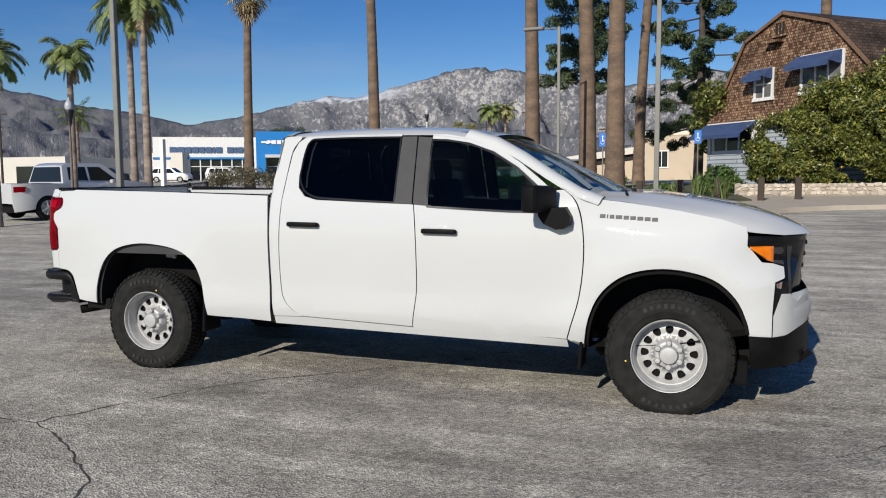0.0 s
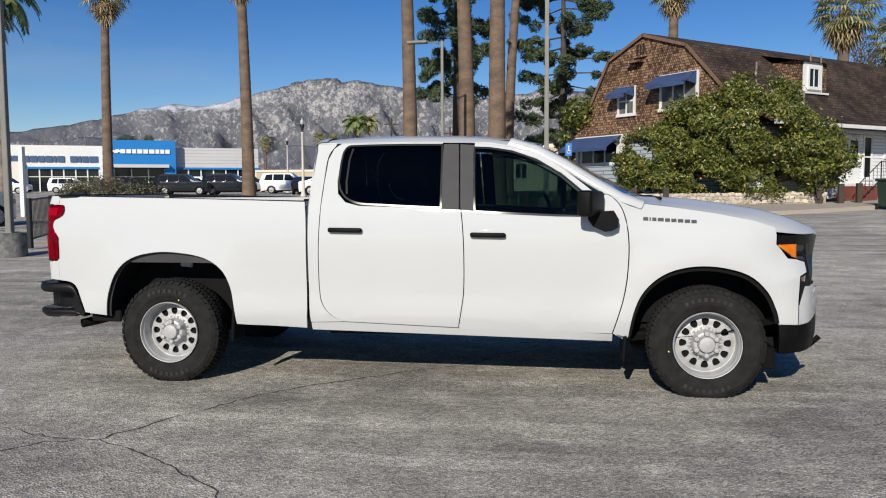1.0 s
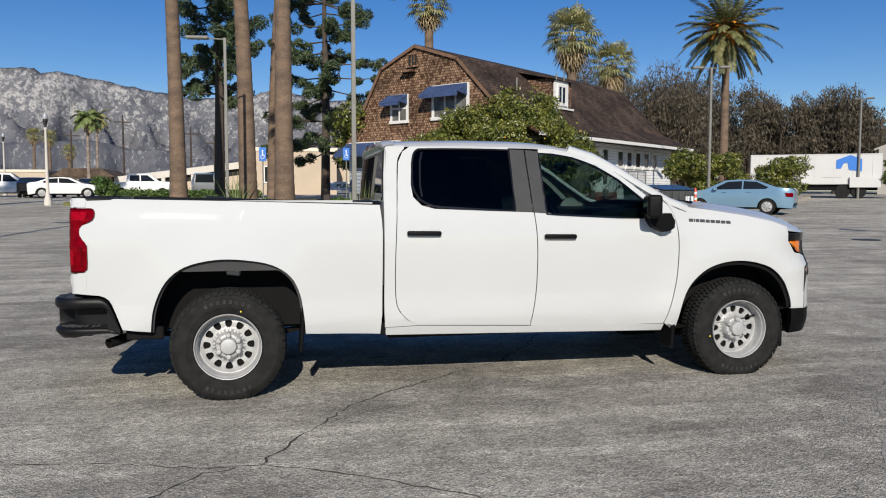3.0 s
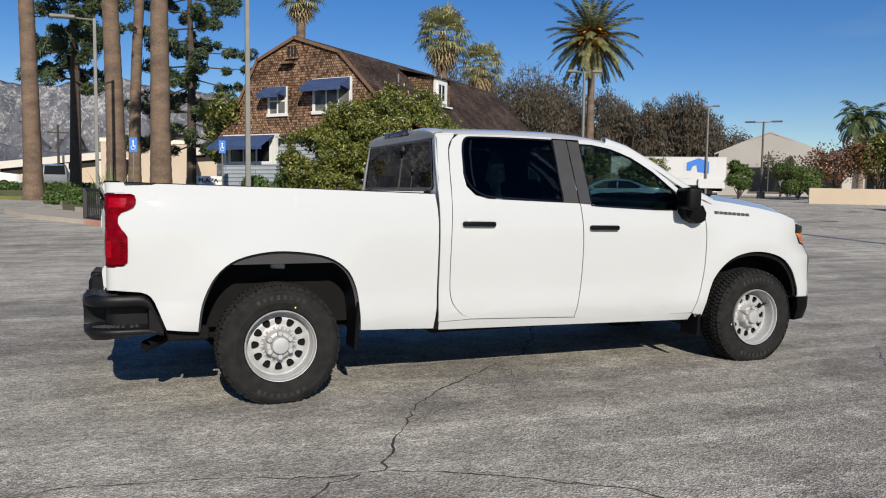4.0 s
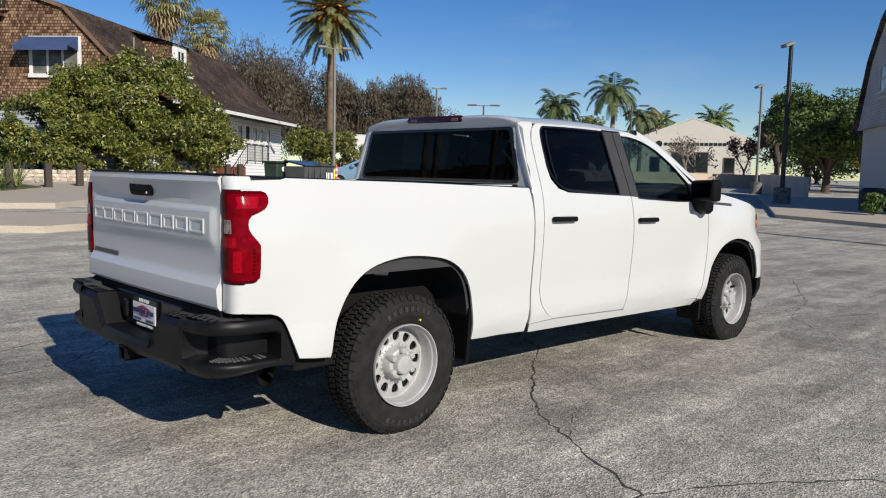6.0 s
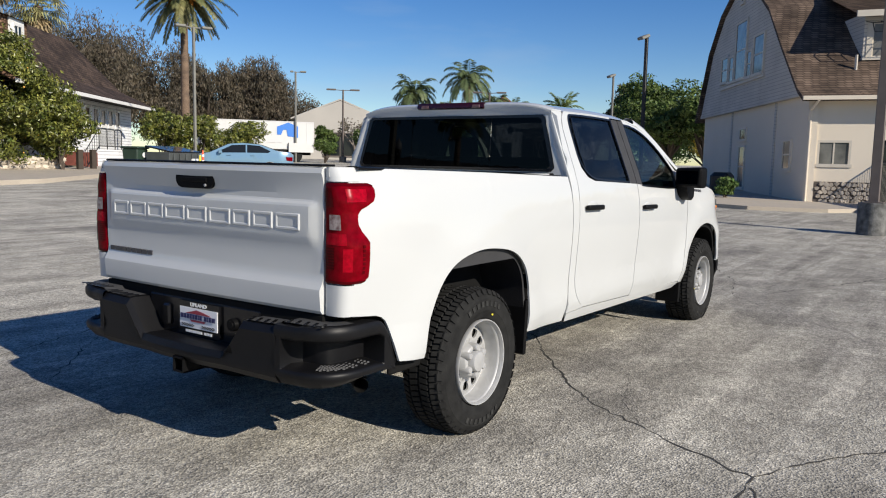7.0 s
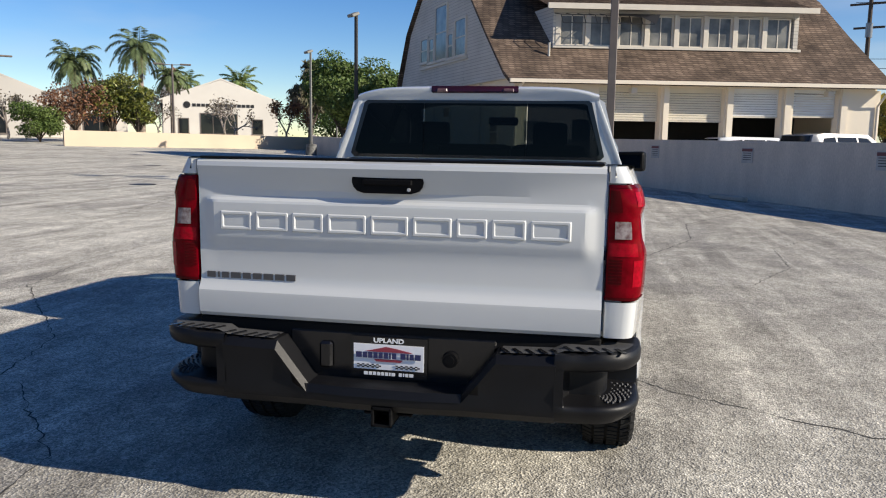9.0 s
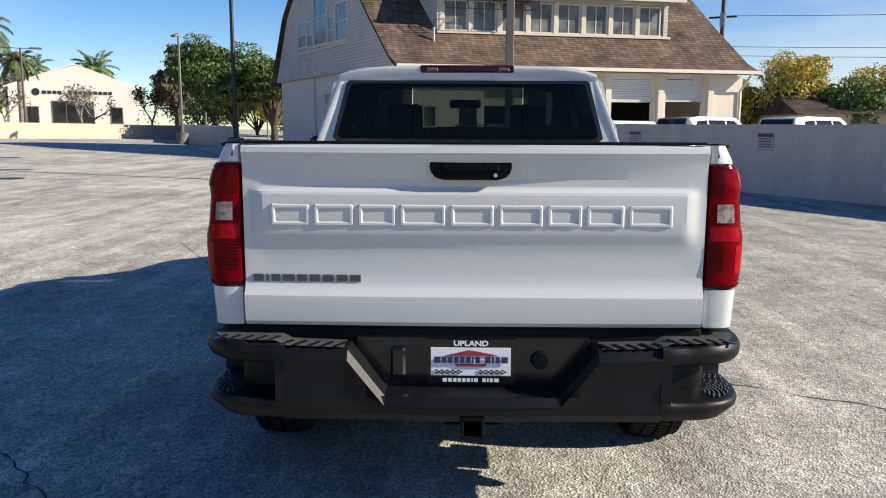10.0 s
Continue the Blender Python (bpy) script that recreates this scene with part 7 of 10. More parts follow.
    for k, (x, y, h) in enumerate(((1.75, 22.3, 1.0), (2.5, 23.2, 0.9), (0.95, 22.6, 0.75), (-0.6, 22.4, 0.6), (-3.30, 24.17, 1.5))):
        strap_plant(x, y, h, "arching strap-leaved plant in the garden bed", 240 + k)
    # far tree masses
    for k, (x, y, h, w) in enumerate(((24, 76, 14, 11), (31, 71, 15.0, 11), (38, 68, 14.2, 12), (44, 64.5, 11.2, 10), (50, 59, 10.4, 8.5), (47, 61.5, 10.0, 8), (19, 82, 12, 10), (41, 72, 13, 12), (57, 66, 8, 9))):
        broadleaf("large_tree", x, y, h, w, "grey_leaf", "large grey-brown drooping tree in the distance", 26000, 0.125, 140 + k, 0.4, 0.08, 30, flat=1.35, group="far trees", hollow=0.2, spread=0.66, hang=True)
    for k, (x, y, h, w) in enumerate(((52.2, 16.6, 7.6, 6.5), (55, 19.0, 8.0, 6.0), (63.8, 25.0, 9.0, 3.4), (50.2, 13.2, 6.5, 4.5))):
        broadleaf("large_tree", x, y, h, w, "dark_leaf" if k != 2 else "olive_leaf", "large dark green spreading tree", 12000, 0.17, 160 + k, 0.3, 0.22, 13, group="far trees", hang=k == 2)
    for k, (x, y, h, w, lf) in enumerate(((46.8, 37.2, 5.2, 5.6, "russet_leaf"), (49.6, 36.0, 5.6, 4.8, "citrus_leaf"), (50.6, 34.4, 4.6, 3.0, "citrus_leaf"), (47.4, -22.4, 7.0, 5.0, "yellow_leaf"), (44.6, -25.0, 4.6, 4.2, "shrub_leaf"),
                                          (46.2, -28.0, 6.2, 5.5, "yellow_leaf"), (50.6, -20.0, 5.2, 3.0, "yellow_leaf"), (88, 52, 7.0, 9, "grey_leaf"), (58, 62, 7.5, 8, "grey_leaf"), (-85.2, 141.6, 13.4, 4.4, "conifer_leaf"), (-81.6, 143.0, 12.8, 4.2, "conifer_leaf"), (56.0, 13.0, 4.0, 7.0, "yellow_leaf"))):
        broadleaf("street_tree", x, y, h, w, lf, {"russet_leaf": "small tree with russet autumn leaves", "yellow_leaf": "tree with yellow autumn leaves"}.get(lf, "leafy green tree in the distance"), 2300 if lf == "russet_leaf" else 7000, 0.14, 180 + k, 0.14, 0.2, 13)
    bare_tree(48.6, 44.5, 4.6, 4.0, "small bare tree with pale twigs", 201, "grey_leaf", 500)
    bare_tree(61.7, 32.6, 5.0, 5.0, "bare pale tree before a white building", 202, "grey_leaf", 300)
    bare_tree(54.7, 23.7, 4.6, 4.4, "bare tree with a few russet leaves", 203, "russet_leaf", 1200)
    bare_tree(58.6, 30.0, 4.8, 4.4, "bare tree with thin pale twigs before a white hall", 205, "grey_leaf", 250)
    for k, (x, y, h, w) in enumerate(((72, 6, 6.5, 9), (78, 14, 7.5, 10), (80, 22, 6.5, 9), (74, -2, 6.0, 8), (86, 30, 6.5, 10), (70, 16, 4.5, 7))):
        broadleaf("far_tree", x, y, h, w, "dark_leaf" if k % 2 else "shrub_leaf", "green tree in the distance beyond the lot", 6000, 0.2, 220 + k, 0.2, 0.05, 13, group="far trees")
    bare_tree(63.0, 40.0, 4.4, 4.0, "bare pale tree by a beige wall", 204, "grey_leaf", 400)


plant_all()


# ---- buildings and walls ----
def coursed(name, colour, other, mortar, width, height, rough=0.9, offset=0.5, gap=0.012, bump=0.6, vary=0.5, along=(1.406, -0.136)):
    """Shingles or boards seen from afar: coursed tones with a shadow line between courses, laid on x+y and z."""
    m = bpy.data.materials.new(name)
    m.use_nodes = True
    n, l = m.node_tree.nodes, m.node_tree.links
    b = n["Principled BSDF"]
    b.inputs["Roughness"].default_value = rough
    b.inputs["Specular IOR Level"].default_value = 0.25
    tc, sp, ad, cb, br = n.new("ShaderNodeTexCoord"), n.new("ShaderNodeSeparateXYZ"), n.new("ShaderNodeMath"), n.new("ShaderNodeCombineXYZ"), n.new("ShaderNodeTexBrick")
    l.new(tc.outputs["Object"], sp.inputs[0])
    ad.operation = "MULTIPLY_ADD"
    ad.inputs[1].default_value = along[0]
    ad2 = n.new("ShaderNodeMath")
    ad2.operation = "MULTIPLY"
    ad2.inputs[1].default_value = along[1]
    l.new(sp.outputs[0], ad.inputs[0])
    l.new(sp.outputs[1], ad2.inputs[0])
    l.new(ad2.outputs[0], ad.inputs[2])
    l.new(ad.outputs[0], cb.inputs[0])
    l.new(sp.outputs[2], cb.inputs[1])
    l.new(cb.outputs[0], br.inputs["Vector"])
    br.inputs["Color1"].default_value, br.inputs["Color2"].default_value, br.inputs["Mortar"].default_value = (*colour, 1), (*other, 1), (*mortar, 1)
    br.inputs["Scale"].default_value = 1
    br.inputs["Brick Width"].default_value, br.inputs["Row Height"].default_value, br.inputs["Mortar Size"].default_value = width, height, gap
    br.offset = offset
    br.inputs["Bias"].default_value = 0.0
    nz, mx, mr = n.new("ShaderNodeTexNoise"), n.new("ShaderNodeMixRGB"), n.new("ShaderNodeMapRange")
    nz.inputs["Scale"].default_value, nz.inputs["Detail"].default_value = 0.9, 8
    l.new(tc.outputs["Object"], nz.inputs["Vector"])
    mr.inputs["From Min"].default_value, mr.inputs["From Max"].default_value = 0.3, 0.7
    mr.inputs["To Min"].default_value, mr.inputs["To Max"].default_value = 1 - vary, 1 + vary * 0.6
    l.new(nz.outputs["Fac"], mr.inputs["Value"])
    mx.blend_type = "MULTIPLY"
    mx.inputs[0].default_value = 1
    l.new(br.outputs["Color"], mx.inputs[1])
    l.new(mr.outputs[0], mx.inputs[2])
    l.new(mx.outputs[0], b.inputs["Base Color"])
    bp = n.new("ShaderNodeBump")
    bp.invert = True
    bp.inputs["Strength"].default_value, bp.inputs["Distance"].default_value = bump, 0.03
    l.new(br.outputs["Fac"], bp.inputs["Height"])
    l.new(bp.outputs[0], b.inputs["Normal"])
    return m


M["wall_shingle"] = coursed("brown_wall_shingles", (0.085, 0.041, 0.023), (0.37, 0.235, 0.15), (0.028, 0.015, 0.010), 0.125, 0.130, gap=0.012)
M["brown_board"] = mat("weathered_brown_board", (0.20, 0.115, 0.072), 0.85, vary=0.6, scale=3, second=(0.11, 0.062, 0.04), bump=0.2, bump_scale=40)
M["roof_shingle"] = coursed("dark_roof_shingles", (0.046, 0.031, 0.023), (0.092, 0.062, 0.046), (0.018, 0.013, 0.011), 0.26, 0.15, vary=0.6)
M["tan_roof"] = coursed("tan_roof_shingles", (0.098, 0.068, 0.049), (0.190, 0.136, 0.098), (0.055, 0.039, 0.030), 0.19, 0.095, vary=0.5, along=(1.088, -0.4795))
M["white_siding"] = coursed("white_lap_siding", (0.84, 0.85, 0.85), (0.80, 0.81, 0.82), (0.42, 0.43, 0.45), 4.0, 0.16, gap=0.014, vary=0.10)
M["blue_siding"] = coursed("pale_blue_lap_siding", (0.40, 0.44, 0.48), (0.36, 0.40, 0.45), (0.16, 0.18, 0.2), 4.0, 0.2, gap=0.025, vary=0.15)
M["cream_siding"] = coursed("cream_lap_siding", (0.58, 0.54, 0.475), (0.55, 0.515, 0.455), (0.34, 0.32, 0.285), 6.0, 0.14, gap=0.010, vary=0.12, along=(1.088, -0.4795))
M["stucco"] = mat("cream_stucco", (0.74, 0.655, 0.53), 0.9, vary=0.3, scale=0.8, second=(0.66, 0.58, 0.46), bump=0.25, bump_scale=60)
M["grey_stucco"] = mat("grey_stucco_wall", (0.64, 0.54, 0.44), 0.9, vary=0.75, scale=1.9, second=(0.50, 0.425, 0.35), bump=0.3, bump_scale=50, stretch=(1, 1, 0.3), fine=0.1)
M["cream_wall"] = mat("cream_block_wall", (0.52, 0.425, 0.315), 0.9, vary=0.5, scale=0.6, second=(0.44, 0.36, 0.27), bump=0.2, bump_scale=30)
M["white_wall"] = mat("white_stucco", (0.60, 0.565, 0.505), 0.85, vary=0.4, scale=0.4, second=(0.50, 0.47, 0.42), bump=0.15, bump_scale=30)
M["cream_trim"] = mat("weathered_cream_trim", (0.60, 0.545, 0.455), 0.6, vary=0.4, scale=2, second=(0.48, 0.43, 0.36))
M["faded_plate"] = mat("faded_white_plate", (0.50, 0.47, 0.44), 0.6, vary=0.4, scale=4)
M["faded_red"] = mat("faded_red_print", (0.20, 0.06, 0.06), 0.6, vary=0.4, scale=6)
# white stucco darkened: the part shade on the storage hall is in the colour
M["part_shaded_wall"] = mat("part_shaded_white_stucco", (0.43, 0.405, 0.365), 0.88, vary=0.5, scale=0.4, second=(0.35, 0.33, 0.30), bump=0.15, bump_scale=30)
M["trailer_white"] = mat("dusty_white_panels", (0.56, 0.56, 0.55), 0.5, vary=0.4, scale=0.5, second=(0.47, 0.47, 0.46))
M["white_trim"] = mat("white_painted_trim", (0.76, 0.75, 0.72), 0.5, vary=0.15, scale=3)
M["grey_panel"] = mat("pale_grey_panels", (0.55, 0.55, 0.55), 0.5, vary=0.15, scale=0.3)
M["dealer_blue"] = mat("bright_blue_panels", (0.012, 0.19, 0.52), 0.4, vary=0.15, scale=0.3)
M["window_dark"] = mat("dark_window_glass", (0.014, 0.017, 0.020), 0.06, vary=0.4, scale=0.7, spec=0.35)
M["window_pale"] = mat("curtained_window_glass", (0.21, 0.205, 0.185), 0.10, vary=0.9, scale=1.4, second=(0.05, 0.05, 0.05), spec=0.35)
M["awning"] = mat("blue_canvas", (0.095, 0.155, 0.34), 0.85, vary=0.25, scale=2, bump=0.1, bump_scale=60)
M["iron"] = mat("black_iron", (0.014, 0.014, 0.015), 0.5, vary=0.3, scale=5)
M["pole_grey"] = mat("grey_pole_paint", (0.20, 0.20, 0.18), 0.6, vary=0.5, scale=3, second=(0.13, 0.12, 0.10), bump=0.1, bump_scale=30)
M["pole_brown"] = mat("brown_pole_paint", (0.14, 0.115, 0.10), 0.6, vary=0.4, scale=3)
M["grey_block"] = mat("worn_concrete_base", (0.060, 0.060, 0.056), 0.9, vary=0.9, scale=7, second=(0.21, 0.21, 0.20), bump=0.4, bump_scale=30)
M["stone"] = mat("pale_field_stone", (0.46, 0.40, 0.33), 0.9, vary=0.5, scale=6, random_ob=0.35, bump=0.4, bump_scale=30)
M["pale_stone"] = mat("whitish_facing_stone", (0.52, 0.455, 0.375), 0.9, vary=0.6, scale=6, second=(0.36, 0.31, 0.25), random_ob=0.3, bump=0.4, bump_scale=30)
M["dark_mortar"] = mat("dark_stone_mortar", (0.12, 0.10, 0.085), 0.95, vary=0.5, scale=5)
M["mortar"] = mat("stone_mortar", (0.40, 0.35, 0.28), 0.95, vary=0.5, scale=5)
M["door_slat"] = mat("cream_roller_door", (0.66, 0.60, 0.48), 0.6, vary=0.15, scale=2)
M["white_slat"] = mat("white_roller_door", (0.74, 0.74, 0.72), 0.6, vary=0.15, scale=2)
# near-black stands in for the shade in rooms, vents and under the eave
M["shade_black"] = mat("painted_shade_black", (0.02, 0.018, 0.016), 0.9, vary=0.4, scale=2)
M["slate_blue"] = mat("slate_blue_letters", (0.05, 0.10, 0.20), 0.5)
M["sign_blue"] = mat("blue_sign", (0.02, 0.16, 0.55), 0.5)
M["red_brick"] = mat("red_painted_steps", (0.19, 0.055, 0.04), 0.85, vary=0.5, scale=5)
M["wood_pole"] = mat("dark_wood_pole", (0.06, 0.045, 0.035), 0.9, vary=0.5, scale=3)


def frame_of(x, y, z, ax, ay):
    """A building's own frame: x runs along ax, y along ay (both level), z up."""
    ax, ay = Vector((*ax, 0)).normalized(), Vector((*ay, 0)).normalized()
    return Matrix(((ax.x, ay.x, 0, x), (ax.y, ay.y, 0, y), (0, 0, 1, z), (0, 0, 0, 1)))


def under(parent, m):
    """Gives a thing at the origin the frame m by moving the meshes of its parts."""
    for ob in parent.children_recursive:
        if ob.type == "MESH":
            ob.data.transform(m)


def bpart(name, parent, material, *boxes, label="", bevel=0.0):
    bm = bmesh.new()
    for lo, hi in boxes:
        box(bm, lo, hi, bevel)
    return part(name, bm, material, parent, label)


def bparts(name, parent, material, *boxes, label=""):
    """The same, each box a part of its own."""
    for b in boxes:
        bpart(name, parent, material, b, label=label)


def window(parent, x0, x1, z0, z1, y, panes=(1, 1), frame=0.07, pane="window_dark", out=-1, trim="white_trim", axis="x"):
    """A window with casing, sill, bars and single panes; y is the wall's face, out the way to the open air."""
    bm = bmesh.new()

    def bx(a0, a1, c0, c1, d0, d1):
        if axis == "x":
            box(bm, (a0, y + min(d0, d1), c0), (a1, y + max(d0, d1), c1))
        else:
            box(bm, (y + min(d0, d1), a0, c0), (y + max(d0, d1), a1, c1))
    e = out
    bx(x0, x0 + frame, z0, z1, e * 0.05, -e * 0.05)
    bx(x1 - frame, x1, z0, z1, e * 0.05, -e * 0.05)
    bx(x0 + frame, x1 - frame, z1 - frame, z1, e * 0.05, -e * 0.05)
    bx(x0 - 0.04, x1 + 0.04, z0 - 0.06, z0 + frame * 0.7, e * 0.09, -e * 0.05)
    cols, rows = panes
    for k in range(1, cols):
        c = x0 + frame + (x1 - x0 - 2 * frame) * k / cols
        bx(c - frame * 0.32, c + frame * 0.32, z0 + frame * 0.7, z1 - frame, e * 0.03, -e * 0.04)
    for k in range(1, rows):
        c = z0 + (z1 - z0) * k / rows
        bx(x0 + frame, x1 - frame, c - frame * 0.3, c + frame * 0.3, e * 0.028, -e * 0.035)
    w = part("window_frame", bm, M[trim], parent)
    for i in range(cols):
        for j in range(rows):
            bm = bmesh.new()
            a0 = x0 + frame + (x1 - x0 - 2 * frame) * i / cols
            a1 = x0 + frame + (x1 - x0 - 2 * frame) * (i + 1) / cols
            c0, c1 = z0 + (z1 - z0) * j / rows, z0 + (z1 - z0) * (j + 1) / rows
            bx(a0 + 0.004, a1 - 0.004, max(c0, z0 + frame * 0.5), min(c1, z1 - frame * 0.6), e * 0.012, -e * 0.03)
            part("pane", bm, M[pane], w)
    return w


def roof_sheet(parent, profile, y0, y1, thick, material, name="roof", label=""):
    """A folded roof skin along y from an outline in x and z."""
    bm = bmesh.new()
    n = len(profile)
    rows = []
    for y in (y0, y1):
        rows.append([bm.verts.new((x, y, z)) for x, z in profile])
        rows.append([bm.verts.new((x, y, z - thick)) for x, z in profile])
    for i in range(n - 1):
        bm.faces.new((rows[0][i], rows[0][i + 1], rows[2][i + 1], rows[2][i]))
        bm.faces.new((rows[1][i], rows[1][i + 1], rows[3][i + 1], rows[3][i]))
        for a, b in ((0, 1), (2, 3)):
            bm.faces.new((rows[a][i], rows[a][i + 1], rows[b][i + 1], rows[b][i]))
    for i in (0, n - 1):
        bm.faces.new((rows[0][i], rows[2][i], rows[3][i], rows[1][i]))
    return part(name, bm, M[material], parent, label, sharp=20)


def shingled_house():
    t = thing("shingled_house", "two-storey house with brown shingles, gambrel roof and blue awnings", "house")
    prof = [(-6.25, 3.95), (-5.55, 4.75), (-3.45, 8.1), (-1.0, 9.08), (1.78, 8.18), (4.72, 5.2), (6.7, 4.3)]
    g = 0.55
    # gable wall of shingles above the skirt
    bm = bmesh.new()
    prism(bm, [(-5.55, 4.55), (-3.4, 7.98), (-1.0, 8.95), (1.72, 8.05), (4.6, 5.05), (5.5, 4.62), (5.5, 4.3), (-5.6, 4.3)], 0.2)
    part("gable_wall", bm, M["wall_shingle"], t, "brown wood shingles of uneven tone")
    bm = bmesh.new()
    prism(bm, [(-5.75, 4.12), (5.6, 4.12), (5.55, 4.75), (-5.6, 4.75)], 0.1)
    for v in bm.verts:
        if v.co.z < 4.3:
            v.co.y -= 0.45
        else:
            v.co.y -= 0.015
    part("shingle_skirt", bm, M["wall_shingle"], t, "flared skirt of shingles")
    bpart("lower_wall", t, M["blue_siding"], ((-5.3, 0.12, g), (5.4, 0.3, 4.3)), label="pale blue lap siding")
    bpart("side_wall", t, M["white_siding"], ((5.2, 0.3, g), (5.4, 17.5, 4.75)), label="white lap siding")
    bpart("far_wall", t, M["white_siding"], ((-5.3, 17.3, g), (5.2, 17.5, 4.75)))
    bpart("hidden_side_wall", t, M["white_siding"], ((-5.3, 0.3, g), (-5.1, 17.3, 4.75)))
    roof_sheet(t, prof, -0.10, 17.9, 0.14, "roof_shingle", "roof", "dark brown shingle roof")
    # bargeboards
    bm = bmesh.new()
    for (x0, z0), (x1, z1) in zip(prof, prof[1:]):
        d = math.hypot(x1 - x0, z1 - z0)
        vs = box(bm, (0, -0.02, -0.17), (d + 0.03, 0.02, -0.02))
        bmesh.ops.transform(bm, matrix=Matrix.Translation((x0, -0.125, z0)) @ Matrix.Rotation(-math.atan2(z1 - z0, x1 - x0), 4, "Y"), verts=vs)
    part("bargeboard", bm, M["brown_board"], t, "weathered brown bargeboard")
    bpart("eave_fascia", t, M["white_trim"], ((6.62, -0.3, 4.12), (6.72, 17.9, 4.28)), label="white eave board")
    # underside coloured near-black, the eave's shade painted in
    bpart("eave_soffit", t, M["shade_black"], ((5.4, 0.1, 4.2), (6.6, 17.7, 4.24)))
    # vent in the peak and a ledge below it
    window(t, -1.55, -0.82, 7.98, 8.62, -0.02, (3, 1), 0.07, "shade_black", trim="wall_shingle")
    bpart("ledge", t, M["wall_shingle"], ((-1.75, -0.4, 7.66), (-0.95, 0.0, 7.8)))
    # upper windows with awnings
    window(t, -2.75, -1.5, 5.18, 6.62, -0.02, (2, 2), 0.13, "window_pale")
    window(t, 0.1, 2.45, 5.2, 6.88, -0.02, (3, 1), 0.15, "window_pale")

    def awning(x0, x1, z1, z0, reach):
        bm = bmesh.new()
        vs = [bm.verts.new(p) for p in ((x0, -0.06, z1), (x1, -0.06, z1), (x1, -reach, z0 + 0.08), (x0, -reach, z0 + 0.08), (x0, -reach, z0 - 0.12), (x1, -reach, z0 - 0.12), (x0, -0.06, z0 - 0.05), (x1, -0.06, z0 - 0.05))]
        for f in ((0, 1, 2, 3), (3, 2, 5, 4), (0, 3, 6), (1, 7, 2)):
            bm.faces.new([vs[i] for i in f])
        r = bmesh.ops.solidify(bm, geom=bm.faces[:], thickness=0.02)
        part("awning", bm, M["awning"], t, "faded blue canvas awning")
    awning(-2.9, -1.55, 6.62, 6.12, 0.75)
    awning(-0.1, 2.35, 6.86, 6.30, 0.85)
    # bay with low awning
    bpart("bay_wall", t, M["blue_siding"], ((-5.2, -0.7, g), (-1.7, 0.12, 2.7)), label="pale blue bay below the windows")
    bpart("bay_post", t, M["white_trim"], ((-5.2, -0.7, 2.7), (-5.0, -0.5, 4.1)), ((-1.9, -0.7, 2.7), (-1.7, -0.5, 4.1)), ((-5.2, -0.72, 4.0), (-1.7, 0.12, 4.2)))
    window(t, -4.9, -2.0, 2.72, 4.0, -0.6, (3, 1), 0.16, "window_dark")
    bm = bmesh.new()
    vs = [bm.verts.new(p) for p in ((-5.3, -0.75, 4.15), (-1.7, -0.75, 4.15), (-1.7, -1.75, 3.55), (-5.3, -1.75, 3.55), (-5.3, -1.75, 3.38), (-1.7, -1.75, 3.38))]
    bm.faces.new(vs[:4])
    bm.faces.new((vs[3], vs[2], vs[5], vs[4]))
    bmesh.ops.solidify(bm, geom=bm.faces[:], thickness=0.02)
    part("awning", bm, M["awning"], t, "long faded blue awning")
    # side: door, windows, porch stairs
    e = 5.4
    window(t, 5.6, 6.5, 1.9, 4.0, e, (1, 1), 0.12, "window_dark", 1, axis="y")
    bpart("porch_door", t, M["white_trim"], ((e, 6.8, 1.7), (e + 0.06, 7.8, 3.95)), label="white porch door")
    bpart("door_pane", t, M["window_dark"], ((e + 0.06, 7.0, 2.7), (e + 0.075, 7.6, 3.7)))
    window(t, 8.1, 8.9, 1.9, 4.0, e, (1, 2), 0.12, "window_dark", 1, axis="y")
    for k in range(5):
        window(t, 9.9 + k * 1.15, 10.75 + k * 1.15, 2.95, 3.95, e, (1, 1), 0.12, "window_dark", 1, axis="y")
    bpart("porch_deck", t, M["white_siding"], ((e, 6.2, g), (e + 2.0, 9.6, 1.7)), label="raised porch")
    for k in range(6):
        bpart("step", t, M["red_brick"], ((e + 0.4, 6.2 - 0.28 * (k + 1), g), (e + 1.9, 6.2 - 0.28 * k, 1.55 - 0.18 * k)))
    bm = bmesh.new()
    for yy in (6.3, 7.4, 8.5, 9.5):
        cyl(bm, (e + 1.95, yy, 1.7), (e + 1.95, yy, 2.65), 0.025, n=6)
    for zz in (2.65, 1.85):
        cyl(bm, (e + 1.95, 6.3, zz), (e + 1.95, 9.5, zz), 0.022, n=6)
    for k in range(24):
        yy = 6.35 + k * 0.135
        cyl(bm, (e + 1.95, yy, 1.85), (e + 1.95, yy, 2.65), 0.009, n=4)
    for dz in (0.95, 0.15):
        cyl(bm, (e + 1.95, 6.3, 1.7 + dz), (e + 1.95, 4.5, 0.62 + dz), 0.022, n=6)
    for k in range(7):
        f = k / 6
        cyl(bm, (e + 1.95, 6.3 - 1.8 * f, 1.85 - 1.08 * f), (e + 1.95, 6.3 - 1.8 * f, 2.65 - 1.08 * f), 0.012, n=4)
    part("porch_railing", bm, M["iron"], t, "black iron railing")
    # dormer
    bpart("dormer", t, M["wall_shingle"], ((1.9, 5.2, 6.0), (3.75, 7.6, 7.55)), label="shingled dormer")
    bpart("dormer_front", t, M["white_trim"], ((3.75, 5.7, 6.05), (3.82, 7.15, 7.5)))
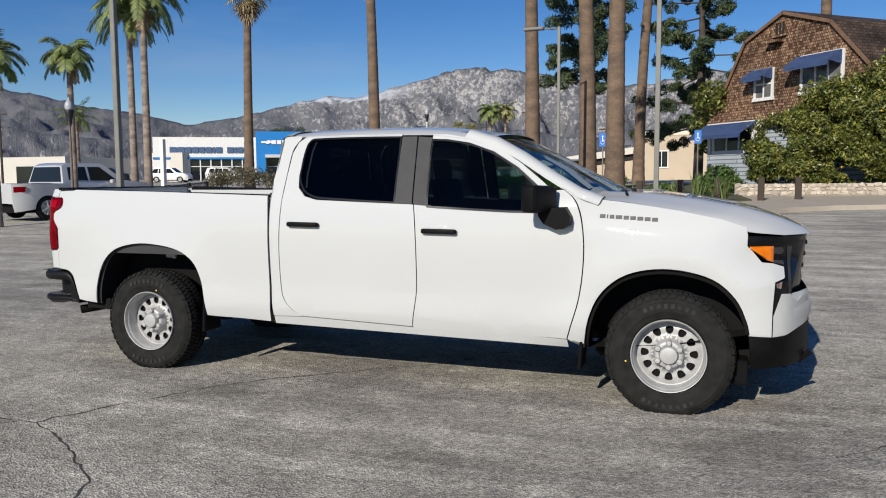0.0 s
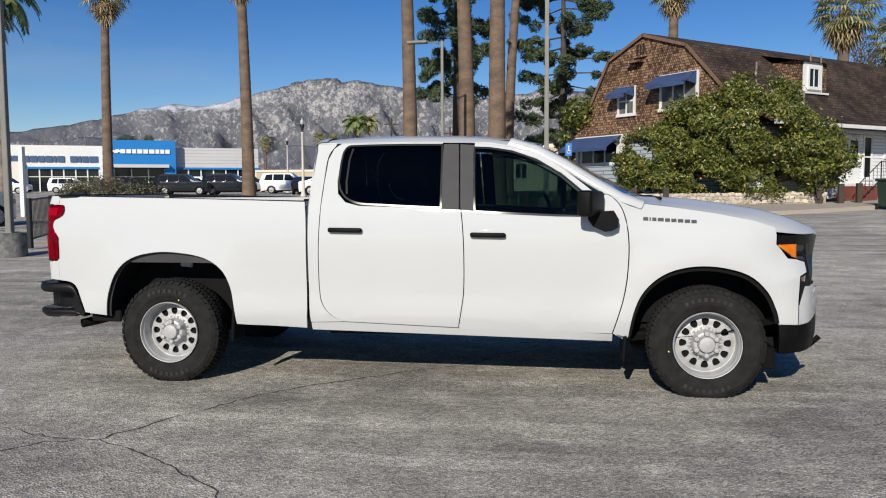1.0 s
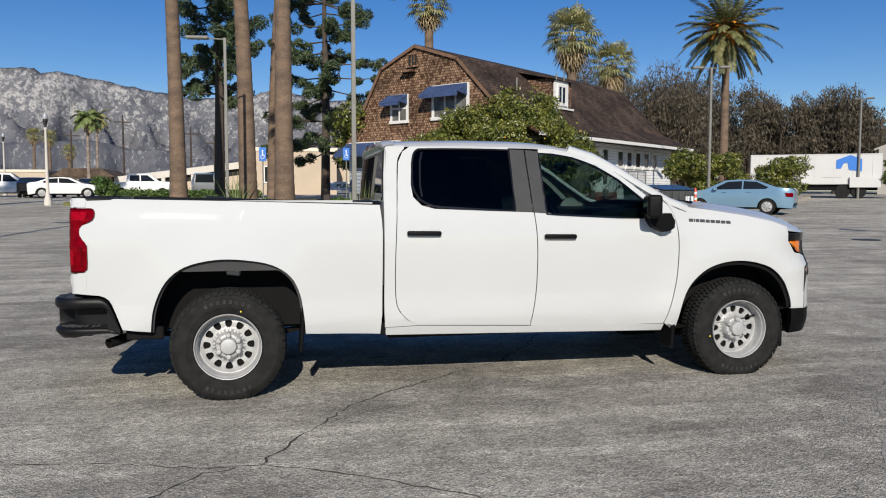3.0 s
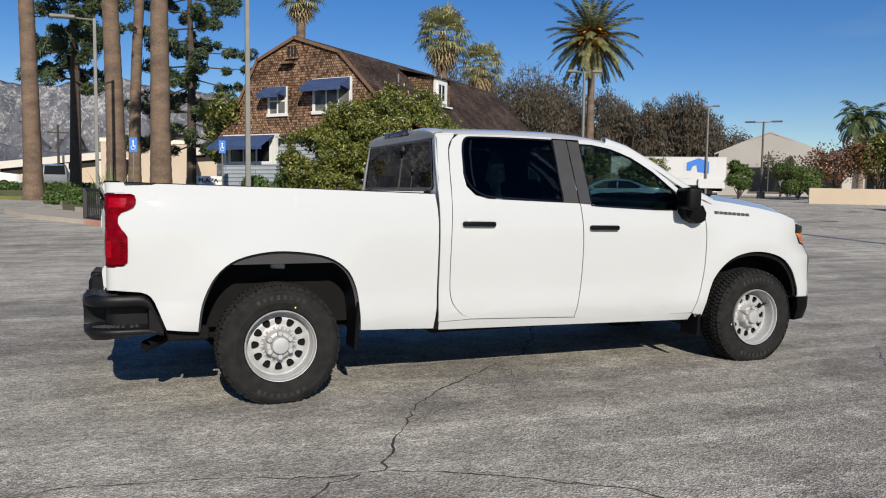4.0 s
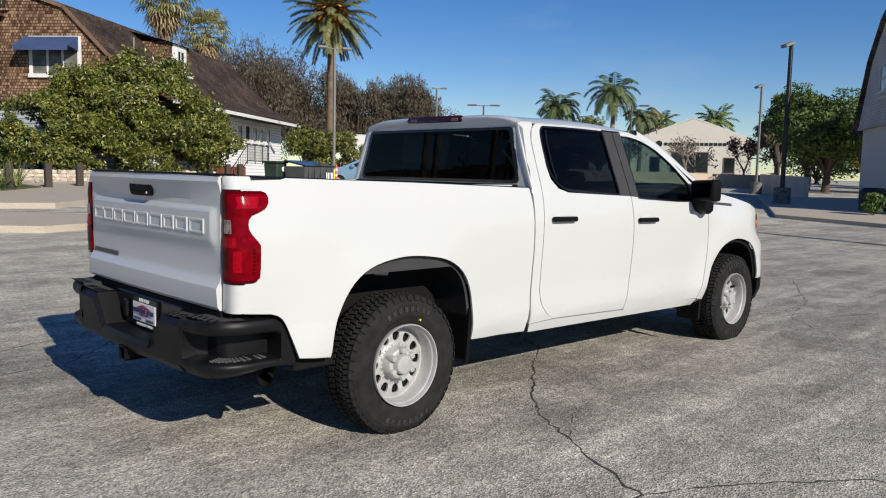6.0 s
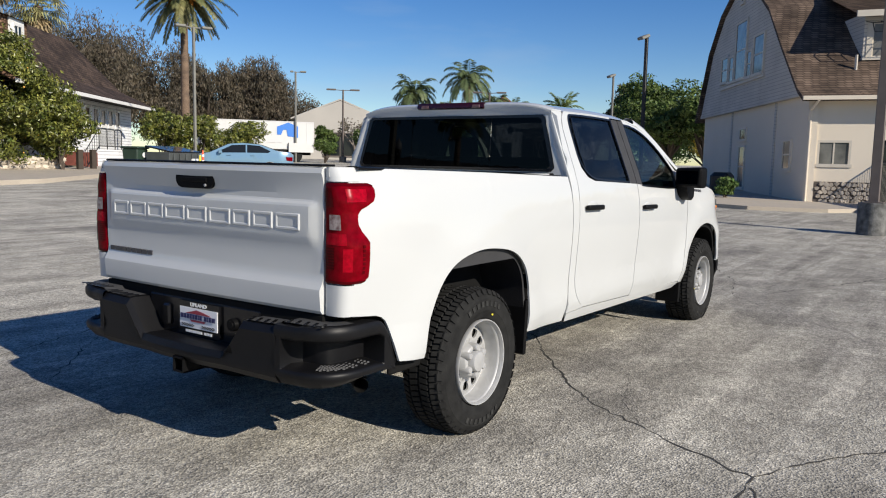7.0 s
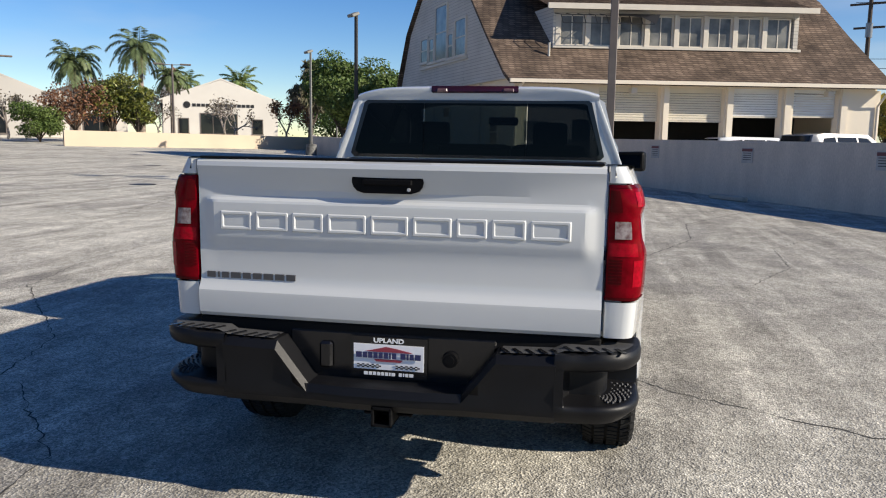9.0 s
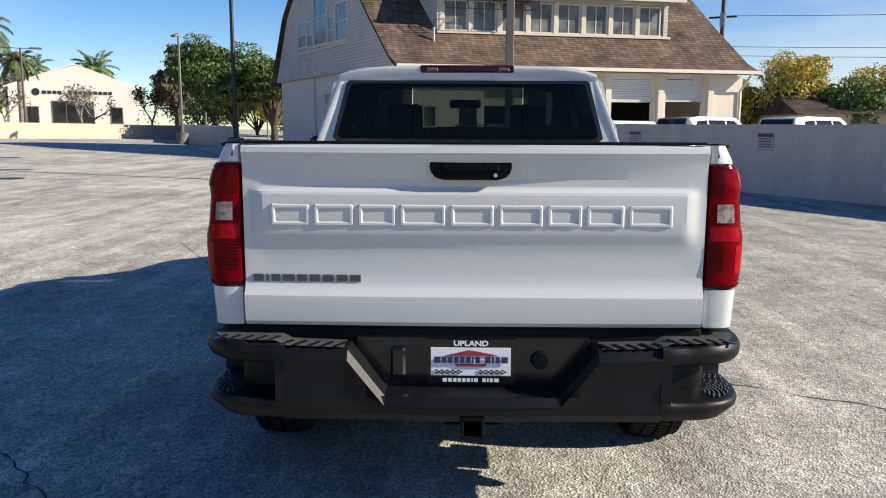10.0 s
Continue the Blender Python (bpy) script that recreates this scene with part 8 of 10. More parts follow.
    window(t, 5.95, 6.9, 6.25, 7.3, 3.84, (2, 1), 0.12, "window_dark", 1, axis="y")
    bpart("dormer_sill", t, M["white_trim"], ((3.75, 5.55, 5.96), (4.1, 7.3, 6.05)))
    bm = bmesh.new()
    vs = [bm.verts.new(p) for p in ((1.2, 4.9, 8.15), (1.2, 7.9, 8.15), (3.95, 7.9, 7.5), (3.95, 4.9, 7.5))]
    bm.faces.new(vs)
    bmesh.ops.solidify(bm, geom=bm.faces[:], thickness=0.1)
    part("dormer_roof", bm, M["roof_shingle"], t)
    for x, y, z in ((3.2, 3.0, 6.9), (4.6, 4.6, 5.5), (2.2, 8.6, 7.9), (2.0, 9.8, 7.9)):
        bm = bmesh.new()
        cyl(bm, (x, y, z - 0.5), (x, y, z + 0.45), 0.045, n=8)
        part("vent_pipe", bm, M["pole_grey"], t, "thin vent pipe")
    under(t, frame_of(5.8, 32.6, 0, (0.636, -0.772), (0.77, 0.636)))


def garage_building():
    t = thing("garage_building", "cream two-storey garage building with a tan gambrel roof and roller doors", "building")
    L, g = 14.9, -0.05

    # local x: along the front, local y: along the gable, away from the lot
    def gable(y_s, name):
        bm = bmesh.new()
        poly = [(0.05, 4.1), (1.1, 5.0), (2.1, 5.95), (4.0, 7.75), (8.0, 10.15), (11.6, 8.75), (13.6, 7.2), (15.6, 4.15)]
        a = [bm.verts.new((y_s, p, z)) for p, z in poly]
        b = [bm.verts.new((y_s + 0.2, p, z)) for p, z in poly]
        k = len(poly)
        bm.faces.new(a), bm.faces.new(b[::-1])
        for i in range(k):
            bm.faces.new((a[i], b[i], b[(i + 1) % k], a[(i + 1) % k]))
        part(name, bm, M["cream_siding"], t, "cream lap-sided gable")
    gable(-0.16, "gable_wall")
    bpart("gable_skirt_board", t, M["cream_siding"], ((-0.20, -0.05, 4.0), (0.03, 15.6, 4.14)), label="cream board under the overhanging gable")
    gable(L - 0.2, "far_gable_wall")
    bpart("gable_ground_wall", t, M["stucco"], ((0.04, 0.0, g), (0.25, 15.5, 4.12)), label="plain cream stucco")
    bpart("far_ground_wall", t, M["stucco"], ((L - 0.25, 0.2, g), (L, 15.5, 4.12)))
    bpart("back_wall", t, M["stucco"], ((0.25, 15.3, g), (L - 0.25, 15.5, 4.12)))
    bparts("wall_strip", t, M["cream_siding"], ((0.0, 3.4, g), (0.04, 3.6, 4.1)), ((0.0, 9.8, g), (0.04, 10.0, 4.1)))
    prof = [(-0.55, 3.92), (0.1, 4.28), (2.1, 6.05), (4.0, 7.85), (8.0, 10.3), (11.7, 8.9), (13.8, 7.3), (16.2, 3.95)]
    bm = bmesh.new()
    rows = []
    for s in (-0.35, L + 0.3):
        rows.append([bm.verts.new((s, p, z)) for p, z in prof])
        rows.append([bm.verts.new((s, p, z - 0.16)) for p, z in prof])
    n = len(prof)
    for i in range(n - 1):
        bm.faces.new((rows[0][i], rows[0][i + 1], rows[2][i + 1], rows[2][i]))
        bm.faces.new((rows[1][i], rows[1][i + 1], rows[3][i + 1], rows[3][i]))
        for a, b in ((0, 1), (2, 3)):
            bm.faces.new((rows[a][i], rows[a][i + 1], rows[b][i + 1], rows[b][i]))
    for i in (0, n - 1):
        bm.faces.new((rows[0][i], rows[2][i], rows[3][i], rows[1][i]))
    part("roof", bm, M["tan_roof"], t, "tan shingle roof", sharp=15)
    bpart("eave_board", t, M["stucco"], ((-0.35, -0.62, 3.80), (L + 0.3, -0.52, 3.94)), label="cream eave board")
    bpart("eave_soffit", t, M["stucco"], ((0.0, -0.5, 3.86), (L, 0.0, 3.9)))
    # gable windows: a tall middle light between lower ones
    gw = t
    for y0, y1, z0, z1 in ((4.75, 6.3, 5.35, 7.1), (6.45, 7.3, 5.35, 6.6), (7.35, 9.2, 5.4, 8.1), (9.3, 10.2, 5.4, 6.7), (10.3, 11.6, 5.5, 6.8)):
        window(gw, y0, y1, z0, z1, -0.19, (1, 2), 0.10, "window_pale", -1, "cream_trim", axis="y")
    window(gw, 8.25, 8.75, 8.9, 9.5, -0.18, (1, 1), 0.1, "shade_black", -1, "cream_trim", axis="y")
    bpart("window_sill_board", t, M["cream_trim"], ((-0.24, 4.6, 5.18), (-0.16, 11.75, 5.32)))
    window(gw, 1.4, 2.4, 1.3, 2.5, 0.03, (1, 2), 0.1, "window_pale", -1, "stucco", axis="y")
    window(gw, 7.4, 8.5, 0.4, 2.4, 0.03, (1, 2), 0.1, "window_pale", -1, "stucco", axis="y")
    window(gw, 7.4, 8.5, 2.6, 3.2, 0.03, (1, 1), 0.1, "window_dark", -1, "stucco", axis="y")
    # ground-floor front with openings
    doors = [(3.45, 5.95), (6.30, 8.55), (8.90, 10.87), (11.35, 13.2)]
    piers = [(0.25, 0.42), (1.52, 2.42), (3.16, 3.45), (5.95, 6.30), (8.55, 8.90), (10.87, 11.35), (13.2, L)]
    for a, b in piers:
        bpart("front_pier", t, M["stucco"], ((a, 0.0, g), (b, 0.3, 3.74)))
    bpart("front_lintel", t, M["stucco"], ((0.25, 0.002, 3.74), (L - 0.25, 0.3, 4.12)))
    bparts("wall_over_window", t, M["stucco"], ((0.42, 0.0, 2.4), (1.52, 0.3, 3.74)), ((2.42, 0.0, 2.42), (3.16, 0.3, 3.74)))
    bpart("wall_below_window", t, M["stucco"], ((0.42, 0.0, g), (1.52, 0.3, 1.5)))
    bparts("pilaster", t, M["stucco"], ((0.04, -0.06, g), (0.36, 0.0, 3.86)), ((6.02, -0.10, g), (6.24, 0.0, 3.86)), ((8.6, -0.10, g), (8.84, 0.0, 3.86)), ((10.95, -0.1, g), (11.2, 0.0, 3.86)), ((13.25, -0.1, g), (13.5, 0.0, 3.86)))
    window(t, 0.42, 1.52, 1.5, 2.4, 0.05, (2, 1), 0.08, "window_pale", -1, "cream_trim")
    bpart("side_door", t, M["iron"], ((2.44, 0.12, g), (3.14, 0.18, 2.4)), label="dark glazed door")
    for i in range(2):
        for j in range(3):
            bpart("door_pane", t, M["window_dark"], ((2.52 + i * 0.30, 0.10, 0.5 + j * 0.6), (2.76 + i * 0.30, 0.12, 1.0 + j * 0.6)))
    # near-black sheets close the room; its darkness is in their colour
    bpart("room_back", t, M["shade_black"], ((0.3, 4.2, g), (L - 0.3, 4.3, 4.0)))
    bpart("room_ceiling", t, M["shade_black"], ((0.3, 0.32, 3.76), (L - 0.3, 4.2, 3.8)))
    for k, (a, b) in enumerate(doors):
        low = (2.45, 2.45, 2.66, 2.7)[k]
        d = bpart("roller_door", t, M["door_slat" if k < 2 else "white_slat"], ((a, 0.20, 3.60), (b, 0.26, 3.74)), label="half-raised roller door")
        z = low
        while z < 3.58:
            bpart("slat", d, M["door_slat" if k < 2 else "white_slat"], ((a, 0.20, z), (b, 0.235, z + 0.088)), bevel=0.012)
            z += 0.098
        bpart("bottom_bar", d, M["cream_trim"], ((a, 0.19, low - 0.06), (b, 0.25, low - 0.005)))
    for x in (4.7, 12.6):
        bm = bmesh.new()
        box(bm, (x - 0.12, -0.32, 3.45), (x + 0.12, -0.1, 3.68), 0.02)
        cyl(bm, (x, -0.1, 3.7), (x, 0.0, 3.85), 0.02, n=6)
        part("flood_lamp", bm, M["cream_trim"], t, "small white flood lamp")
    bm = bmesh.new()
    tube(bm, [(0.18, -0.58, 3.8), (0.12, -0.3, 3.6), (0.10, -0.06, 3.45), (0.10, -0.06, 0.15)], 0.045, 8)
    part("downpipe", bm, M["stucco"], t, "cream downpipe")
    bm = bmesh.new()
    tube(bm, [(L - 0.1, -0.58, 3.8), (L - 0.15, -0.3, 3.4), (L - 0.15, -0.06, 3.1), (L - 0.15, -0.06, 0.1)], 0.045, 8)
    part("downpipe", bm, M["stucco"], t, "cream downpipe")
    # stone facing, single stones
    bpart("stone_backing", t, M["dark_mortar"], ((0.37, -0.05, g), (2.44, 0.0, 0.92)))
    rnd = random.Random(3)
    for row in range(6):
        for col in range(11):
            # uneven many-sided stones round jittered middles
            cx, cz = 0.50 + (col + 0.5 * (row % 2)) * 0.178 + rnd.uniform(-0.03, 0.03), 0.09 + row * 0.148 + rnd.uniform(-0.025, 0.025)
            if cx > 2.36:
                continue
            bm = bmesh.new()
            k = rnd.choice((5, 6, 6, 7))
            ph = rnd.uniform(0, 6.28)
            ring_b, ring_f = [], []
            for i in range(k):
                a = ph + 2 * math.pi * i / k + rnd.uniform(-0.2, 0.2)
                r = rnd.uniform(0.072, 0.105)
                dx, dz = 1.12 * r * math.cos(a), r * math.sin(a)
                ring_b.append(bm.verts.new((min(max(cx + dx, 0.38), 2.43), -0.048, min(max(cz + dz, 0.0), 0.93))))
                ring_f.append(bm.verts.new((min(max(cx + dx * 0.84, 0.39), 2.42), -0.10 + rnd.uniform(-0.012, 0.012), min(max(cz + dz * 0.84, 0.01), 0.92))))
            bm.faces.new(ring_f)
            for i in range(k):
                j = (i + 1) % k
                bm.faces.new((ring_b[i], ring_b[j], ring_f[j], ring_f[i]))
            part("stone", bm, M["pale_stone"], t, smooth=False)
    # long dormer with a row of windows
    D = 1.35
    bpart("dormer", t, M["cream_siding"], ((2.15, D, 5.2), (12.35, 4.5, 5.42)), ((2.15, D, 6.72), (12.35, 4.5, 7.05)), ((2.15, D, 5.42), (2.34, 4.5, 6.72)), ((12.16, D, 5.42), (12.35, 4.5, 6.72)), ((2.34, 1.75, 5.42), (12.16, 4.5, 6.72)), label="long dormer")
    n = 8
    w = (12.16 - 2.34) / n
    for k in range(n):
        window(t, 2.34 + k * w + 0.10, 2.34 + (k + 1) * w - 0.10, 5.46, 6.7, D + 0.10, (2, 1), 0.06, "window_pale", -1, "cream_trim")
        bpart("dormer_post", t, M["cream_trim"], ((2.34 + k * w - 0.09, D - 0.02, 5.42), (2.34 + k * w + 0.09, D + 0.3, 6.72)))
    bpart("dormer_sill", t, M["cream_trim"], ((2.1, D - 0.14, 5.34), (12.4, D, 5.44)))
    bm = bmesh.new()
    vs = [bm.verts.new(p) for p in ((1.7, D - 0.45, 6.98), (12.8, D - 0.45, 6.98), (12.8, 5.0, 8.55), (1.7, 5.0, 8.55))]
    bm.faces.new(vs)
    bmesh.ops.solidify(bm, geom=bm.faces[:], thickness=0.16)
    part("dormer_roof", bm, M["tan_roof"], t)
    bpart("dormer_fascia", t, M["cream_trim"], ((1.7, D - 0.52, 6.84), (12.8, D - 0.45, 7.06)))
    # the torn awning frame
    bm = bmesh.new()
    for k in range(9):
        x = 2.2 + k * 0.46
        tube(bm, [(x, D - 0.02, 6.72), (x, D - 0.55, 6.60), (x, D - 0.75, 6.25)], 0.018, 5)
    for yy, zz in ((D - 0.55, 6.60), (D - 0.75, 6.25)):
        tube(bm, [(2.2, yy, zz), (5.9, yy, zz)], 0.018, 5)
    part("awning_frame", bm, M["iron"], t, "bare awning frame")
    bm = bmesh.new()
    vs = [bm.verts.new(p) for p in ((4.2, D - 0.05, 6.74), (6.0, D - 0.05, 6.74), (6.2, D - 0.6, 6.66), (5.9, D - 0.85, 6.25), (5.4, D - 0.75, 6.5), (4.2, D - 0.5, 6.66))]
    bm.faces.new(vs)
    bmesh.ops.solidify(bm, geom=bm.faces[:], thickness=0.03)
    part("torn_awning", bm, M["iron"], t, "torn dark awning cloth")
    bm = bmesh.new()
    cyl(bm, (1.8, 0.9, 4.8), (1.8, 0.9, 5.5), 0.05, n=8)
    part("vent_pipe", bm, M["cream_trim"], t)
    under(t, frame_of(25.4, 2.4, 0.1, (0.22, -0.9755), (0.868, 0.496)))


def lot_wall():
    bm = bmesh.new()
    a, b = Vector((4.6, -11.2)), Vector((24.9, -1.05))
    d = (b - a).normalized()
    nrm = Vector((-d.y, d.x))
    k = 24
    rows = []
    for i in range(k + 1):
        p = a.lerp(b, i / k)
        z = rise(p.x, p.y)
        rows.append([bm.verts.new((*(p + nrm * s), z + h)) for s, h in ((0.0, -0.3), (0.0, 1.62), (-0.2, 1.62), (-0.2, -0.3))])
    for r, s in zip(rows, rows[1:]):
        for j in range(4):
            bm.faces.new((r[j], r[(j + 1) % 4], s[(j + 1) % 4], s[j]))
    bm.faces.new(rows[0]), bm.faces.new(rows[-1][::-1])
    tagged(part("wall_south", bm, M["grey_stucco"]), "plain grey stucco wall with streaks", "wall", kind="structure")

    def on_wall(s, z, out=0.0):
        p = a + d * s + nrm * out
        return p.x, p.y, rise(p.x, p.y) + z
    yaw = math.degrees(math.atan2(d.y, d.x)) + 180
    for s in (13.8, 9.1, 18.6):
        t = thing("wall_notice", "small white notice with red heading on a wall", "sign", (0, 0, 0), group="wall notices")
        bm = bmesh.new()
        vs = box(bm, (-0.23, -0.01, -0.21), (0.23, 0.01, 0.21))
        m = pose(*on_wall(s, 1.22, 0.015), 0, 0, yaw)
        bmesh.ops.transform(bm, matrix=m, verts=vs)
        part("board", bm, M["faded_plate"], t)
        bm = bmesh.new()
        vs = box(bm, (-0.22, -0.016, 0.11), (0.22, -0.011, 0.19))
        bmesh.ops.transform(bm, matrix=m, verts=vs)
        part("heading", bm, M["faded_red"], t)
        for j in range(4):
            bm = bmesh.new()
            vs = box(bm, (-0.17, -0.016, 0.055 - j * 0.06), (0.17, -0.011, 0.075 - j * 0.06))
            bmesh.ops.transform(bm, matrix=m, verts=vs)
            part("text_bar", bm, M["badge"], t)
    # wheel stop against the wall
    bm = bmesh.new()
    x, y, z = on_wall(13.6, 0.07, 0.7)
    vs = box(bm, (-0.75, -0.09, -0.07), (0.75, 0.09, 0.07), 0.03)
    bmesh.ops.transform(bm, matrix=pose(x, y, z, 0, 0, yaw), verts=vs)
    tagged(part("wheel_stop", bm, M["concrete"]), "pale concrete wheel stop by the wall", "wheel stop")
    # chain-link gate beside the building
    t = thing("mesh_gate", "chain-link gate with metal frame between wall and building", "gate")
    bm = bmesh.new()
    p, q = Vector((24.9, -1.05, 0.15)), Vector((25.9, 0.1, 0.15))
    for e in (p, q):
        cyl(bm, e, e + Vector((0, 0, 1.6)), 0.04, n=8)
    for h in (0.1, 1.55):
        cyl(bm, p + Vector((0, 0, h)), q + Vector((0, 0, h)), 0.025, n=6)
    part("gate_frame", bm, M["pole_grey"], t)
    bm = bmesh.new()
    for i in range(30):
        f = i / 29
        cyl(bm, p.lerp(q, f) + Vector((0, 0, 0.1)), p.lerp(q, f) + Vector((0, 0, 1.55)), 0.006, n=3)
    part("gate_mesh", bm, M["pole_grey"], t)


def low_wall(name, pts, h, material, label, thick=0.2, cap=None):
    """A low wall that follows a bent line over the ground."""
    bm = bmesh.new()
    line = []
    for (x0, y0), (x1, y1) in zip(pts, pts[1:]):
        n = max(1, int(math.hypot(x1 - x0, y1 - y0) / 2))
        line += [(x0 + (x1 - x0) * i / n, y0 + (y1 - y0) * i / n) for i in range(n)]
    line.append(pts[-1])
    rows = []
    for i, (x, y) in enumerate(line):
        ax, ay = line[max(0, i - 1)]
        bx, by = line[min(len(line) - 1, i + 1)]
        d = Vector((bx - ax, by - ay)).normalized()
        nx, ny = -d.y * thick / 2, d.x * thick / 2
        z = rise(x, y)
        rows.append([bm.verts.new(p) for p in ((x - nx, y - ny, z - 0.3), (x - nx, y - ny, z + h), (x + nx, y + ny, z + h), (x + nx, y + ny, z - 0.3))])
    for r, s in zip(rows, rows[1:]):
        for j in range(4):
            bm.faces.new((r[j], r[(j + 1) % 4], s[(j + 1) % 4], s[j]))
    bm.faces.new(rows[0]), bm.faces.new(rows[-1][::-1])
    return tagged(part(name, bm, M[material]), label, "wall", kind="structure")


def stone_wall():
    """A low garden wall of single rough stones on a mortar core."""
    a, b = Vector((3.1, 27.9)), Vector((12.2, 28.5))
    low = low_wall("wall_garden", [tuple(a), tuple(b)], 0.62, "mortar", "low rough stone garden wall", 0.24)
    d = (b - a)
    L = d.length
    d.normalize()
    nrm = Vector((d.y, -d.x))
    rnd = random.Random(8)
    z = 0.16
    yaw = math.degrees(math.atan2(d.y, d.x))
    while z < 0.60:
        s, h = rnd.uniform(0, 0.1), rnd.uniform(0.13, 0.17)
        while s < L - 0.15:
            w = rnd.uniform(0.12, 0.34)
            p = a + d * (s + w / 2) + nrm * 0.12
            bm = bmesh.new()
            vs = box(bm, (-w / 2 + 0.01, -0.05, 0.008), (w / 2 - 0.01, 0.05, h - 0.008), 0.035)
            for v in vs:
                v.co += Vector((rnd.uniform(-0.03, 0.03), rnd.uniform(-0.02, 0.02), rnd.uniform(-0.028, 0.028)))
            bmesh.ops.transform(bm, matrix=pose(p.x, p.y, rise(p.x, p.y) + z + rnd.uniform(-0.02, 0.02), 0, rnd.uniform(-14, 14), yaw), verts=vs)
            part("stone", bm, M["pale_stone"], low, smooth=False)
            s += w
        z += h


def dealership():
    t = thing("car_dealership", "white and blue car showroom across the street", "building")
    # x along the front, y away from the lot
    W, Bl = M["grey_panel"], M["dealer_blue"]
    bpart("showroom_wall", t, M["white_trim"], ((-14.2, 0, 4.0), (-0.6, 12, 7.4)), label="white showroom fascia")
    bparts("blue_band", t, Bl, ((-14.2, -0.25, 3.7), (-0.6, 0, 4.02)), ((9.2, -0.25, 3.7), (20.6, 0, 4.02)))
    bpart("entrance_arch", t, Bl, ((0, -1.6, 0), (1.3, 3, 8.3)), ((7.8, -1.6, 0), (9.2, 3, 8.3)), ((1.3, -1.6, 4.4), (7.8, 3, 8.3)), label="bright blue entrance arch")
    bpart("canopy", t, W, ((1.3, -2.6, 3.9), (8.3, -1.6, 4.4)), label="white entrance canopy")
    bpart("grey_fascia", t, W, ((9.2, 0, 4.0), (20.6, 12, 7.3)), label="pale grey panelled fascia")
    bpart("fascia_joint", t, M["pole_grey"], *[((9.2, -0.02, 4.7 + k * 0.55), (20.6, -0.005, 4.73 + k * 0.55)) for k in range(5)])
    bparts("end_pier", t, M["white_trim"], ((19.4, -0.1, 0), (20.6, 1, 4.0)), ((-14.2, -0.1, 0), (-9.3, 1, 4.0)), ((-0.6, -0.1, 0), (0, 1, 7.4)))
    for x0, x1, n in ((-9.3, -0.6, 6), (9.2, 19.4, 6), (1.3, 7.8, 3)):
        w = (x1 - x0) / n
        bpart("glass_wall", t, M["window_dark"], ((x0, 0.2, 0.2), (x1, 0.3, 3.7 if n > 3 else 3.9)))
        for k in range(n + 1):
            bpart("mullion", t, M["white_trim"], ((x0 + k * w - 0.08, 0.02, 0.1), (x0 + k * w + 0.08, 0.2, 3.7)))
        bpart("transom", t, M["white_trim"], ((x0, 0.04, 2.4), (x1, 0.2, 2.52)))
    bpart("back_volume", t, W, ((-14, 0.4, 0), (20.4, 12, 3.95)))
    block_row("fascia_bar", [0.95, 0.85, 0.8, 0.8, 0.7, 0.8, 0.3, 0.8, -0.4, 0.85, 0.3, 0.7, 1.1], 0.95, M["slate_blue"], lambda x: pose(-6.3 + x, -0.1, 5.25), t, 0.08, "blue raised bar", 0.16, 0.0)
    block_row("arch_bar", [0.62, 0.6, 0.52, 0.66, 0.6, 0.7, 0.5, 0.52, 0.58], 0.66, M["white_ink"], lambda x: pose(5.3 + x, -1.72, 6.5), t, 0.06, "white raised bar", 0.12, 0.0)
    bm = bmesh.new()
    prism(bm, [(0.9, 6.35), (1.6, 6.35), (1.55, 6.2), (2.0, 6.2), (2.1, 6.35), (2.8, 6.35), (2.9, 6.65), (2.2, 6.65), (2.25, 6.8), (1.8, 6.8), (1.7, 6.65), (1.0, 6.65)], 0.1, Matrix.Translation((-0.2, -1.75, 0)))
    part("emblem", bm, M["white_ink"], t, "plain cross-shaped emblem")
    c = Vector((-59.8, 92.0))
    e = Vector((-52.0, 96.4))
    ax = (e - c).normalized()
    under(t, frame_of(c.x, c.y, rise(c.x, c.y), (ax.x, ax.y), (-ax.y, ax.x)) @ Matrix.Diagonal((1, 1, 0.84, 1)))


def gabled_block(name, label, x, y, ax, w, depth, eave, ridge, wall="white_wall", roof=None, openings=()):
    """A plain hall with its gable to the lot; openings are x0, x1, z0, z1 on the gable."""
    t = thing(name, label, "building")
    bm = bmesh.new()
    prism(bm, [(0, -0.3), (w, -0.3), (w, eave), (w / 2, ridge), (0, eave)], depth)
    part("hall_wall", bm, M[wall], t)
    bm = bmesh.new()
    for s in (0, 1):
        q = [(-0.4, eave - 0.2), (w / 2, ridge + 0.05)] if s == 0 else [(w / 2, ridge + 0.05), (w + 0.4, eave - 0.2)]
        prism(bm, [q[0], q[1], (q[1][0], q[1][1] + 0.15), (q[0][0], q[0][1] + 0.15)], depth + 0.2, Matrix.Translation((0, 0.05, 0)))
    part("roof", bm, M[roof or wall], t)
    for x0, x1, z0, z1 in openings:
        window(t, x0, x1, z0, z1, 0.0, (max(1, int((x1 - x0) / 1.2)), 1), 0.1, "window_dark", -1, "pole_brown")
    ax = Vector(ax).normalized()
    under(t, frame_of(x, y, rise(x, y), (ax.x, ax.y), (-ax.y, ax.x)))
    return t


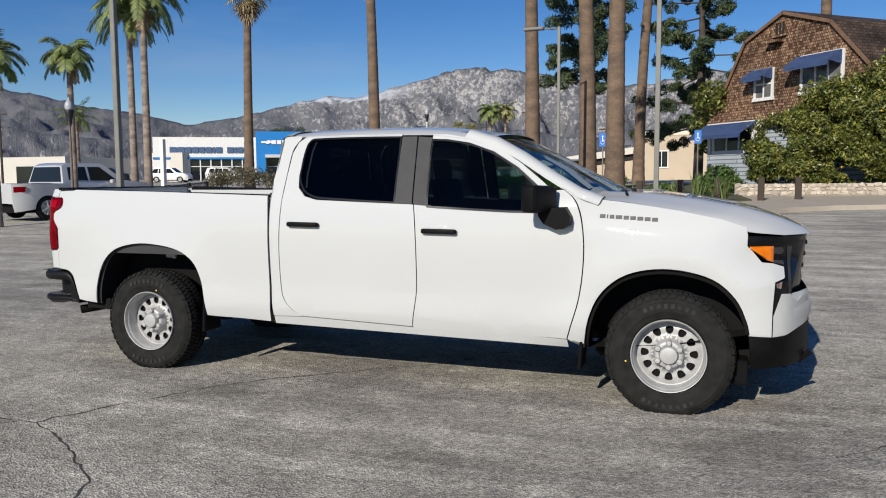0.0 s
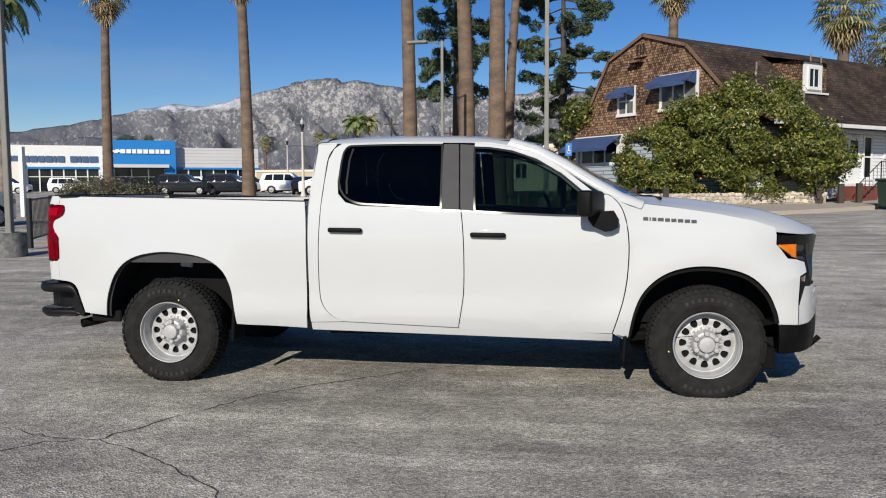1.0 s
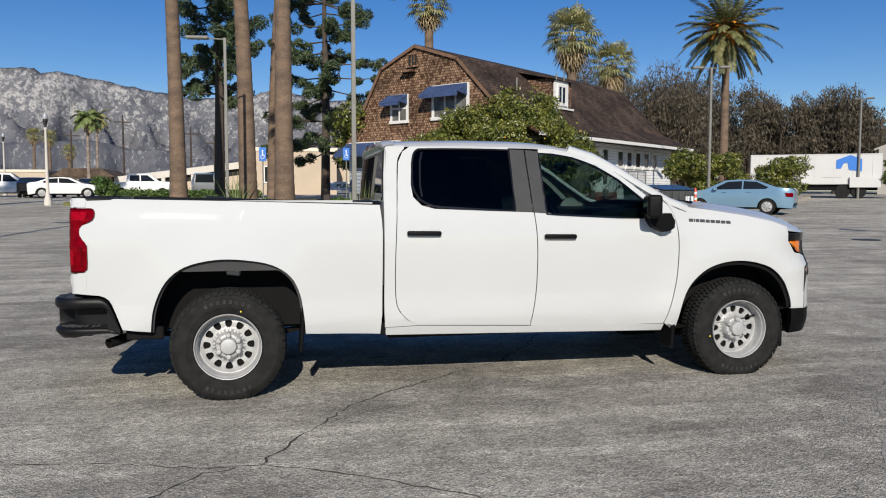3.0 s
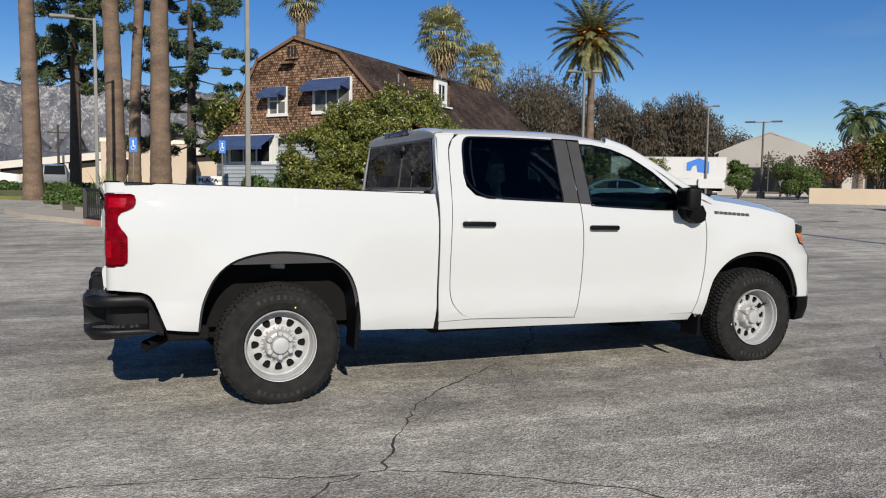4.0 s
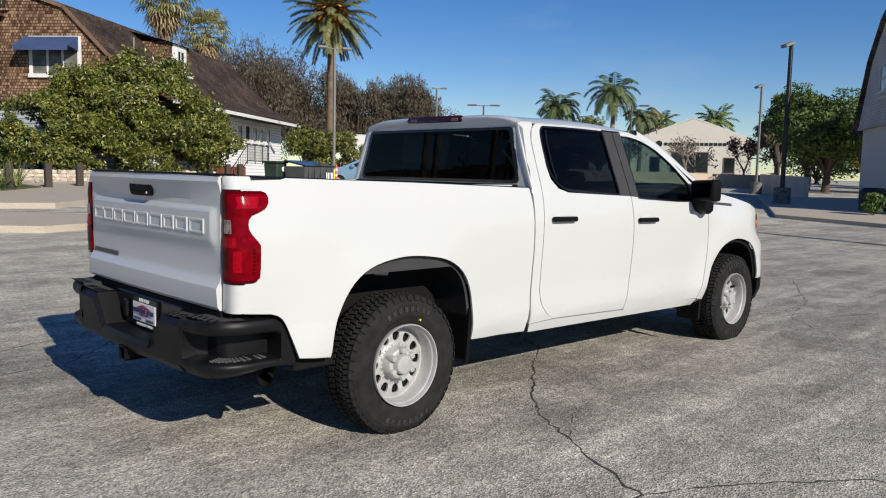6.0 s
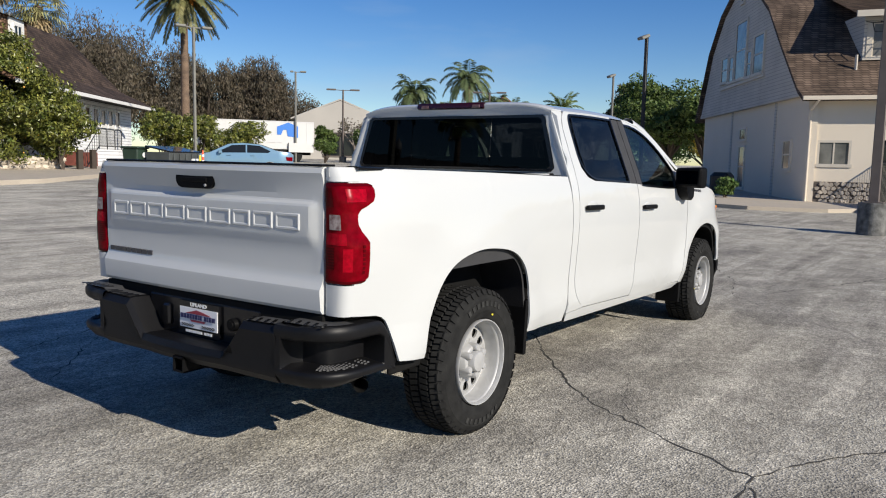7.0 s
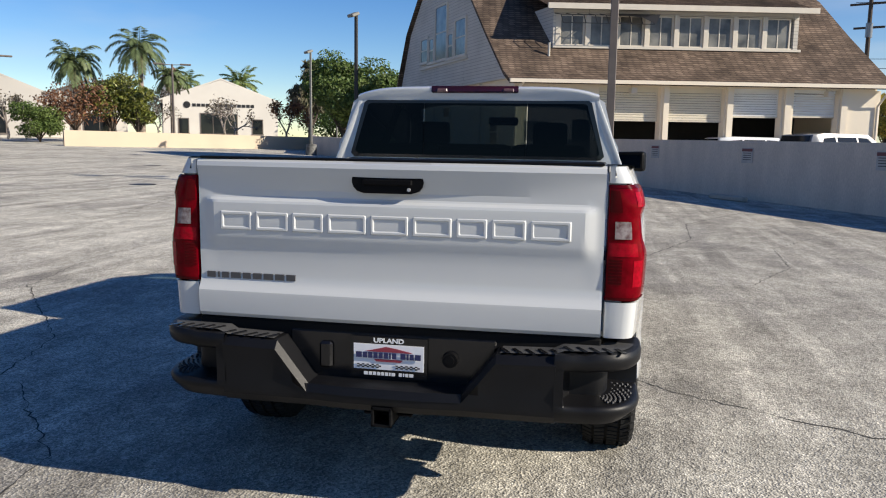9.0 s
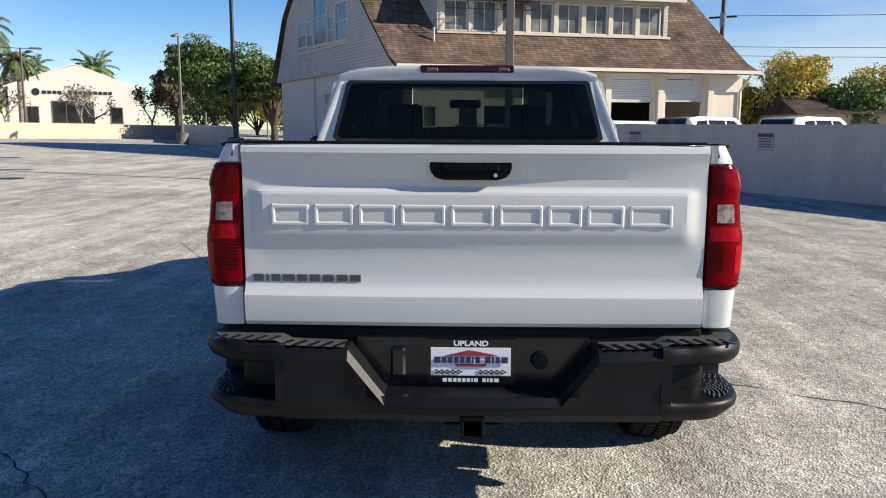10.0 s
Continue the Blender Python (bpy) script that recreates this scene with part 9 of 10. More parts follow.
def far_buildings():
    t = gabled_block("office_hall", "white gabled office hall behind a cream wall", 76.3, 47.2, (6.6, -12.6), 12.8, 12, 4.5, 6.8, openings=((4.0, 8.2, 0.6, 3.0), (1.6, 2.8, 0.6, 2.4), (9.8, 11.1, 0.6, 2.4)))
    m = frame_of(76.3, 47.2, rise(76.3, 47.2), (6.6, -12.6), (12.6, 6.6))
    bm = bmesh.new()
    lathe(bm, [(0.0, -0.06), (0.38, -0.06), (0.38, 0)], 24, "y", (2.6, 0, 3.9))
    part("sign_emblem", bm, M["iron"], t, "dark round emblem").data.transform(m)
    for k in range(14):
        if k != 4:
            bm = bmesh.new()
            box(bm, (3.2 + k * 0.5, -0.06, 3.72), (3.58 + k * 0.5, 0.0, 4.05))
            part("sign_bar", bm, M["iron"], t, "dark raised bar").data.transform(m)
    gabled_block("storage_hall", "white hall with a low gable", 50.4, 54.0, (6.0, -6.6), 9.0, 9, 4.1, 5.85, wall="part_shaded_wall", openings=((2.8, 6.2, 0.3, 2.7),))
    gabled_block("shop_hall", "pale hall behind palms", 60.0, 52.0, (5.0, -8.0), 9.0, 9, 3.4, 5.0, openings=((1, 3, 0.6, 2.4), (5, 8, 0.6, 2.4)))
    t = thing("church_tower", "white tower with a red tiled cap", "tower")
    bpart("shaft", t, M["white_wall"], ((95.0, 55.9, 0), (97.4, 58.3, 10.0)))
    bm = bmesh.new()
    cyl(bm, (96.2, 57.1, 10.0), (96.2, 57.1, 11.4), 1.9, 0.05, 4)
    part("cap", bm, M["red_brick"], t)
    # cream lot wall in the north-east
    low_wall("wall_north_east", [(38.5, 32.1), (43.7, 28.4), (54.5, 21.3)], 1.0, "cream_wall", "long low cream wall at the lot's edge", 0.25)
    low_wall("wall_ramp", [(54.5, 21.3), (43.4, 17.2), (41.2, 14.4), (38.6, 12.6)], 1.2, "grey_stucco", "low grey ramp wall", 0.25)
    # white trailer with a blue house-shaped mark
    t = thing("white_trailer", "long white trailer with a blue house-shaped mark", "trailer")
    bpart("body", t, M["trailer_white"], ((0, 0, 0.95), (8.4, 2.5, 3.05)), label="plain white trailer body", bevel=0.04)
    for k in range(7):
        bpart("body_rib", t, M["trailer_white"], ((0.6 + k * 1.2, -0.015, 0.97), (0.66 + k * 1.2, 0.0, 3.02)))
    bpart("top_rail", t, M["grey_panel"], ((0, -0.02, 3.0), (8.4, 0.0, 3.07)))
    bpart("chassis", t, M["under"], ((0.2, 0.3, 0.55), (8.2, 2.2, 0.95)))
    bpart("rear_step", t, M["trailer_white"], ((6.4, -0.25, 0.75), (8.3, 0.0, 1.45)))
    bm = bmesh.new()
    prism(bm, [(5.55, 2.05), (5.85, 2.05), (6.0, 2.40), (6.25, 2.45), (6.35, 1.95), (7.15, 1.85), (7.15, 2.70), (6.4, 2.98), (5.55, 2.65)], 0.012, Matrix.Translation((0, -0.03, 0)))
    part("painted_mark", bm, M["sign_blue"], t, "blue house-shaped mark")
    bm = bmesh.new()
    prism(bm, [(4.7, 1.45), (5.9, 1.45), (5.9, 1.62), (5.5, 1.85)], 0.012, Matrix.Translation((0, -0.03, 0)))
    part("painted_wedge", bm, M["grey_panel"], t, "grey wedge-shaped mark")
    for xx in (1.2, 6.0, 7.0):
        bm = bmesh.new()
        cyl(bm, (xx, 0.0, 0.48), (xx, 0.3, 0.48), 0.48, n=20)
        part("wheel", bm, M["rubber"], t)
    under(t, frame_of(31.4, 44.2, rise(35, 42), (7.1, -4.45), (4.45, 7.1)))
    # buildings across the street to the north
    t = thing("cream_shop", "plain cream flat-roofed shop behind palms", "building")
    bpart("building_wall", t, M["cream_wall"], ((-4.9, 80, 0.8), (4.2, 92, 6.3)))
    bpart("parapet", t, M["stucco"], ((-5.0, 79.9, 6.0), (4.3, 92.1, 6.4)))
    window(t, -3.6, -2.2, 2.6, 4.4, 79.98, (2, 1), 0.1)
    t = thing("parking_deck", "pale concrete parking deck with a sloping ramp", "building")
    # the shade below the parapet is a solid near-black band, not an opening
    for name, lo, hi, y0, depth, stuff in (("parapet", 0.0, 0.75, 86.0, 14, "white_wall"), ("shaded_opening", -0.75, 0.0, 86.5, 13, "shade_black"), ("deck_wall", -3.2, -0.75, 86.1, 13.8, "cream_wall")):
        bm = bmesh.new()
        prism(bm, [(-20.0, 2.5 + lo), (-4.0, 4.6 + lo), (7.0, 5.3 + lo), (7.0, 5.3 + hi), (-4.0, 4.6 + hi), (-20.0, 2.5 + hi)], depth, Matrix.Translation((0, y0, 0)))
        part(name, bm, M[stuff], t)
    for k in range(7):
        bpart("column", t, M["white_wall"], ((-15.0 + k * 3.2, 86.05, 1.0), (-14.6 + k * 3.2, 86.45, 3.2 + k * 0.36)))
    t = thing("low_store", "low cream store with a flat roof", "building")
    bpart("building_wall", t, M["cream_wall"], ((-35, 84, 1), (-26.4, 94, 3.7)))
    bpart("parapet", t, M["stucco"], ((-35.1, 83.9, 3.7), (-26.3, 94.1, 3.95)))
    t = thing("low_store", "low beige house with a shallow tan roof", "building")
    bpart("building_wall", t, M["cream_wall"], ((-25.6, 85, 1), (-20.2, 93, 3.3)))
    bm = bmesh.new()
    prism(bm, [(-26.2, 3.25), (-19.6, 3.25), (-21.0, 4.15), (-24.8, 4.15)], 9.2, Matrix.Translation((0, 84.4, 0)))
    part("roof", bm, M["tan_roof"], t)
    window(t, -24.6, -23.2, 1.9, 2.9, 84.98, (2, 1), 0.08)
    t = thing("white_workshop", "white workshop buildings beside the showroom", "building")
    bpart("building_wall", t, M["white_wall"], ((-92, 72, 1), (-75, 84, 4.6)))
    bpart("annex", t, M["white_wall"], ((-74, 86, 1), (-68, 94, 5.4)))
    bparts("workshop_door", t, M["window_dark"], ((-90, 71.9, 1.2), (-86, 72, 3.4)), ((-83, 71.9, 1.2), (-79, 72, 3.4)))
    t = thing("brown_roof_house", "low brown-roofed house beyond the wall", "house")
    bpart("building_wall", t, M["cream_wall"], ((43, -36, 0.1), (52, -21, 2.8)))
    bm = bmesh.new()
    prism(bm, [(42.4, 2.6), (47.5, 4.4), (52.6, 2.6)], 16.4, Matrix.Translation((0, -36.8, 0)))
    part("roof", bm, M["roof_shingle"], t)


shingled_house()
garage_building()
lot_wall()
stone_wall()
dealership()
far_buildings()


# ---- mountains ----
def mountain_material():
    m = bpy.data.materials.new("hazy_mountain_rock")
    m.use_nodes = True
    n, l = m.node_tree.nodes, m.node_tree.links
    b = n["Principled BSDF"]
    b.inputs["Roughness"].default_value = 0.95
    b.inputs["Specular IOR Level"].default_value = 0.1
    tc = n.new("ShaderNodeTexCoord")

    def nz(scale, detail):
        q = n.new("ShaderNodeTexNoise")
        q.inputs["Scale"].default_value, q.inputs["Detail"].default_value, q.inputs["Roughness"].default_value = scale, detail, 0.65
        l.new(tc.outputs["Object"], q.inputs["Vector"])
        return q.outputs["Fac"]

    def mr(src, a, c, lo=0.0, hi=1.0):
        q = n.new("ShaderNodeMapRange")
        for k, v in (("From Min", a), ("From Max", c), ("To Min", lo), ("To Max", hi)):
            q.inputs[k].default_value = v
        l.new(src, q.inputs["Value"])
        return q.outputs[0]

    def mix(f, a, c):
        q = n.new("ShaderNodeMixRGB")
        for k, v in ((0, f), (1, a), (2, c)):
            if isinstance(v, tuple):
                q.inputs[k].default_value = v
            else:
                l.new(v, q.inputs[k])
        return q.outputs[0]
    sep = n.new("ShaderNodeSeparateXYZ")
    l.new(tc.outputs["Object"], sep.inputs[0])

    def math2(op, a, c, d=None):
        q = n.new("ShaderNodeMath")
        q.operation = op
        for k, v in enumerate((a, c, d)):
            if isinstance(v, (int, float)):
                q.inputs[k].default_value = v
            elif v is not None:
                l.new(v, q.inputs[k])
        return q.outputs[0]
    # along the range, and up its face
    face = n.new("ShaderNodeCombineXYZ")
    l.new(math2("MULTIPLY", math2("ARCTAN2", sep.outputs[0], sep.outputs[1]), 2400.0), face.inputs[0])
    l.new(math2("MULTIPLY", sep.outputs[2], 0.85), face.inputs[2])

    def up_face(scale, detail, rough, warp):
        q = n.new("ShaderNodeTexNoise")
        q.inputs["Scale"].default_value, q.inputs["Detail"].default_value, q.inputs["Roughness"].default_value = scale, detail, rough
        q.inputs["Distortion"].default_value = warp
        l.new(face.outputs[0], q.inputs["Vector"])
        return q.outputs["Fac"]
    # brush tones lifted and blued: distance haze is held in the base colour
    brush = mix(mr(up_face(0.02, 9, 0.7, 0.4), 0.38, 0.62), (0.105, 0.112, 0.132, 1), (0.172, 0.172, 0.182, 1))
    speckle = up_face(0.11, 6, 0.72, 0.7)
    patch = math2("MULTIPLY_ADD", up_face(0.0085, 4, 0.5, 0.6), 0.26, -0.13)
    level = mr(sep.outputs[2], 60, 320, -0.12, 0.012)
    gully = math2("MULTIPLY_ADD", up_face(0.034, 3, 0.55, 1.4), 0.55, -0.275)
    amount = math2("ADD", math2("ADD", math2("ADD", speckle, patch), gully), level)
    bare = n.new("ShaderNodeMath")
    bare.operation = "MULTIPLY"
    l.new(mr(amount, 0.45, 0.60, 0, 0.85), bare.inputs[0])
    l.new(mr(sep.outputs[0], -1550, -1050, 0.10, 1.0), bare.inputs[1])
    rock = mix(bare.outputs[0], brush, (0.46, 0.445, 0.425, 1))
    ad2 = n.new("ShaderNodeMath")
    h2 = n.new("ShaderNodeMath")
    h2.operation = "MULTIPLY_ADD"
    h2.inputs[1].default_value, h2.inputs[2].default_value = 0.0085, -1.86
    l.new(sep.outputs[2], h2.inputs[0])
    l.new(nz(0.02, 9), ad2.inputs[0])
    l.new(h2.outputs[0], ad2.inputs[1])
    west = mr(sep.outputs[0], -860, -1000)
    sn = n.new("ShaderNodeMath")
    sn.operation = "MULTIPLY"
    l.new(mr(ad2.outputs[0], 0.62, 0.8, 0, 0.9), sn.inputs[0])
    far_west = n.new("ShaderNodeMath")
    far_west.operation = "MULTIPLY"
    l.new(west, far_west.inputs[0])
    l.new(mr(sep.outputs[0], -1480, -1330), far_west.inputs[1])
    l.new(far_west.outputs[0], sn.inputs[1])
    out = mix(sn.outputs[0], rock, (0.66, 0.69, 0.74, 1))
    bp = n.new("ShaderNodeBump")
    bp.inputs["Strength"].default_value, bp.inputs["Distance"].default_value = 0.6, 14.0
    l.new(up_face(0.03, 10, 0.72, 0.5), bp.inputs["Height"])
    l.new(bp.outputs[0], b.inputs["Normal"])
    l.new(out, b.inputs["Base Color"])
    return m


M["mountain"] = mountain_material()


def mountains():
    ridge_az = [-75, -60, -48.2, -46.3, -43.4, -39.9, -37, -35.1, -32.4, -29.6, -27.6, -24.8, -22.8, -19.1, -16.5, -14.9, -11.7, -8, -5.8, -2.5, -0.1, 1.5, 6, 14, 30]
    ridge_el = [5.0, 5.6, 5.78, 5.63, 4.91, 4.57, 3.82, 4.2, 4.71, 5.46, 5.95, 5.95, 6.5, 7.6, 8.08, 7.9, 7.45, 6.8, 6.5, 6.85, 7.4, 6.9, 6.6, 5.0, 3.5]
    for name, rad, depth, scale, seed, label in (("backdrop_mountains", 2450, 900, 1.0, 3.0, "grey rocky mountain range with snow on the tops"), ("backdrop_foothills", 1500, 350, 0.52, 9.0, "low dark brush-covered foothills")):
        na, nr = 300, 46
        verts = []
        for j in range(nr + 1):
            f = j / nr
            for i in range(na + 1):
                az = -75 + 105 * i / na
                el = float(np.interp(az, ridge_az, ridge_el))
                if scale < 1:
                    el = 3.2 + 0.9 * noise.noise(Vector((az * 0.11, 3.1, 0))) + 0.5 * noise.noise(Vector((az * 0.35, 7.7, 0))) - max(0, az + 12) * 0.08
                top = rad * math.tan(radians(el))
                r = rad - depth * (1 - f)
                a = radians(az)
                p = Vector((math.sin(a) * r, math.cos(a) * r, 0))
                q = p * 0.0042 + Vector((0, 0, seed))
                spur = abs(noise.noise(Vector((az * 0.33, f * 1.6, seed)))) * 0.85 + abs(noise.noise(q * 3.1)) * 0.45
                fine = noise.fractal(q * 5, 0.9, 2.1, 5)
                z = top * f ** 1.25
                k = min(1.0, (1 - f) * 3.2)
                z -= top * spur * 0.62 * k * (0.35 + f) - top * fine * 0.06 * min(1, 0.35 + k)
                if j == nr:
                    z += top * 0.018 * noise.noise(Vector((az * 2.3, 1.1, seed))) + top * 0.01 * noise.noise(Vector((az * 6.3, 1.1, seed)))
                verts.append((p.x, p.y, max(z, -5)))
        # a far side, so that the range is a body
        for i in range(na + 1):
            az = radians(-75 + 105 * i / na)
            verts.append((math.sin(az) * (rad + 150), math.cos(az) * (rad + 150), -5))
        w = na + 1
        faces = [(j * w + i, j * w + i + 1, (j + 1) * w + i + 1, (j + 1) * w + i) for j in range(nr + 1) for i in range(na)]
        me = bpy.data.meshes.new(name)
        me.from_pydata(verts, [], faces)
        me.polygons.foreach_set("use_smooth", [True] * len(faces))
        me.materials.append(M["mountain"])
        tagged(new(name, me), label, "mountains", kind="structure")


mountains()


# ---- vehicles ----
def paint_mat(name, c, metal=0.0):
    return mat(name, c, 0.3, metal=metal, coat=1.0, vary=0.05, scale=1.0)


M["sky_blue_paint"] = paint_mat("light_blue_paint", (0.175, 0.30, 0.41), 0.25)
M["silver_paint"] = paint_mat("silver_paint", (0.62, 0.63, 0.64), 0.25)
M["far_white"] = paint_mat("white_paint", (0.74, 0.74, 0.73))
M["far_dark"] = mat("dark_paint", (0.012, 0.013, 0.016), 0.16, coat=0.4, vary=0.1, scale=1.0, spec=0.2)
M["far_grey"] = paint_mat("grey_paint", (0.16, 0.165, 0.17))


def vehicle(name, label, category, x, y, yaw, top, width, paint, side_windows, glass_edges, wheels, wheel_r, belt, lamps=True, group=""):
    """A parked vehicle: skin over an outline from tail to nose, tumblehome, glass, lamps and wheels."""
    t = thing(name, label, category, (x, y, rise(x, y)), yaw, group)

    def y_of(px, pz):
        w = width / 2 - max(0, pz - belt) * 0.36 - max(0, 0.45 - pz) * 0.15
        x0, x1 = top[0][0], top[-1][0]
        for e in (px - x0, x1 - px):
            if e < 0.45:
                w -= 0.22 * (1 - max(0, e) / 0.45) ** 2
        return w
    poly = list(top)
    cut = []
    for wx in sorted(wheels, reverse=True):
        for k in range(11):
            a = math.pi * k / 10
            cut.append((wx + (wheel_r + 0.06) * math.cos(a), wheel_r * 0.9 + (wheel_r + 0.06) * math.sin(a)))
    bottom = [(top[-1][0] - 0.05, 0.25)] + cut + [(top[0][0] + 0.05, 0.25)]
    bm = bmesh.new()
    for sign in (1, -1):
        sheet(bm, poly + bottom, sign, 0.35, 0.03, y_of)
    rows = [[bm.verts.new((px, s * y_of(px, pz), pz + (0.02 if abs(s) < 0.9 else 0))) for s in (-1, -0.5, 0, 0.5, 1)] for px, pz in top]
    for a, b in zip(rows, rows[1:]):
        for j in range(4):
            bm.faces.new((a[j], a[j + 1], b[j + 1], b[j]))
    part("body", bm, M[paint], t, sharp=30)
    bm = bmesh.new()
    box(bm, (top[0][0] + 0.2, -width * 0.42, 0.22), (top[-1][0] - 0.2, width * 0.42, 0.55))
    part("floor_pan", bm, M["under"], t)
    for i in glass_edges:
        (x0, z0), (x1, z1) = top[i], top[i + 1]
        bm = bmesh.new()
        q = []
        for f, s in ((0.08, -0.9), (0.08, 0.9), (0.94, 0.9), (0.94, -0.9)):
            px, pz = x0 + (x1 - x0) * f, z0 + (z1 - z0) * f
            n = Vector((-(z1 - z0), 0, x1 - x0)).normalized() * 0.026
            q.append(bm.verts.new((px + n.x, s * y_of(px, pz), pz + n.z)))
        bm.faces.new(q)
        part("windscreen", bm, M["window_dark"], t)
    for w in side_windows:
        for sign in (1, -1):
            bm = bmesh.new()
            sheet(bm, w, sign, 0.4, 0.01, y_of, 0.006)
            part("side_window", bm, M["window_dark"], t)
    for wx in wheels:
        for sign in (1, -1):
            yy = sign * (width / 2 - 0.02)
            wh = new("wheel")
            wh.parent = t
            bm = bmesh.new()
            lathe(bm, [(wheel_r * 0.62, yy - sign * 0.2), (wheel_r * 0.95, yy - sign * 0.2), (wheel_r, yy - sign * 0.16), (wheel_r, yy - sign * 0.05), (wheel_r * 0.94, yy), (wheel_r * 0.66, yy)], 28, "y", (wx, 0, wheel_r))
            part("tyre", bm, M["rubber"], wh)
            bm = bmesh.new()
            lathe(bm, [(wheel_r * 0.67, yy), (wheel_r * 0.62, yy - sign * 0.03), (wheel_r * 0.3, yy - sign * 0.02), (0.0, yy)], 28, "y", (wx, 0, wheel_r))
            for k in range(7):
                a = 2 * math.pi * k / 7
                cyl(bm, (wx, yy + sign * 0.005, wheel_r), (wx + wheel_r * 0.62 * math.cos(a), yy + sign * 0.005, wheel_r + wheel_r * 0.62 * math.sin(a)), 0.028, 0.02, 5)
            part("rim", bm, M["steel"], wh)
    if lamps:
        for sign in (1, -1):
            bm = bmesh.new()
            zt = top[1][1] - 0.08
            sheet(bm, [(top[0][0] + 0.02, zt), (top[0][0] + 0.32, zt), (top[0][0] + 0.28, zt - 0.16), (top[0][0] + 0.02, zt - 0.18)], sign, 0.2, 0.05, y_of, 0.012)
            part("tail_lamp", bm, M["red_lens"], t)
            bm = bmesh.new()
            zh = top[-2][1] - 0.04
            sheet(bm, [(top[-1][0] - 0.05, zh), (top[-1][0] - 0.5, zh + 0.02), (top[-1][0] - 0.35, zh - 0.14), (top[-1][0] - 0.05, zh - 0.16)], sign, 0.2, 0.05, y_of, 0.010)
            part("headlamp", bm, M["clear_lens"], t)
            bm = bmesh.new()
            box(bm, (0.62, -sign * (width / 2 + 0.02), belt - 0.02), (0.78, -sign * (width / 2 + 0.17), belt + 0.12), 0.03)
            part("door_mirror", bm, M[paint], t)
            for hx in (-0.75, 0.25):
                bm = bmesh.new()
                box(bm, (hx, -sign * (width / 2 - 0.005), belt - 0.1), (hx + 0.18, -sign * (width / 2 + 0.03), belt - 0.065), 0.008)
                part("door_handle", bm, M[paint], t)
    return t


SEDAN = [(-2.38, 0.45), (-2.40, 0.98), (-2.28, 1.08), (-1.75, 1.13), (-0.95, 1.42), (-0.2, 1.47), (0.35, 1.42), (1.15, 1.04), (1.9, 0.93), (2.30, 0.76), (2.40, 0.45)]
SEDAN_W = [[(-1.42, 1.13), (-0.95, 1.36), (-0.42, 1.40), (-0.42, 1.06), (-1.30, 1.06)], [(-0.36, 1.06), (-0.36, 1.40), (0.22, 1.37), (0.80, 1.08), (0.80, 1.04)]]
PICKUP = [(-2.65, 0.5), (-2.68, 1.12), (-1.08, 1.14), (-0.98, 1.70), (-0.80, 1.79), (0.45, 1.80), (0.62, 1.74), (1.22, 1.24), (2.35, 1.12), (2.52, 0.98), (2.55, 0.45)]
PICKUP_W = [[(-0.85, 1.25), (-0.80, 1.66), (-0.15, 1.68), (-0.15, 1.22)], [(-0.06, 1.22), (-0.06, 1.68), (0.40, 1.68), (0.98, 1.22)]]
SUV = [(-2.35, 0.45), (-2.42, 1.05), (-2.15, 1.72), (-1.6, 1.78), (0.3, 1.76), (1.05, 1.18), (2.1, 1.06), (2.36, 0.85), (2.40, 0.42)]
SUV_W = [[(-1.95, 1.15), (-1.8, 1.62), (-1.25, 1.66), (-1.25, 1.12)], [(-1.17, 1.12), (-1.17, 1.66), (-0.3, 1.66), (-0.3, 1.12)], [(-0.22, 1.12), (-0.22, 1.66), (0.22, 1.64), (0.82, 1.12)]]


TALL_SUV = [(x * 1.08, z * 1.08) for x, z in SUV]
TALL_SUV_W = [[(x * 1.08, z * 1.08) for x, z in w] for w in SUV_W]


def yaw_of(dx, dy):
    return math.degrees(math.atan2(dy, dx))


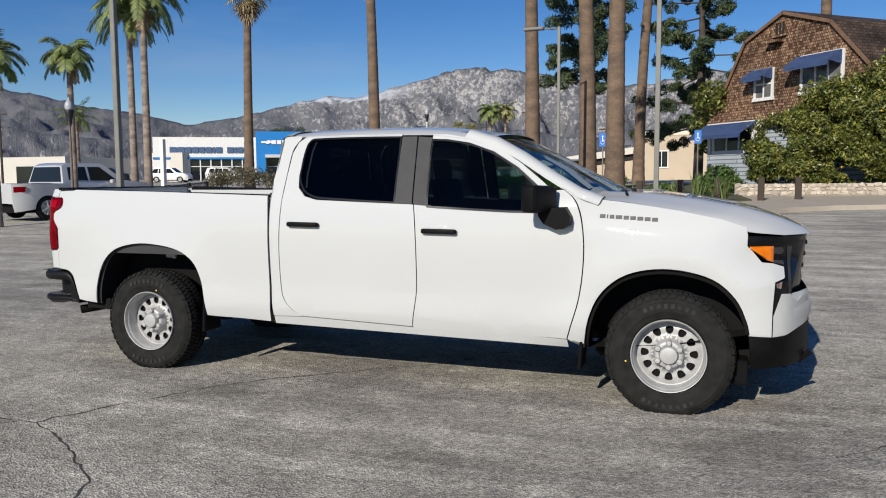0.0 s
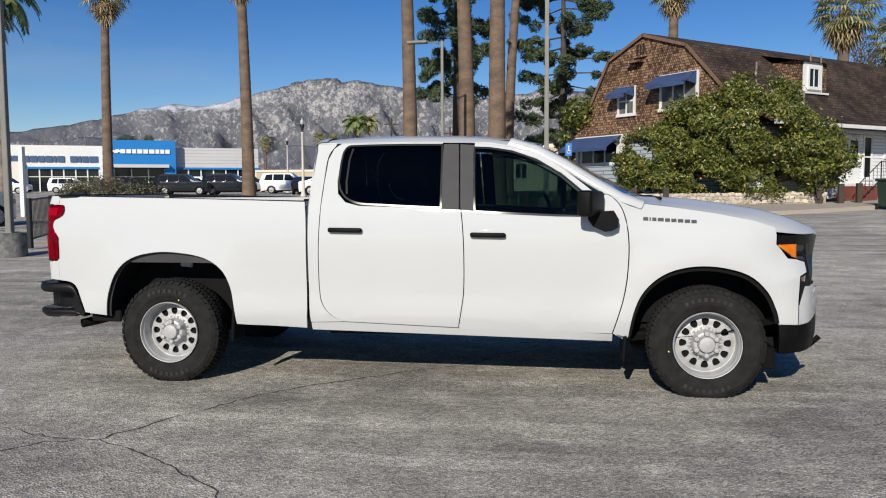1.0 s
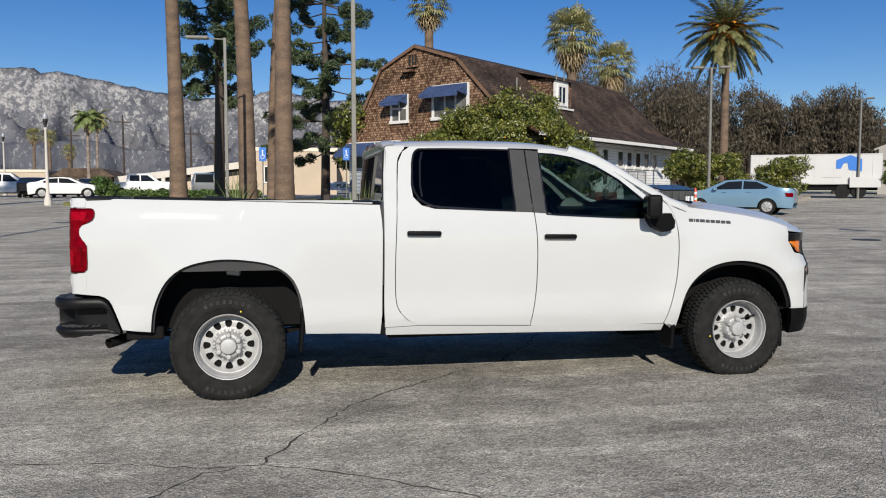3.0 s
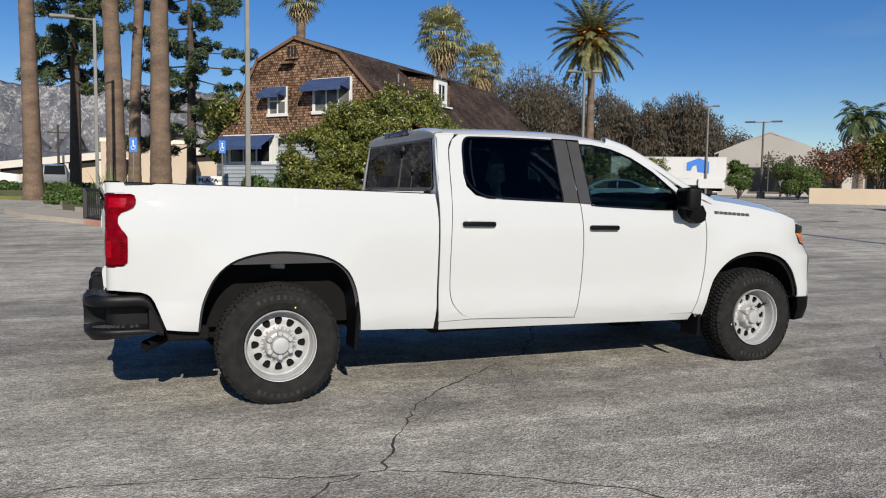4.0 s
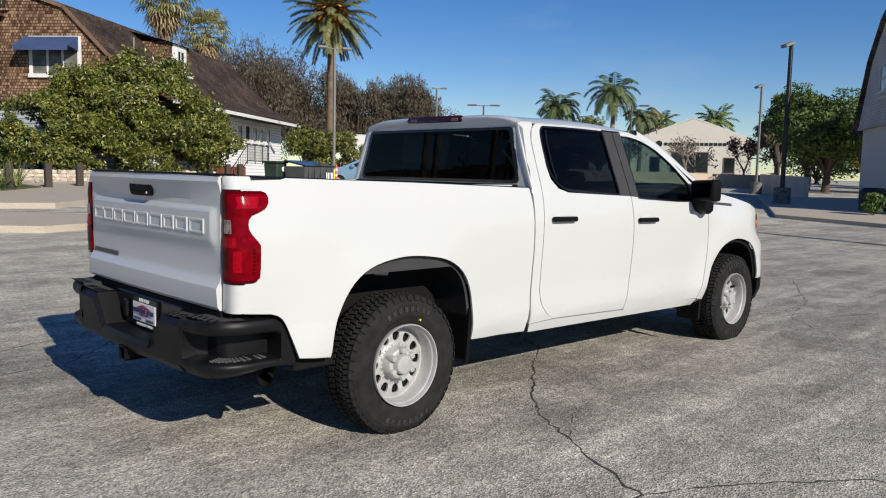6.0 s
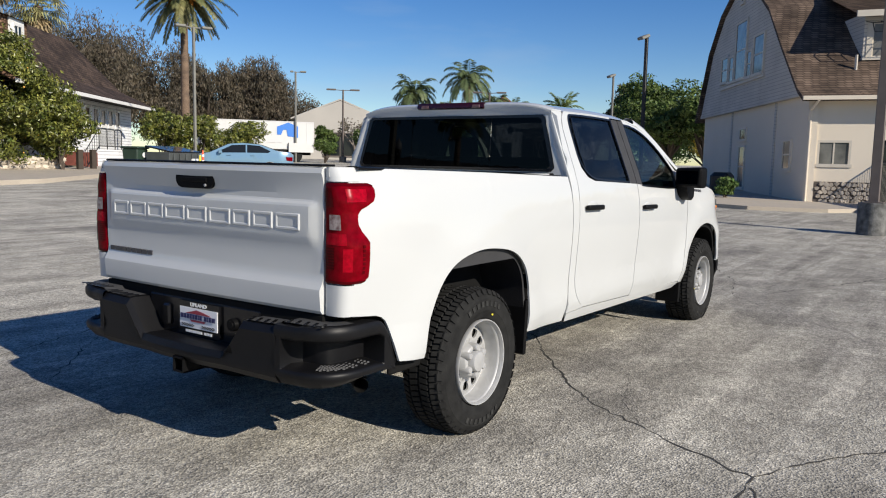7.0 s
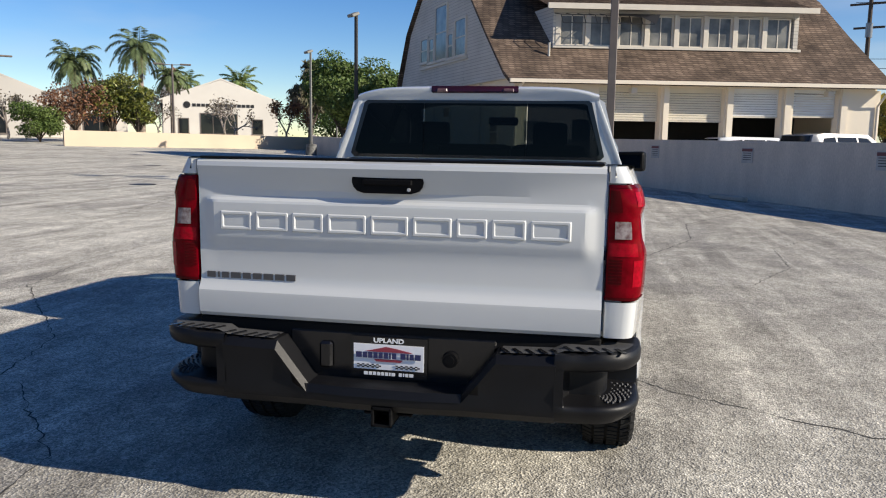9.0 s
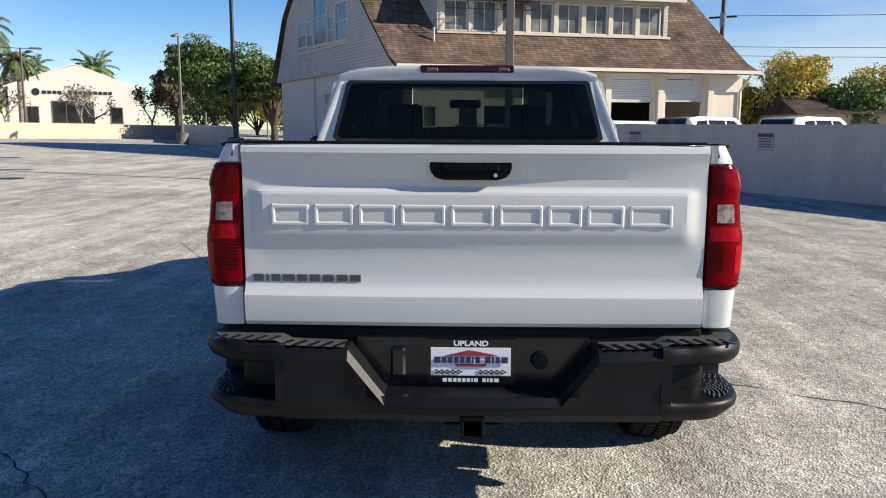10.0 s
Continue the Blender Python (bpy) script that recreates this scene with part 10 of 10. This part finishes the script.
def park_vehicles():
    vehicle("sedan", "light blue four-door sedan parked by a hedge", "car", 17.75, 24.15, yaw_of(-0.74, 0.67), SEDAN, 1.82, "sky_blue_paint", SEDAN_W, (3, 6), (-1.38, 1.38), 0.33, 1.02)
    vehicle("parked_pickup", "silver crew-cab pickup parked beyond the island", "pickup truck", -18.32, 15.1, yaw_of(0.19, 0.98), PICKUP, 1.88, "silver_paint", PICKUP_W, (2, 6), (-1.62, 1.65), 0.37, 1.14)
    vehicle("parked_suv", "grey sport utility vehicle behind a wall", "car", 25.45, -9.95, yaw_of(0.55, -0.84), TALL_SUV, 2.0, "far_grey", TALL_SUV_W, (1, 4), (-1.4, 1.4), 0.38, 1.2)
    vehicle("parked_suv", "white sport utility vehicle behind a wall", "car", 24.2, -13.4, yaw_of(0.55, -0.84), TALL_SUV, 2.0, "far_white", TALL_SUV_W, (1, 4), (-1.4, 1.4), 0.38, 1.2)
    vehicle("parked_car", "white car of which the roof shows above a wall", "car", 28.0, -7.6, yaw_of(0.30, -0.95), SUV, 1.9, "far_white", SUV_W, (1, 4), (-1.4, 1.4), 0.36, 1.1)
    far = (("parked_suv", SUV, SUV_W, "far_white", "white sport utility vehicle on the showroom forecourt"), ("parked_pickup", PICKUP, PICKUP_W, "far_dark", "dark pickup on the showroom forecourt"),
           ("parked_sedan", SEDAN, SEDAN_W, "far_dark", "dark sedan parked across the street"), ("parked_pickup", PICKUP, PICKUP_W, "far_white", "white pickup parked across the street"), ("parked_pickup", PICKUP, PICKUP_W, "silver_paint", "silver pickup on the showroom forecourt"),
           ("parked_suv", SUV, SUV_W, "far_dark", "black sport utility vehicle parked across the street"), ("parked_van", TALL_SUV, TALL_SUV_W, "far_white", "tall white van parked across the street"),
           ("parked_sedan", SEDAN, SEDAN_W, "far_white", "white sedan parked across the street"), ("parked_car", SUV, SUV_W, "far_grey", "grey car parked across the street"))
    for k, x, y, yaw in ((0, -59.5, 72.6, 15), (0, -54.3, 76.4, 20), (1, -66.5, 70.0, 30), (1, -47.2, 76.0, 25), (4, -40.6, 79.6, 15), (2, -37.5, 78.6, 20), (1, -34.0, 79.5, 20), (2, -30.0, 74.0, 10), (5, -27.0, 58.0, 10), (5, -30.6, 56.6, 12), (6, -23.8, 63.7, 8), (2, -19.6, 56.0, 100), (7, -16.7, 53.2, 8), (2, -19.4, 58.7, 90), (3, -12.1, 56.3, 8), (8, -7.2, 52.9, 95), (2, -17.3, 63.4, 95)):
        nm, tp, sw, pt, lb = far[k]
        vehicle(nm, lb, "car", x, y, yaw, tp, 1.85, pt, sw, (3, 6) if tp is SEDAN else ((2, 6) if tp is PICKUP else (1, 4)), (-1.45, 1.45), 0.36, 1.08, lamps=False, group="parked cars")


# ---- street furniture ----
M["frosted"] = mat("frosted_globe", (0.42, 0.44, 0.47), 0.3, vary=0.3, scale=8)


def lamp_post(x, y, height, arms, colour, label, base=0.0, r=0.065, head="box", base_r=0.3):
    """A light pole; arms are lengths and directions in degrees."""
    z = rise(x, y)
    t = thing("light_pole", label, "light pole", (x, y, z), group="light poles")
    h = height - z
    if base:
        bm = bmesh.new()
        cyl(bm, (0, 0, -0.2), (0, 0, base), base_r, base_r * 0.97, 20)
        part("concrete_base", bm, M["grey_block"], t, "round worn concrete base")
    bm = bmesh.new()
    vs = box(bm, (-r, -r, base - 0.1), (r, r, h), 0.012)
    for v in vs:
        if v.co.z > h - 0.05:
            v.co.x *= 0.85
            v.co.y *= 0.85
    if base:
        box(bm, (-r * 2, -r * 2, base), (r * 2, r * 2, base + 0.02))
    part("pole", bm, M[colour], t)
    for length, deg in arms:
        a = radians(deg)
        d = Vector((math.cos(a), math.sin(a), 0))
        if head == "box":
            bm = bmesh.new()
            cyl(bm, Vector((0, 0, h - 0.06)), Vector((0, 0, h - 0.02)) + d * length * 0.6, 0.03, n=6)
            part("arm", bm, M[colour], t)
            bm = bmesh.new()
            vs = box(bm, (length * 0.42, -0.16, h - 0.07), (length, 0.16, h + 0.05), 0.03)
            bmesh.ops.transform(bm, matrix=Matrix.Rotation(a, 4, "Z"), verts=vs)
            part("lamp_head", bm, M[colour], t, "flat box lamp head")
        else:
            bm = bmesh.new()
            vs = box(bm, (-0.05, -0.2, -0.07), (0.42, 0.2, 0.07), 0.03)
            bmesh.ops.transform(bm, matrix=pose(0, 0, h + 0.02, 0, 22, deg), verts=vs)
            part("lamp_head", bm, M["pole_grey"], t, "tilted flood lamp head")
    return t


def lantern_post(x, y, height, colour="white_wall", r=1.0):
    z = rise(x, y)
    t = thing("street_lamp", "street lamp post with a black urn and a pale globe", "street lamp", (x, y, z), group="street lamps")
    h = height - z
    bm = bmesh.new()
    lathe(bm, [(0.0, -0.1), (0.19 * r, -0.1), (0.19 * r, 0.25), (0.12 * r, 0.5), (0.085 * r, 0.7), (0.060 * r, h - 0.8), (0.09 * r, h - 0.75), (0.06, h - 0.7), (0.0, h - 0.7)], 14, "z")
    part("post", bm, M[colour], t, "tapered post")
    bm = bmesh.new()
    lathe(bm, [(0.0, h - 0.70), (0.07, h - 0.69), (0.06, h - 0.62), (0.11, h - 0.42), (0.13, h - 0.30), (0.12, h - 0.27), (0.0, h - 0.27)], 14, "z")
    part("urn", bm, M["iron"], t, "black urn below the globe")
    bm = bmesh.new()
    lathe(bm, [(0.0, h - 0.27), (0.10, h - 0.265), (0.125, h - 0.18), (0.10, h - 0.06), (0.045, h), (0.03, h + 0.06), (0.0, h + 0.10)], 14, "z")
    part("globe", bm, M["frosted"], t, "pale frosted globe")


def parking_sign(x, y, top, yaw, label="blue disabled-parking sign on a thin post"):
    z = rise(x, y)
    t = thing("parking_sign", label, "sign", (x, y, z), yaw, group="parking signs")
    h = top - z
    bm = bmesh.new()
    cyl(bm, (0, 0, -0.2), (0, 0, h), 0.03, n=8)
    part("post", bm, M["pole_grey"], t)
    bm = bmesh.new()
    box(bm, (-0.16, -0.055, h - 0.62), (0.16, -0.04, h), 0.01)
    part("sign_board", bm, M["sign_blue"], t, "blue board")
    bm = bmesh.new()
    cyl(bm, (0.0, -0.058, h - 0.15), (0.0, -0.056, h - 0.15), 0.035, n=12)
    box(bm, (-0.02, -0.06, h - 0.36), (0.02, -0.057, h - 0.19))
    box(bm, (-0.02, -0.06, h - 0.38), (0.09, -0.057, h - 0.34))
    n = 14
    tube(bm, [(0.085 * math.cos(a), -0.059, h - 0.42 + 0.085 * math.sin(a)) for a in [math.pi * 0.7 + 1.35 * math.pi * i / n for i in range(n + 1)]], 0.012, 5)
    part("wheelchair_mark", bm, M["white_ink"], t, "white wheelchair mark")


def iron_fence(a, b, h, label, lift=0.13, post=0.05, bar=0.011, gap=0.115, rail=0.022):
    t = thing("iron_fence", label, "fence", group="iron fences")
    a, b = Vector(a), Vector(b)
    L = (b - a).length
    z0, z1 = rise(*a) + lift, rise(*b) + lift

    def at(f, dz):
        p = a.lerp(b, f)
        return Vector((p.x, p.y, z0 + (z1 - z0) * f + dz))
    n = max(2, round(L / 1.9))
    for k in range(n + 1):
        bm = bmesh.new()
        p = at(k / n, 0)
        box(bm, (p.x - post, p.y - post, p.z - 0.1), (p.x + post, p.y + post, p.z + h + 0.04), 0.008)
        part("post", bm, M["iron"], t)
    for dz in (0.10, h):
        bm = bmesh.new()
        cyl(bm, at(0, dz), at(1, dz), rail, n=6)
        part("rail", bm, M["iron"], t)
    m = int(L / gap)
    for k in range(1, m):
        bm = bmesh.new()
        cyl(bm, at(k / m, 0.10), at(k / m, h), bar, n=5)
        part("bar", bm, M["iron"], t)


def bollard(x, y, h=0.82):
    bm = bmesh.new()
    z = rise(x, y) + 0.15
    box(bm, (x - 0.11, y - 0.11, z - 0.2), (x + 0.11, y + 0.11, z + h), 0.02)
    tagged(part("wooden_bollard", bm, M["wood_pole"]), "square dark wooden bollard on the pavement", "bollard", "row of bollards")


M["bin_green"] = mat("dark_green_plastic", (0.022, 0.045, 0.03), 0.55, vary=0.4, scale=4)
M["bin_grey"] = mat("grey_steel_bin", (0.07, 0.078, 0.078), 0.6, vary=0.5, scale=3)
M["orange"] = mat("orange_plastic", (0.85, 0.10, 0.03), 0.5, vary=0.2, scale=6)


def furniture():
    lamp_post(-10.27, 8.12, 7.8, ((1.3, 0), (1.3, 180)), "pole_grey", "tall grey light pole on an island", 0.5, base_r=0.32)
    lamp_post(-3.8, 26.1, 7.66, ((1.5, 175),), "pole_grey", "grey light pole with one arm among palms")
    lamp_post(0.63, 18.42, 7.75, ((1.45, 10), (1.45, 190)), "pole_grey", "grey light pole with two flat lamp heads", 0.78, r=0.075, base_r=0.27)
    lamp_post(19.3, 29.1, 7.72, ((0.9, -20), (0.9, 160)), "pole_grey", "grey light pole beside the hedge")
    lamp_post(37.2, 40.4, 7.96, ((0.8, -45), (0.4, 135)), "pole_grey", "grey light pole with a small head")
    lamp_post(42.9, 40.75, 7.1, ((1.35, -45), (1.35, 135)), "pole_brown", "light pole with two wide flat heads", 0.5)
    lamp_post(48.6, 30.2, 7.0, ((1.35, -60), (1.35, 120)), "pole_brown", "light pole by the cream wall", 0.6)
    lamp_post(29.5, 10.1, 7.3, ((0.5, 150),), "iron", "tall black light pole with a flood lamp", 0.8, head="flood", r=0.08, base_r=0.36)
    lamp_post(41.95, 16.9, 7.1, ((0.5, 150),), "pole_grey", "grey light pole at the lot's corner", 0.7, head="flood", base_r=0.36)
    lamp_post(62.2, 16.6, 7.4, ((1.2, -70), (1.2, 110)), "pole_grey", "light pole beyond the garage")
    lamp_post(65.5, 23.0, 5.9, ((0.5, 150),), "pole_grey", "thin light pole beyond the wall", head="flood")
    lamp_post(13.8, -1.18, 8.2, ((1.4, -60), (1.4, 120)), "pole_brown", "square brown light pole on a round concrete base", 0.70, r=0.10, base_r=0.32)
    lantern_post(-13.4, 36.6, 5.5)
    lantern_post(-25.3, 67.7, 6.6)
    lantern_post(-15.5, 12.1, 3.85, "pole_brown", 0.45)
    parking_sign(-2.48, 29.9, 3.55, -8)
    parking_sign(1.55, 33.1, 3.75, -8)
    iron_fence((-3.92, 18.55), (-1.63, 13.58), 0.92, "black iron railing of thick bars along the island", lift=0.05, post=0.075, bar=0.024, gap=0.135, rail=0.045)
    iron_fence((-10.9, 9.6), (-13.4, 15.6), 1.0, "black iron railing beside a light pole")
    t = thing("place_sign", "low white sign with dark lettering beyond the palms", "sign", (3.58, 64.2, 0), 0)
    bm = bmesh.new()
    box(bm, (-1.5, 0, 1.75), (1.5, 0.12, 2.5), 0.02)
    part("sign_board", bm, M["white_trim"], t)
    words("sign_lettering", "PLAZA", 0.46, M["iron"], pose(0.35, -0.01, 2.12), t, 0.008, "dark lettering", 1.2, 0.012)
    for x in (-1.2, 1.2):
        bm = bmesh.new()
        box(bm, (x - 0.05, 0.02, 1.0), (x + 0.05, 0.10, 1.75))
        part("post", bm, M["pole_brown"], t)
    for x, y in ((-0.1, 21.1), (2.4, 23.1), (3.9, 24.2), (5.2, 25.0), (1.2, 22.0), (12.7, 28.1), (13.6, 28.6)):
        bollard(x, y)
    # white post with a small sign
    bm = bmesh.new()
    box(bm, (-20.46, 22.14, rise(-20.4, 22.2) - 0.1), (-20.28, 22.34, 3.3), 0.01)
    tagged(part("white_post", bm, M["white_trim"]), "tall square white post beyond the island", "post")
    # bins
    t = thing("wheeled_bin", "dark green wheeled rubbish bin with a lid", "rubbish bin", (13.7, 25.7, rise(13.7, 25.7)), 20)
    bm = bmesh.new()
    vs = box(bm, (-0.36, -0.38, 0.1), (0.36, 0.38, 1.1), 0.05)
    for v in vs:
        k = 0.82 + 0.18 * (v.co.z - 0.1)
        v.co.x *= k
        v.co.y *= k
    part("tub", bm, M["bin_green"], t)
    bm = bmesh.new()
    box(bm, (-0.40, -0.44, 1.1), (0.40, 0.44, 1.2), 0.04)
    part("lid", bm, M["bin_green"], t)
    bm = bmesh.new()
    lathe(bm, [(0.0, -0.41), (0.11, -0.41), (0.11, -0.39)], 16, "y", (0.05, 0, 0.85))
    part("round_label", bm, M["white_ink"], t)
    for s in (-1, 1):
        bm = bmesh.new()
        cyl(bm, (s * 0.28, 0.36, 0.1), (s * 0.36, 0.36, 0.1), 0.1, n=12)
        part("wheel", bm, M["rubber"], t)
    t = thing("dumpster", "grey steel dumpster with black lids", "dumpster", (15.0, 24.9, rise(15.0, 24.9)), 14)
    bm = bmesh.new()
    vs = box(bm, (-1.0, -0.62, 0.16), (1.0, 0.62, 1.0), 0.02)
    for v in vs:
        if v.co.z < 0.5:
            v.co.y *= 0.82
    for k in range(5):
        box(bm, (-0.8 + k * 0.38, -0.66, 0.3), (-0.74 + k * 0.38, -0.6, 0.95), 0.01)
    part("tub", bm, M["bin_grey"], t)
    for s in (-1, 1):
        bm = bmesh.new()
        vs = box(bm, (-0.5, -0.66, -0.03), (0.5, 0.66, 0.03), 0.02)
        bmesh.ops.transform(bm, matrix=pose(s * 0.5, 0, 1.12, 10, 0, 0), verts=vs)
        part("lid", bm, M["far_dark"], t)
    bm = bmesh.new()
    box(bm, (0.3, -0.66, 0.4), (0.75, -0.64, 0.75), 0.01)
    part("white_label", bm, M["white_ink"], t)
    bm = bmesh.new()
    box(bm, (0.8, -0.665, 0.4), (0.98, -0.64, 0.9), 0.01)
    part("yellow_label", bm, M["yellow_mark"], t)
    for sx in (-0.8, 0.8):
        for sy in (-0.4, 0.4):
            bm = bmesh.new()
            cyl(bm, (sx - 0.03, sy, 0.09), (sx + 0.03, sy, 0.09), 0.09, n=10)
            part("castor", bm, M["rubber"], t)
    t = thing("delineator_post", "orange plastic delineator post with white bands", "traffic post", (15.6, 23.8, rise(15.6, 23.8)))
    bm = bmesh.new()
    lathe(bm, [(0.0, 0.0), (0.16, 0.0), (0.16, 0.05), (0.055, 0.09), (0.05, 1.02), (0.03, 1.06), (0.02, 1.14), (0.0, 1.15)], 14, "z")
    part("tube", bm, M["orange"], t)
    for zz in (0.62, 0.86):
        bm = bmesh.new()
        lathe(bm, [(0.054, zz), (0.054, zz + 0.1)], 14, "z")
        part("white_band", bm, M["white_ink"], t)
    # utility pole and wires
    t = thing("utility_pole", "dark wooden utility pole with crossarm and wires", "utility pole", (49.8, -18.0, rise(49.8, -18.0)))
    bm = bmesh.new()
    cyl(bm, (0, 0, -0.3), (0, 0, 11.8), 0.17, 0.12, 10)
    part("pole", bm, M["wood_pole"], t)
    for w, z in ((1.2, 10.4), (0.9, 8.9)):
        bm = bmesh.new()
        box(bm, (-w, -0.06, z), (w, 0.06, z + 0.13))
        bmesh.ops.rotate(bm, cent=(0, 0, 0), matrix=Matrix.Rotation(radians(65), 3, "Z"), verts=bm.verts)
        part("crossarm", bm, M["wood_pole"], t)
    bm = bmesh.new()
    cyl(bm, (-0.35, 0.1, 8.3), (-0.35, 0.1, 9.2), 0.22, n=12)
    part("transformer", bm, M["far_grey"], t)
    for k, (dz, off) in enumerate(((10.6, -0.9), (10.6, 0.9), (9.05, 0.0), (7.0, 0.0), (6.4, 0.0))):
        bm = bmesh.new()
        a, b = Vector((off * 0.4, off * 0.9, dz)), Vector((-18 + off * 0.4, -44 + off, dz + 0.5))
        tube(bm, [a.lerp(b, i / 8) - Vector((0, 0, 0.9 * math.sin(math.pi * i / 8))) for i in range(9)], 0.018, 4)
        part("wire", bm, M["iron"], t)
    for x, y, h in ((-27.5, 99.0, 8.0), (-20.6, 95.0, 9.5), (-12.4, 92.0, 8.0), (-9.0, 84.0, 6.5), (-72, 60, 8.5)):
        t = thing("utility_pole", "thin distant utility pole with a crossarm", "utility pole", (x, y, rise(x, y)), group="distant poles")
        bm = bmesh.new()
        cyl(bm, (0, 0, -0.3), (0, 0, h), 0.14, 0.1, 8)
        part("pole", bm, M["wood_pole"], t)
        bm = bmesh.new()
        box(bm, (-1.0, -0.06, h - 0.9), (1.0, 0.06, h - 0.76))
        part("crossarm", bm, M["wood_pole"], t)
    t = thing("stop_sign", "red stop sign on a post by the street", "sign", (-20.4, 45.7, rise(-20.4, 45.7)))
    bm = bmesh.new()
    cyl(bm, (0, 0, -0.2), (0, 0, 3.0), 0.03, n=6)
    part("post", bm, M["pole_grey"], t)
    bm = bmesh.new()
    ring8 = [(0.38 * math.cos(math.pi * (k + 0.5) / 4), 2.8 + 0.38 * math.sin(math.pi * (k + 0.5) / 4)) for k in range(8)]
    prism(bm, ring8, 0.02, Matrix.Translation((0, -0.05, 0)))
    part("sign_board", bm, M["red_ink"], t, "red eight-sided board")
    words("sign_lettering", "STOP", 0.27, M["white_ink"], pose(0, -0.055, 2.8), t, 0.004, "white lettering", 0.95, 0.008)
    # drain covers
    for x, y in ((13.5, 11.3), (22.6, 16.5)):
        bm = bmesh.new()
        cyl(bm, (x, y, rise(x, y) - 0.02), (x, y, rise(x, y) + 0.008), 0.36, n=20)
        tagged(part("drain_cover", bm, M["iron"]), "round dark iron cover in the asphalt", "manhole cover")
    # shaggy dark cover beside the garage
    bm = bmesh.new()
    box(bm, (27.6, 5.6, 0.1), (28.6, 6.4, 1.25), 0.15)
    tagged(part("covered_box", bm, M["iron"]), "black covered box against the building", "box")


park_vehicles()
furniture()
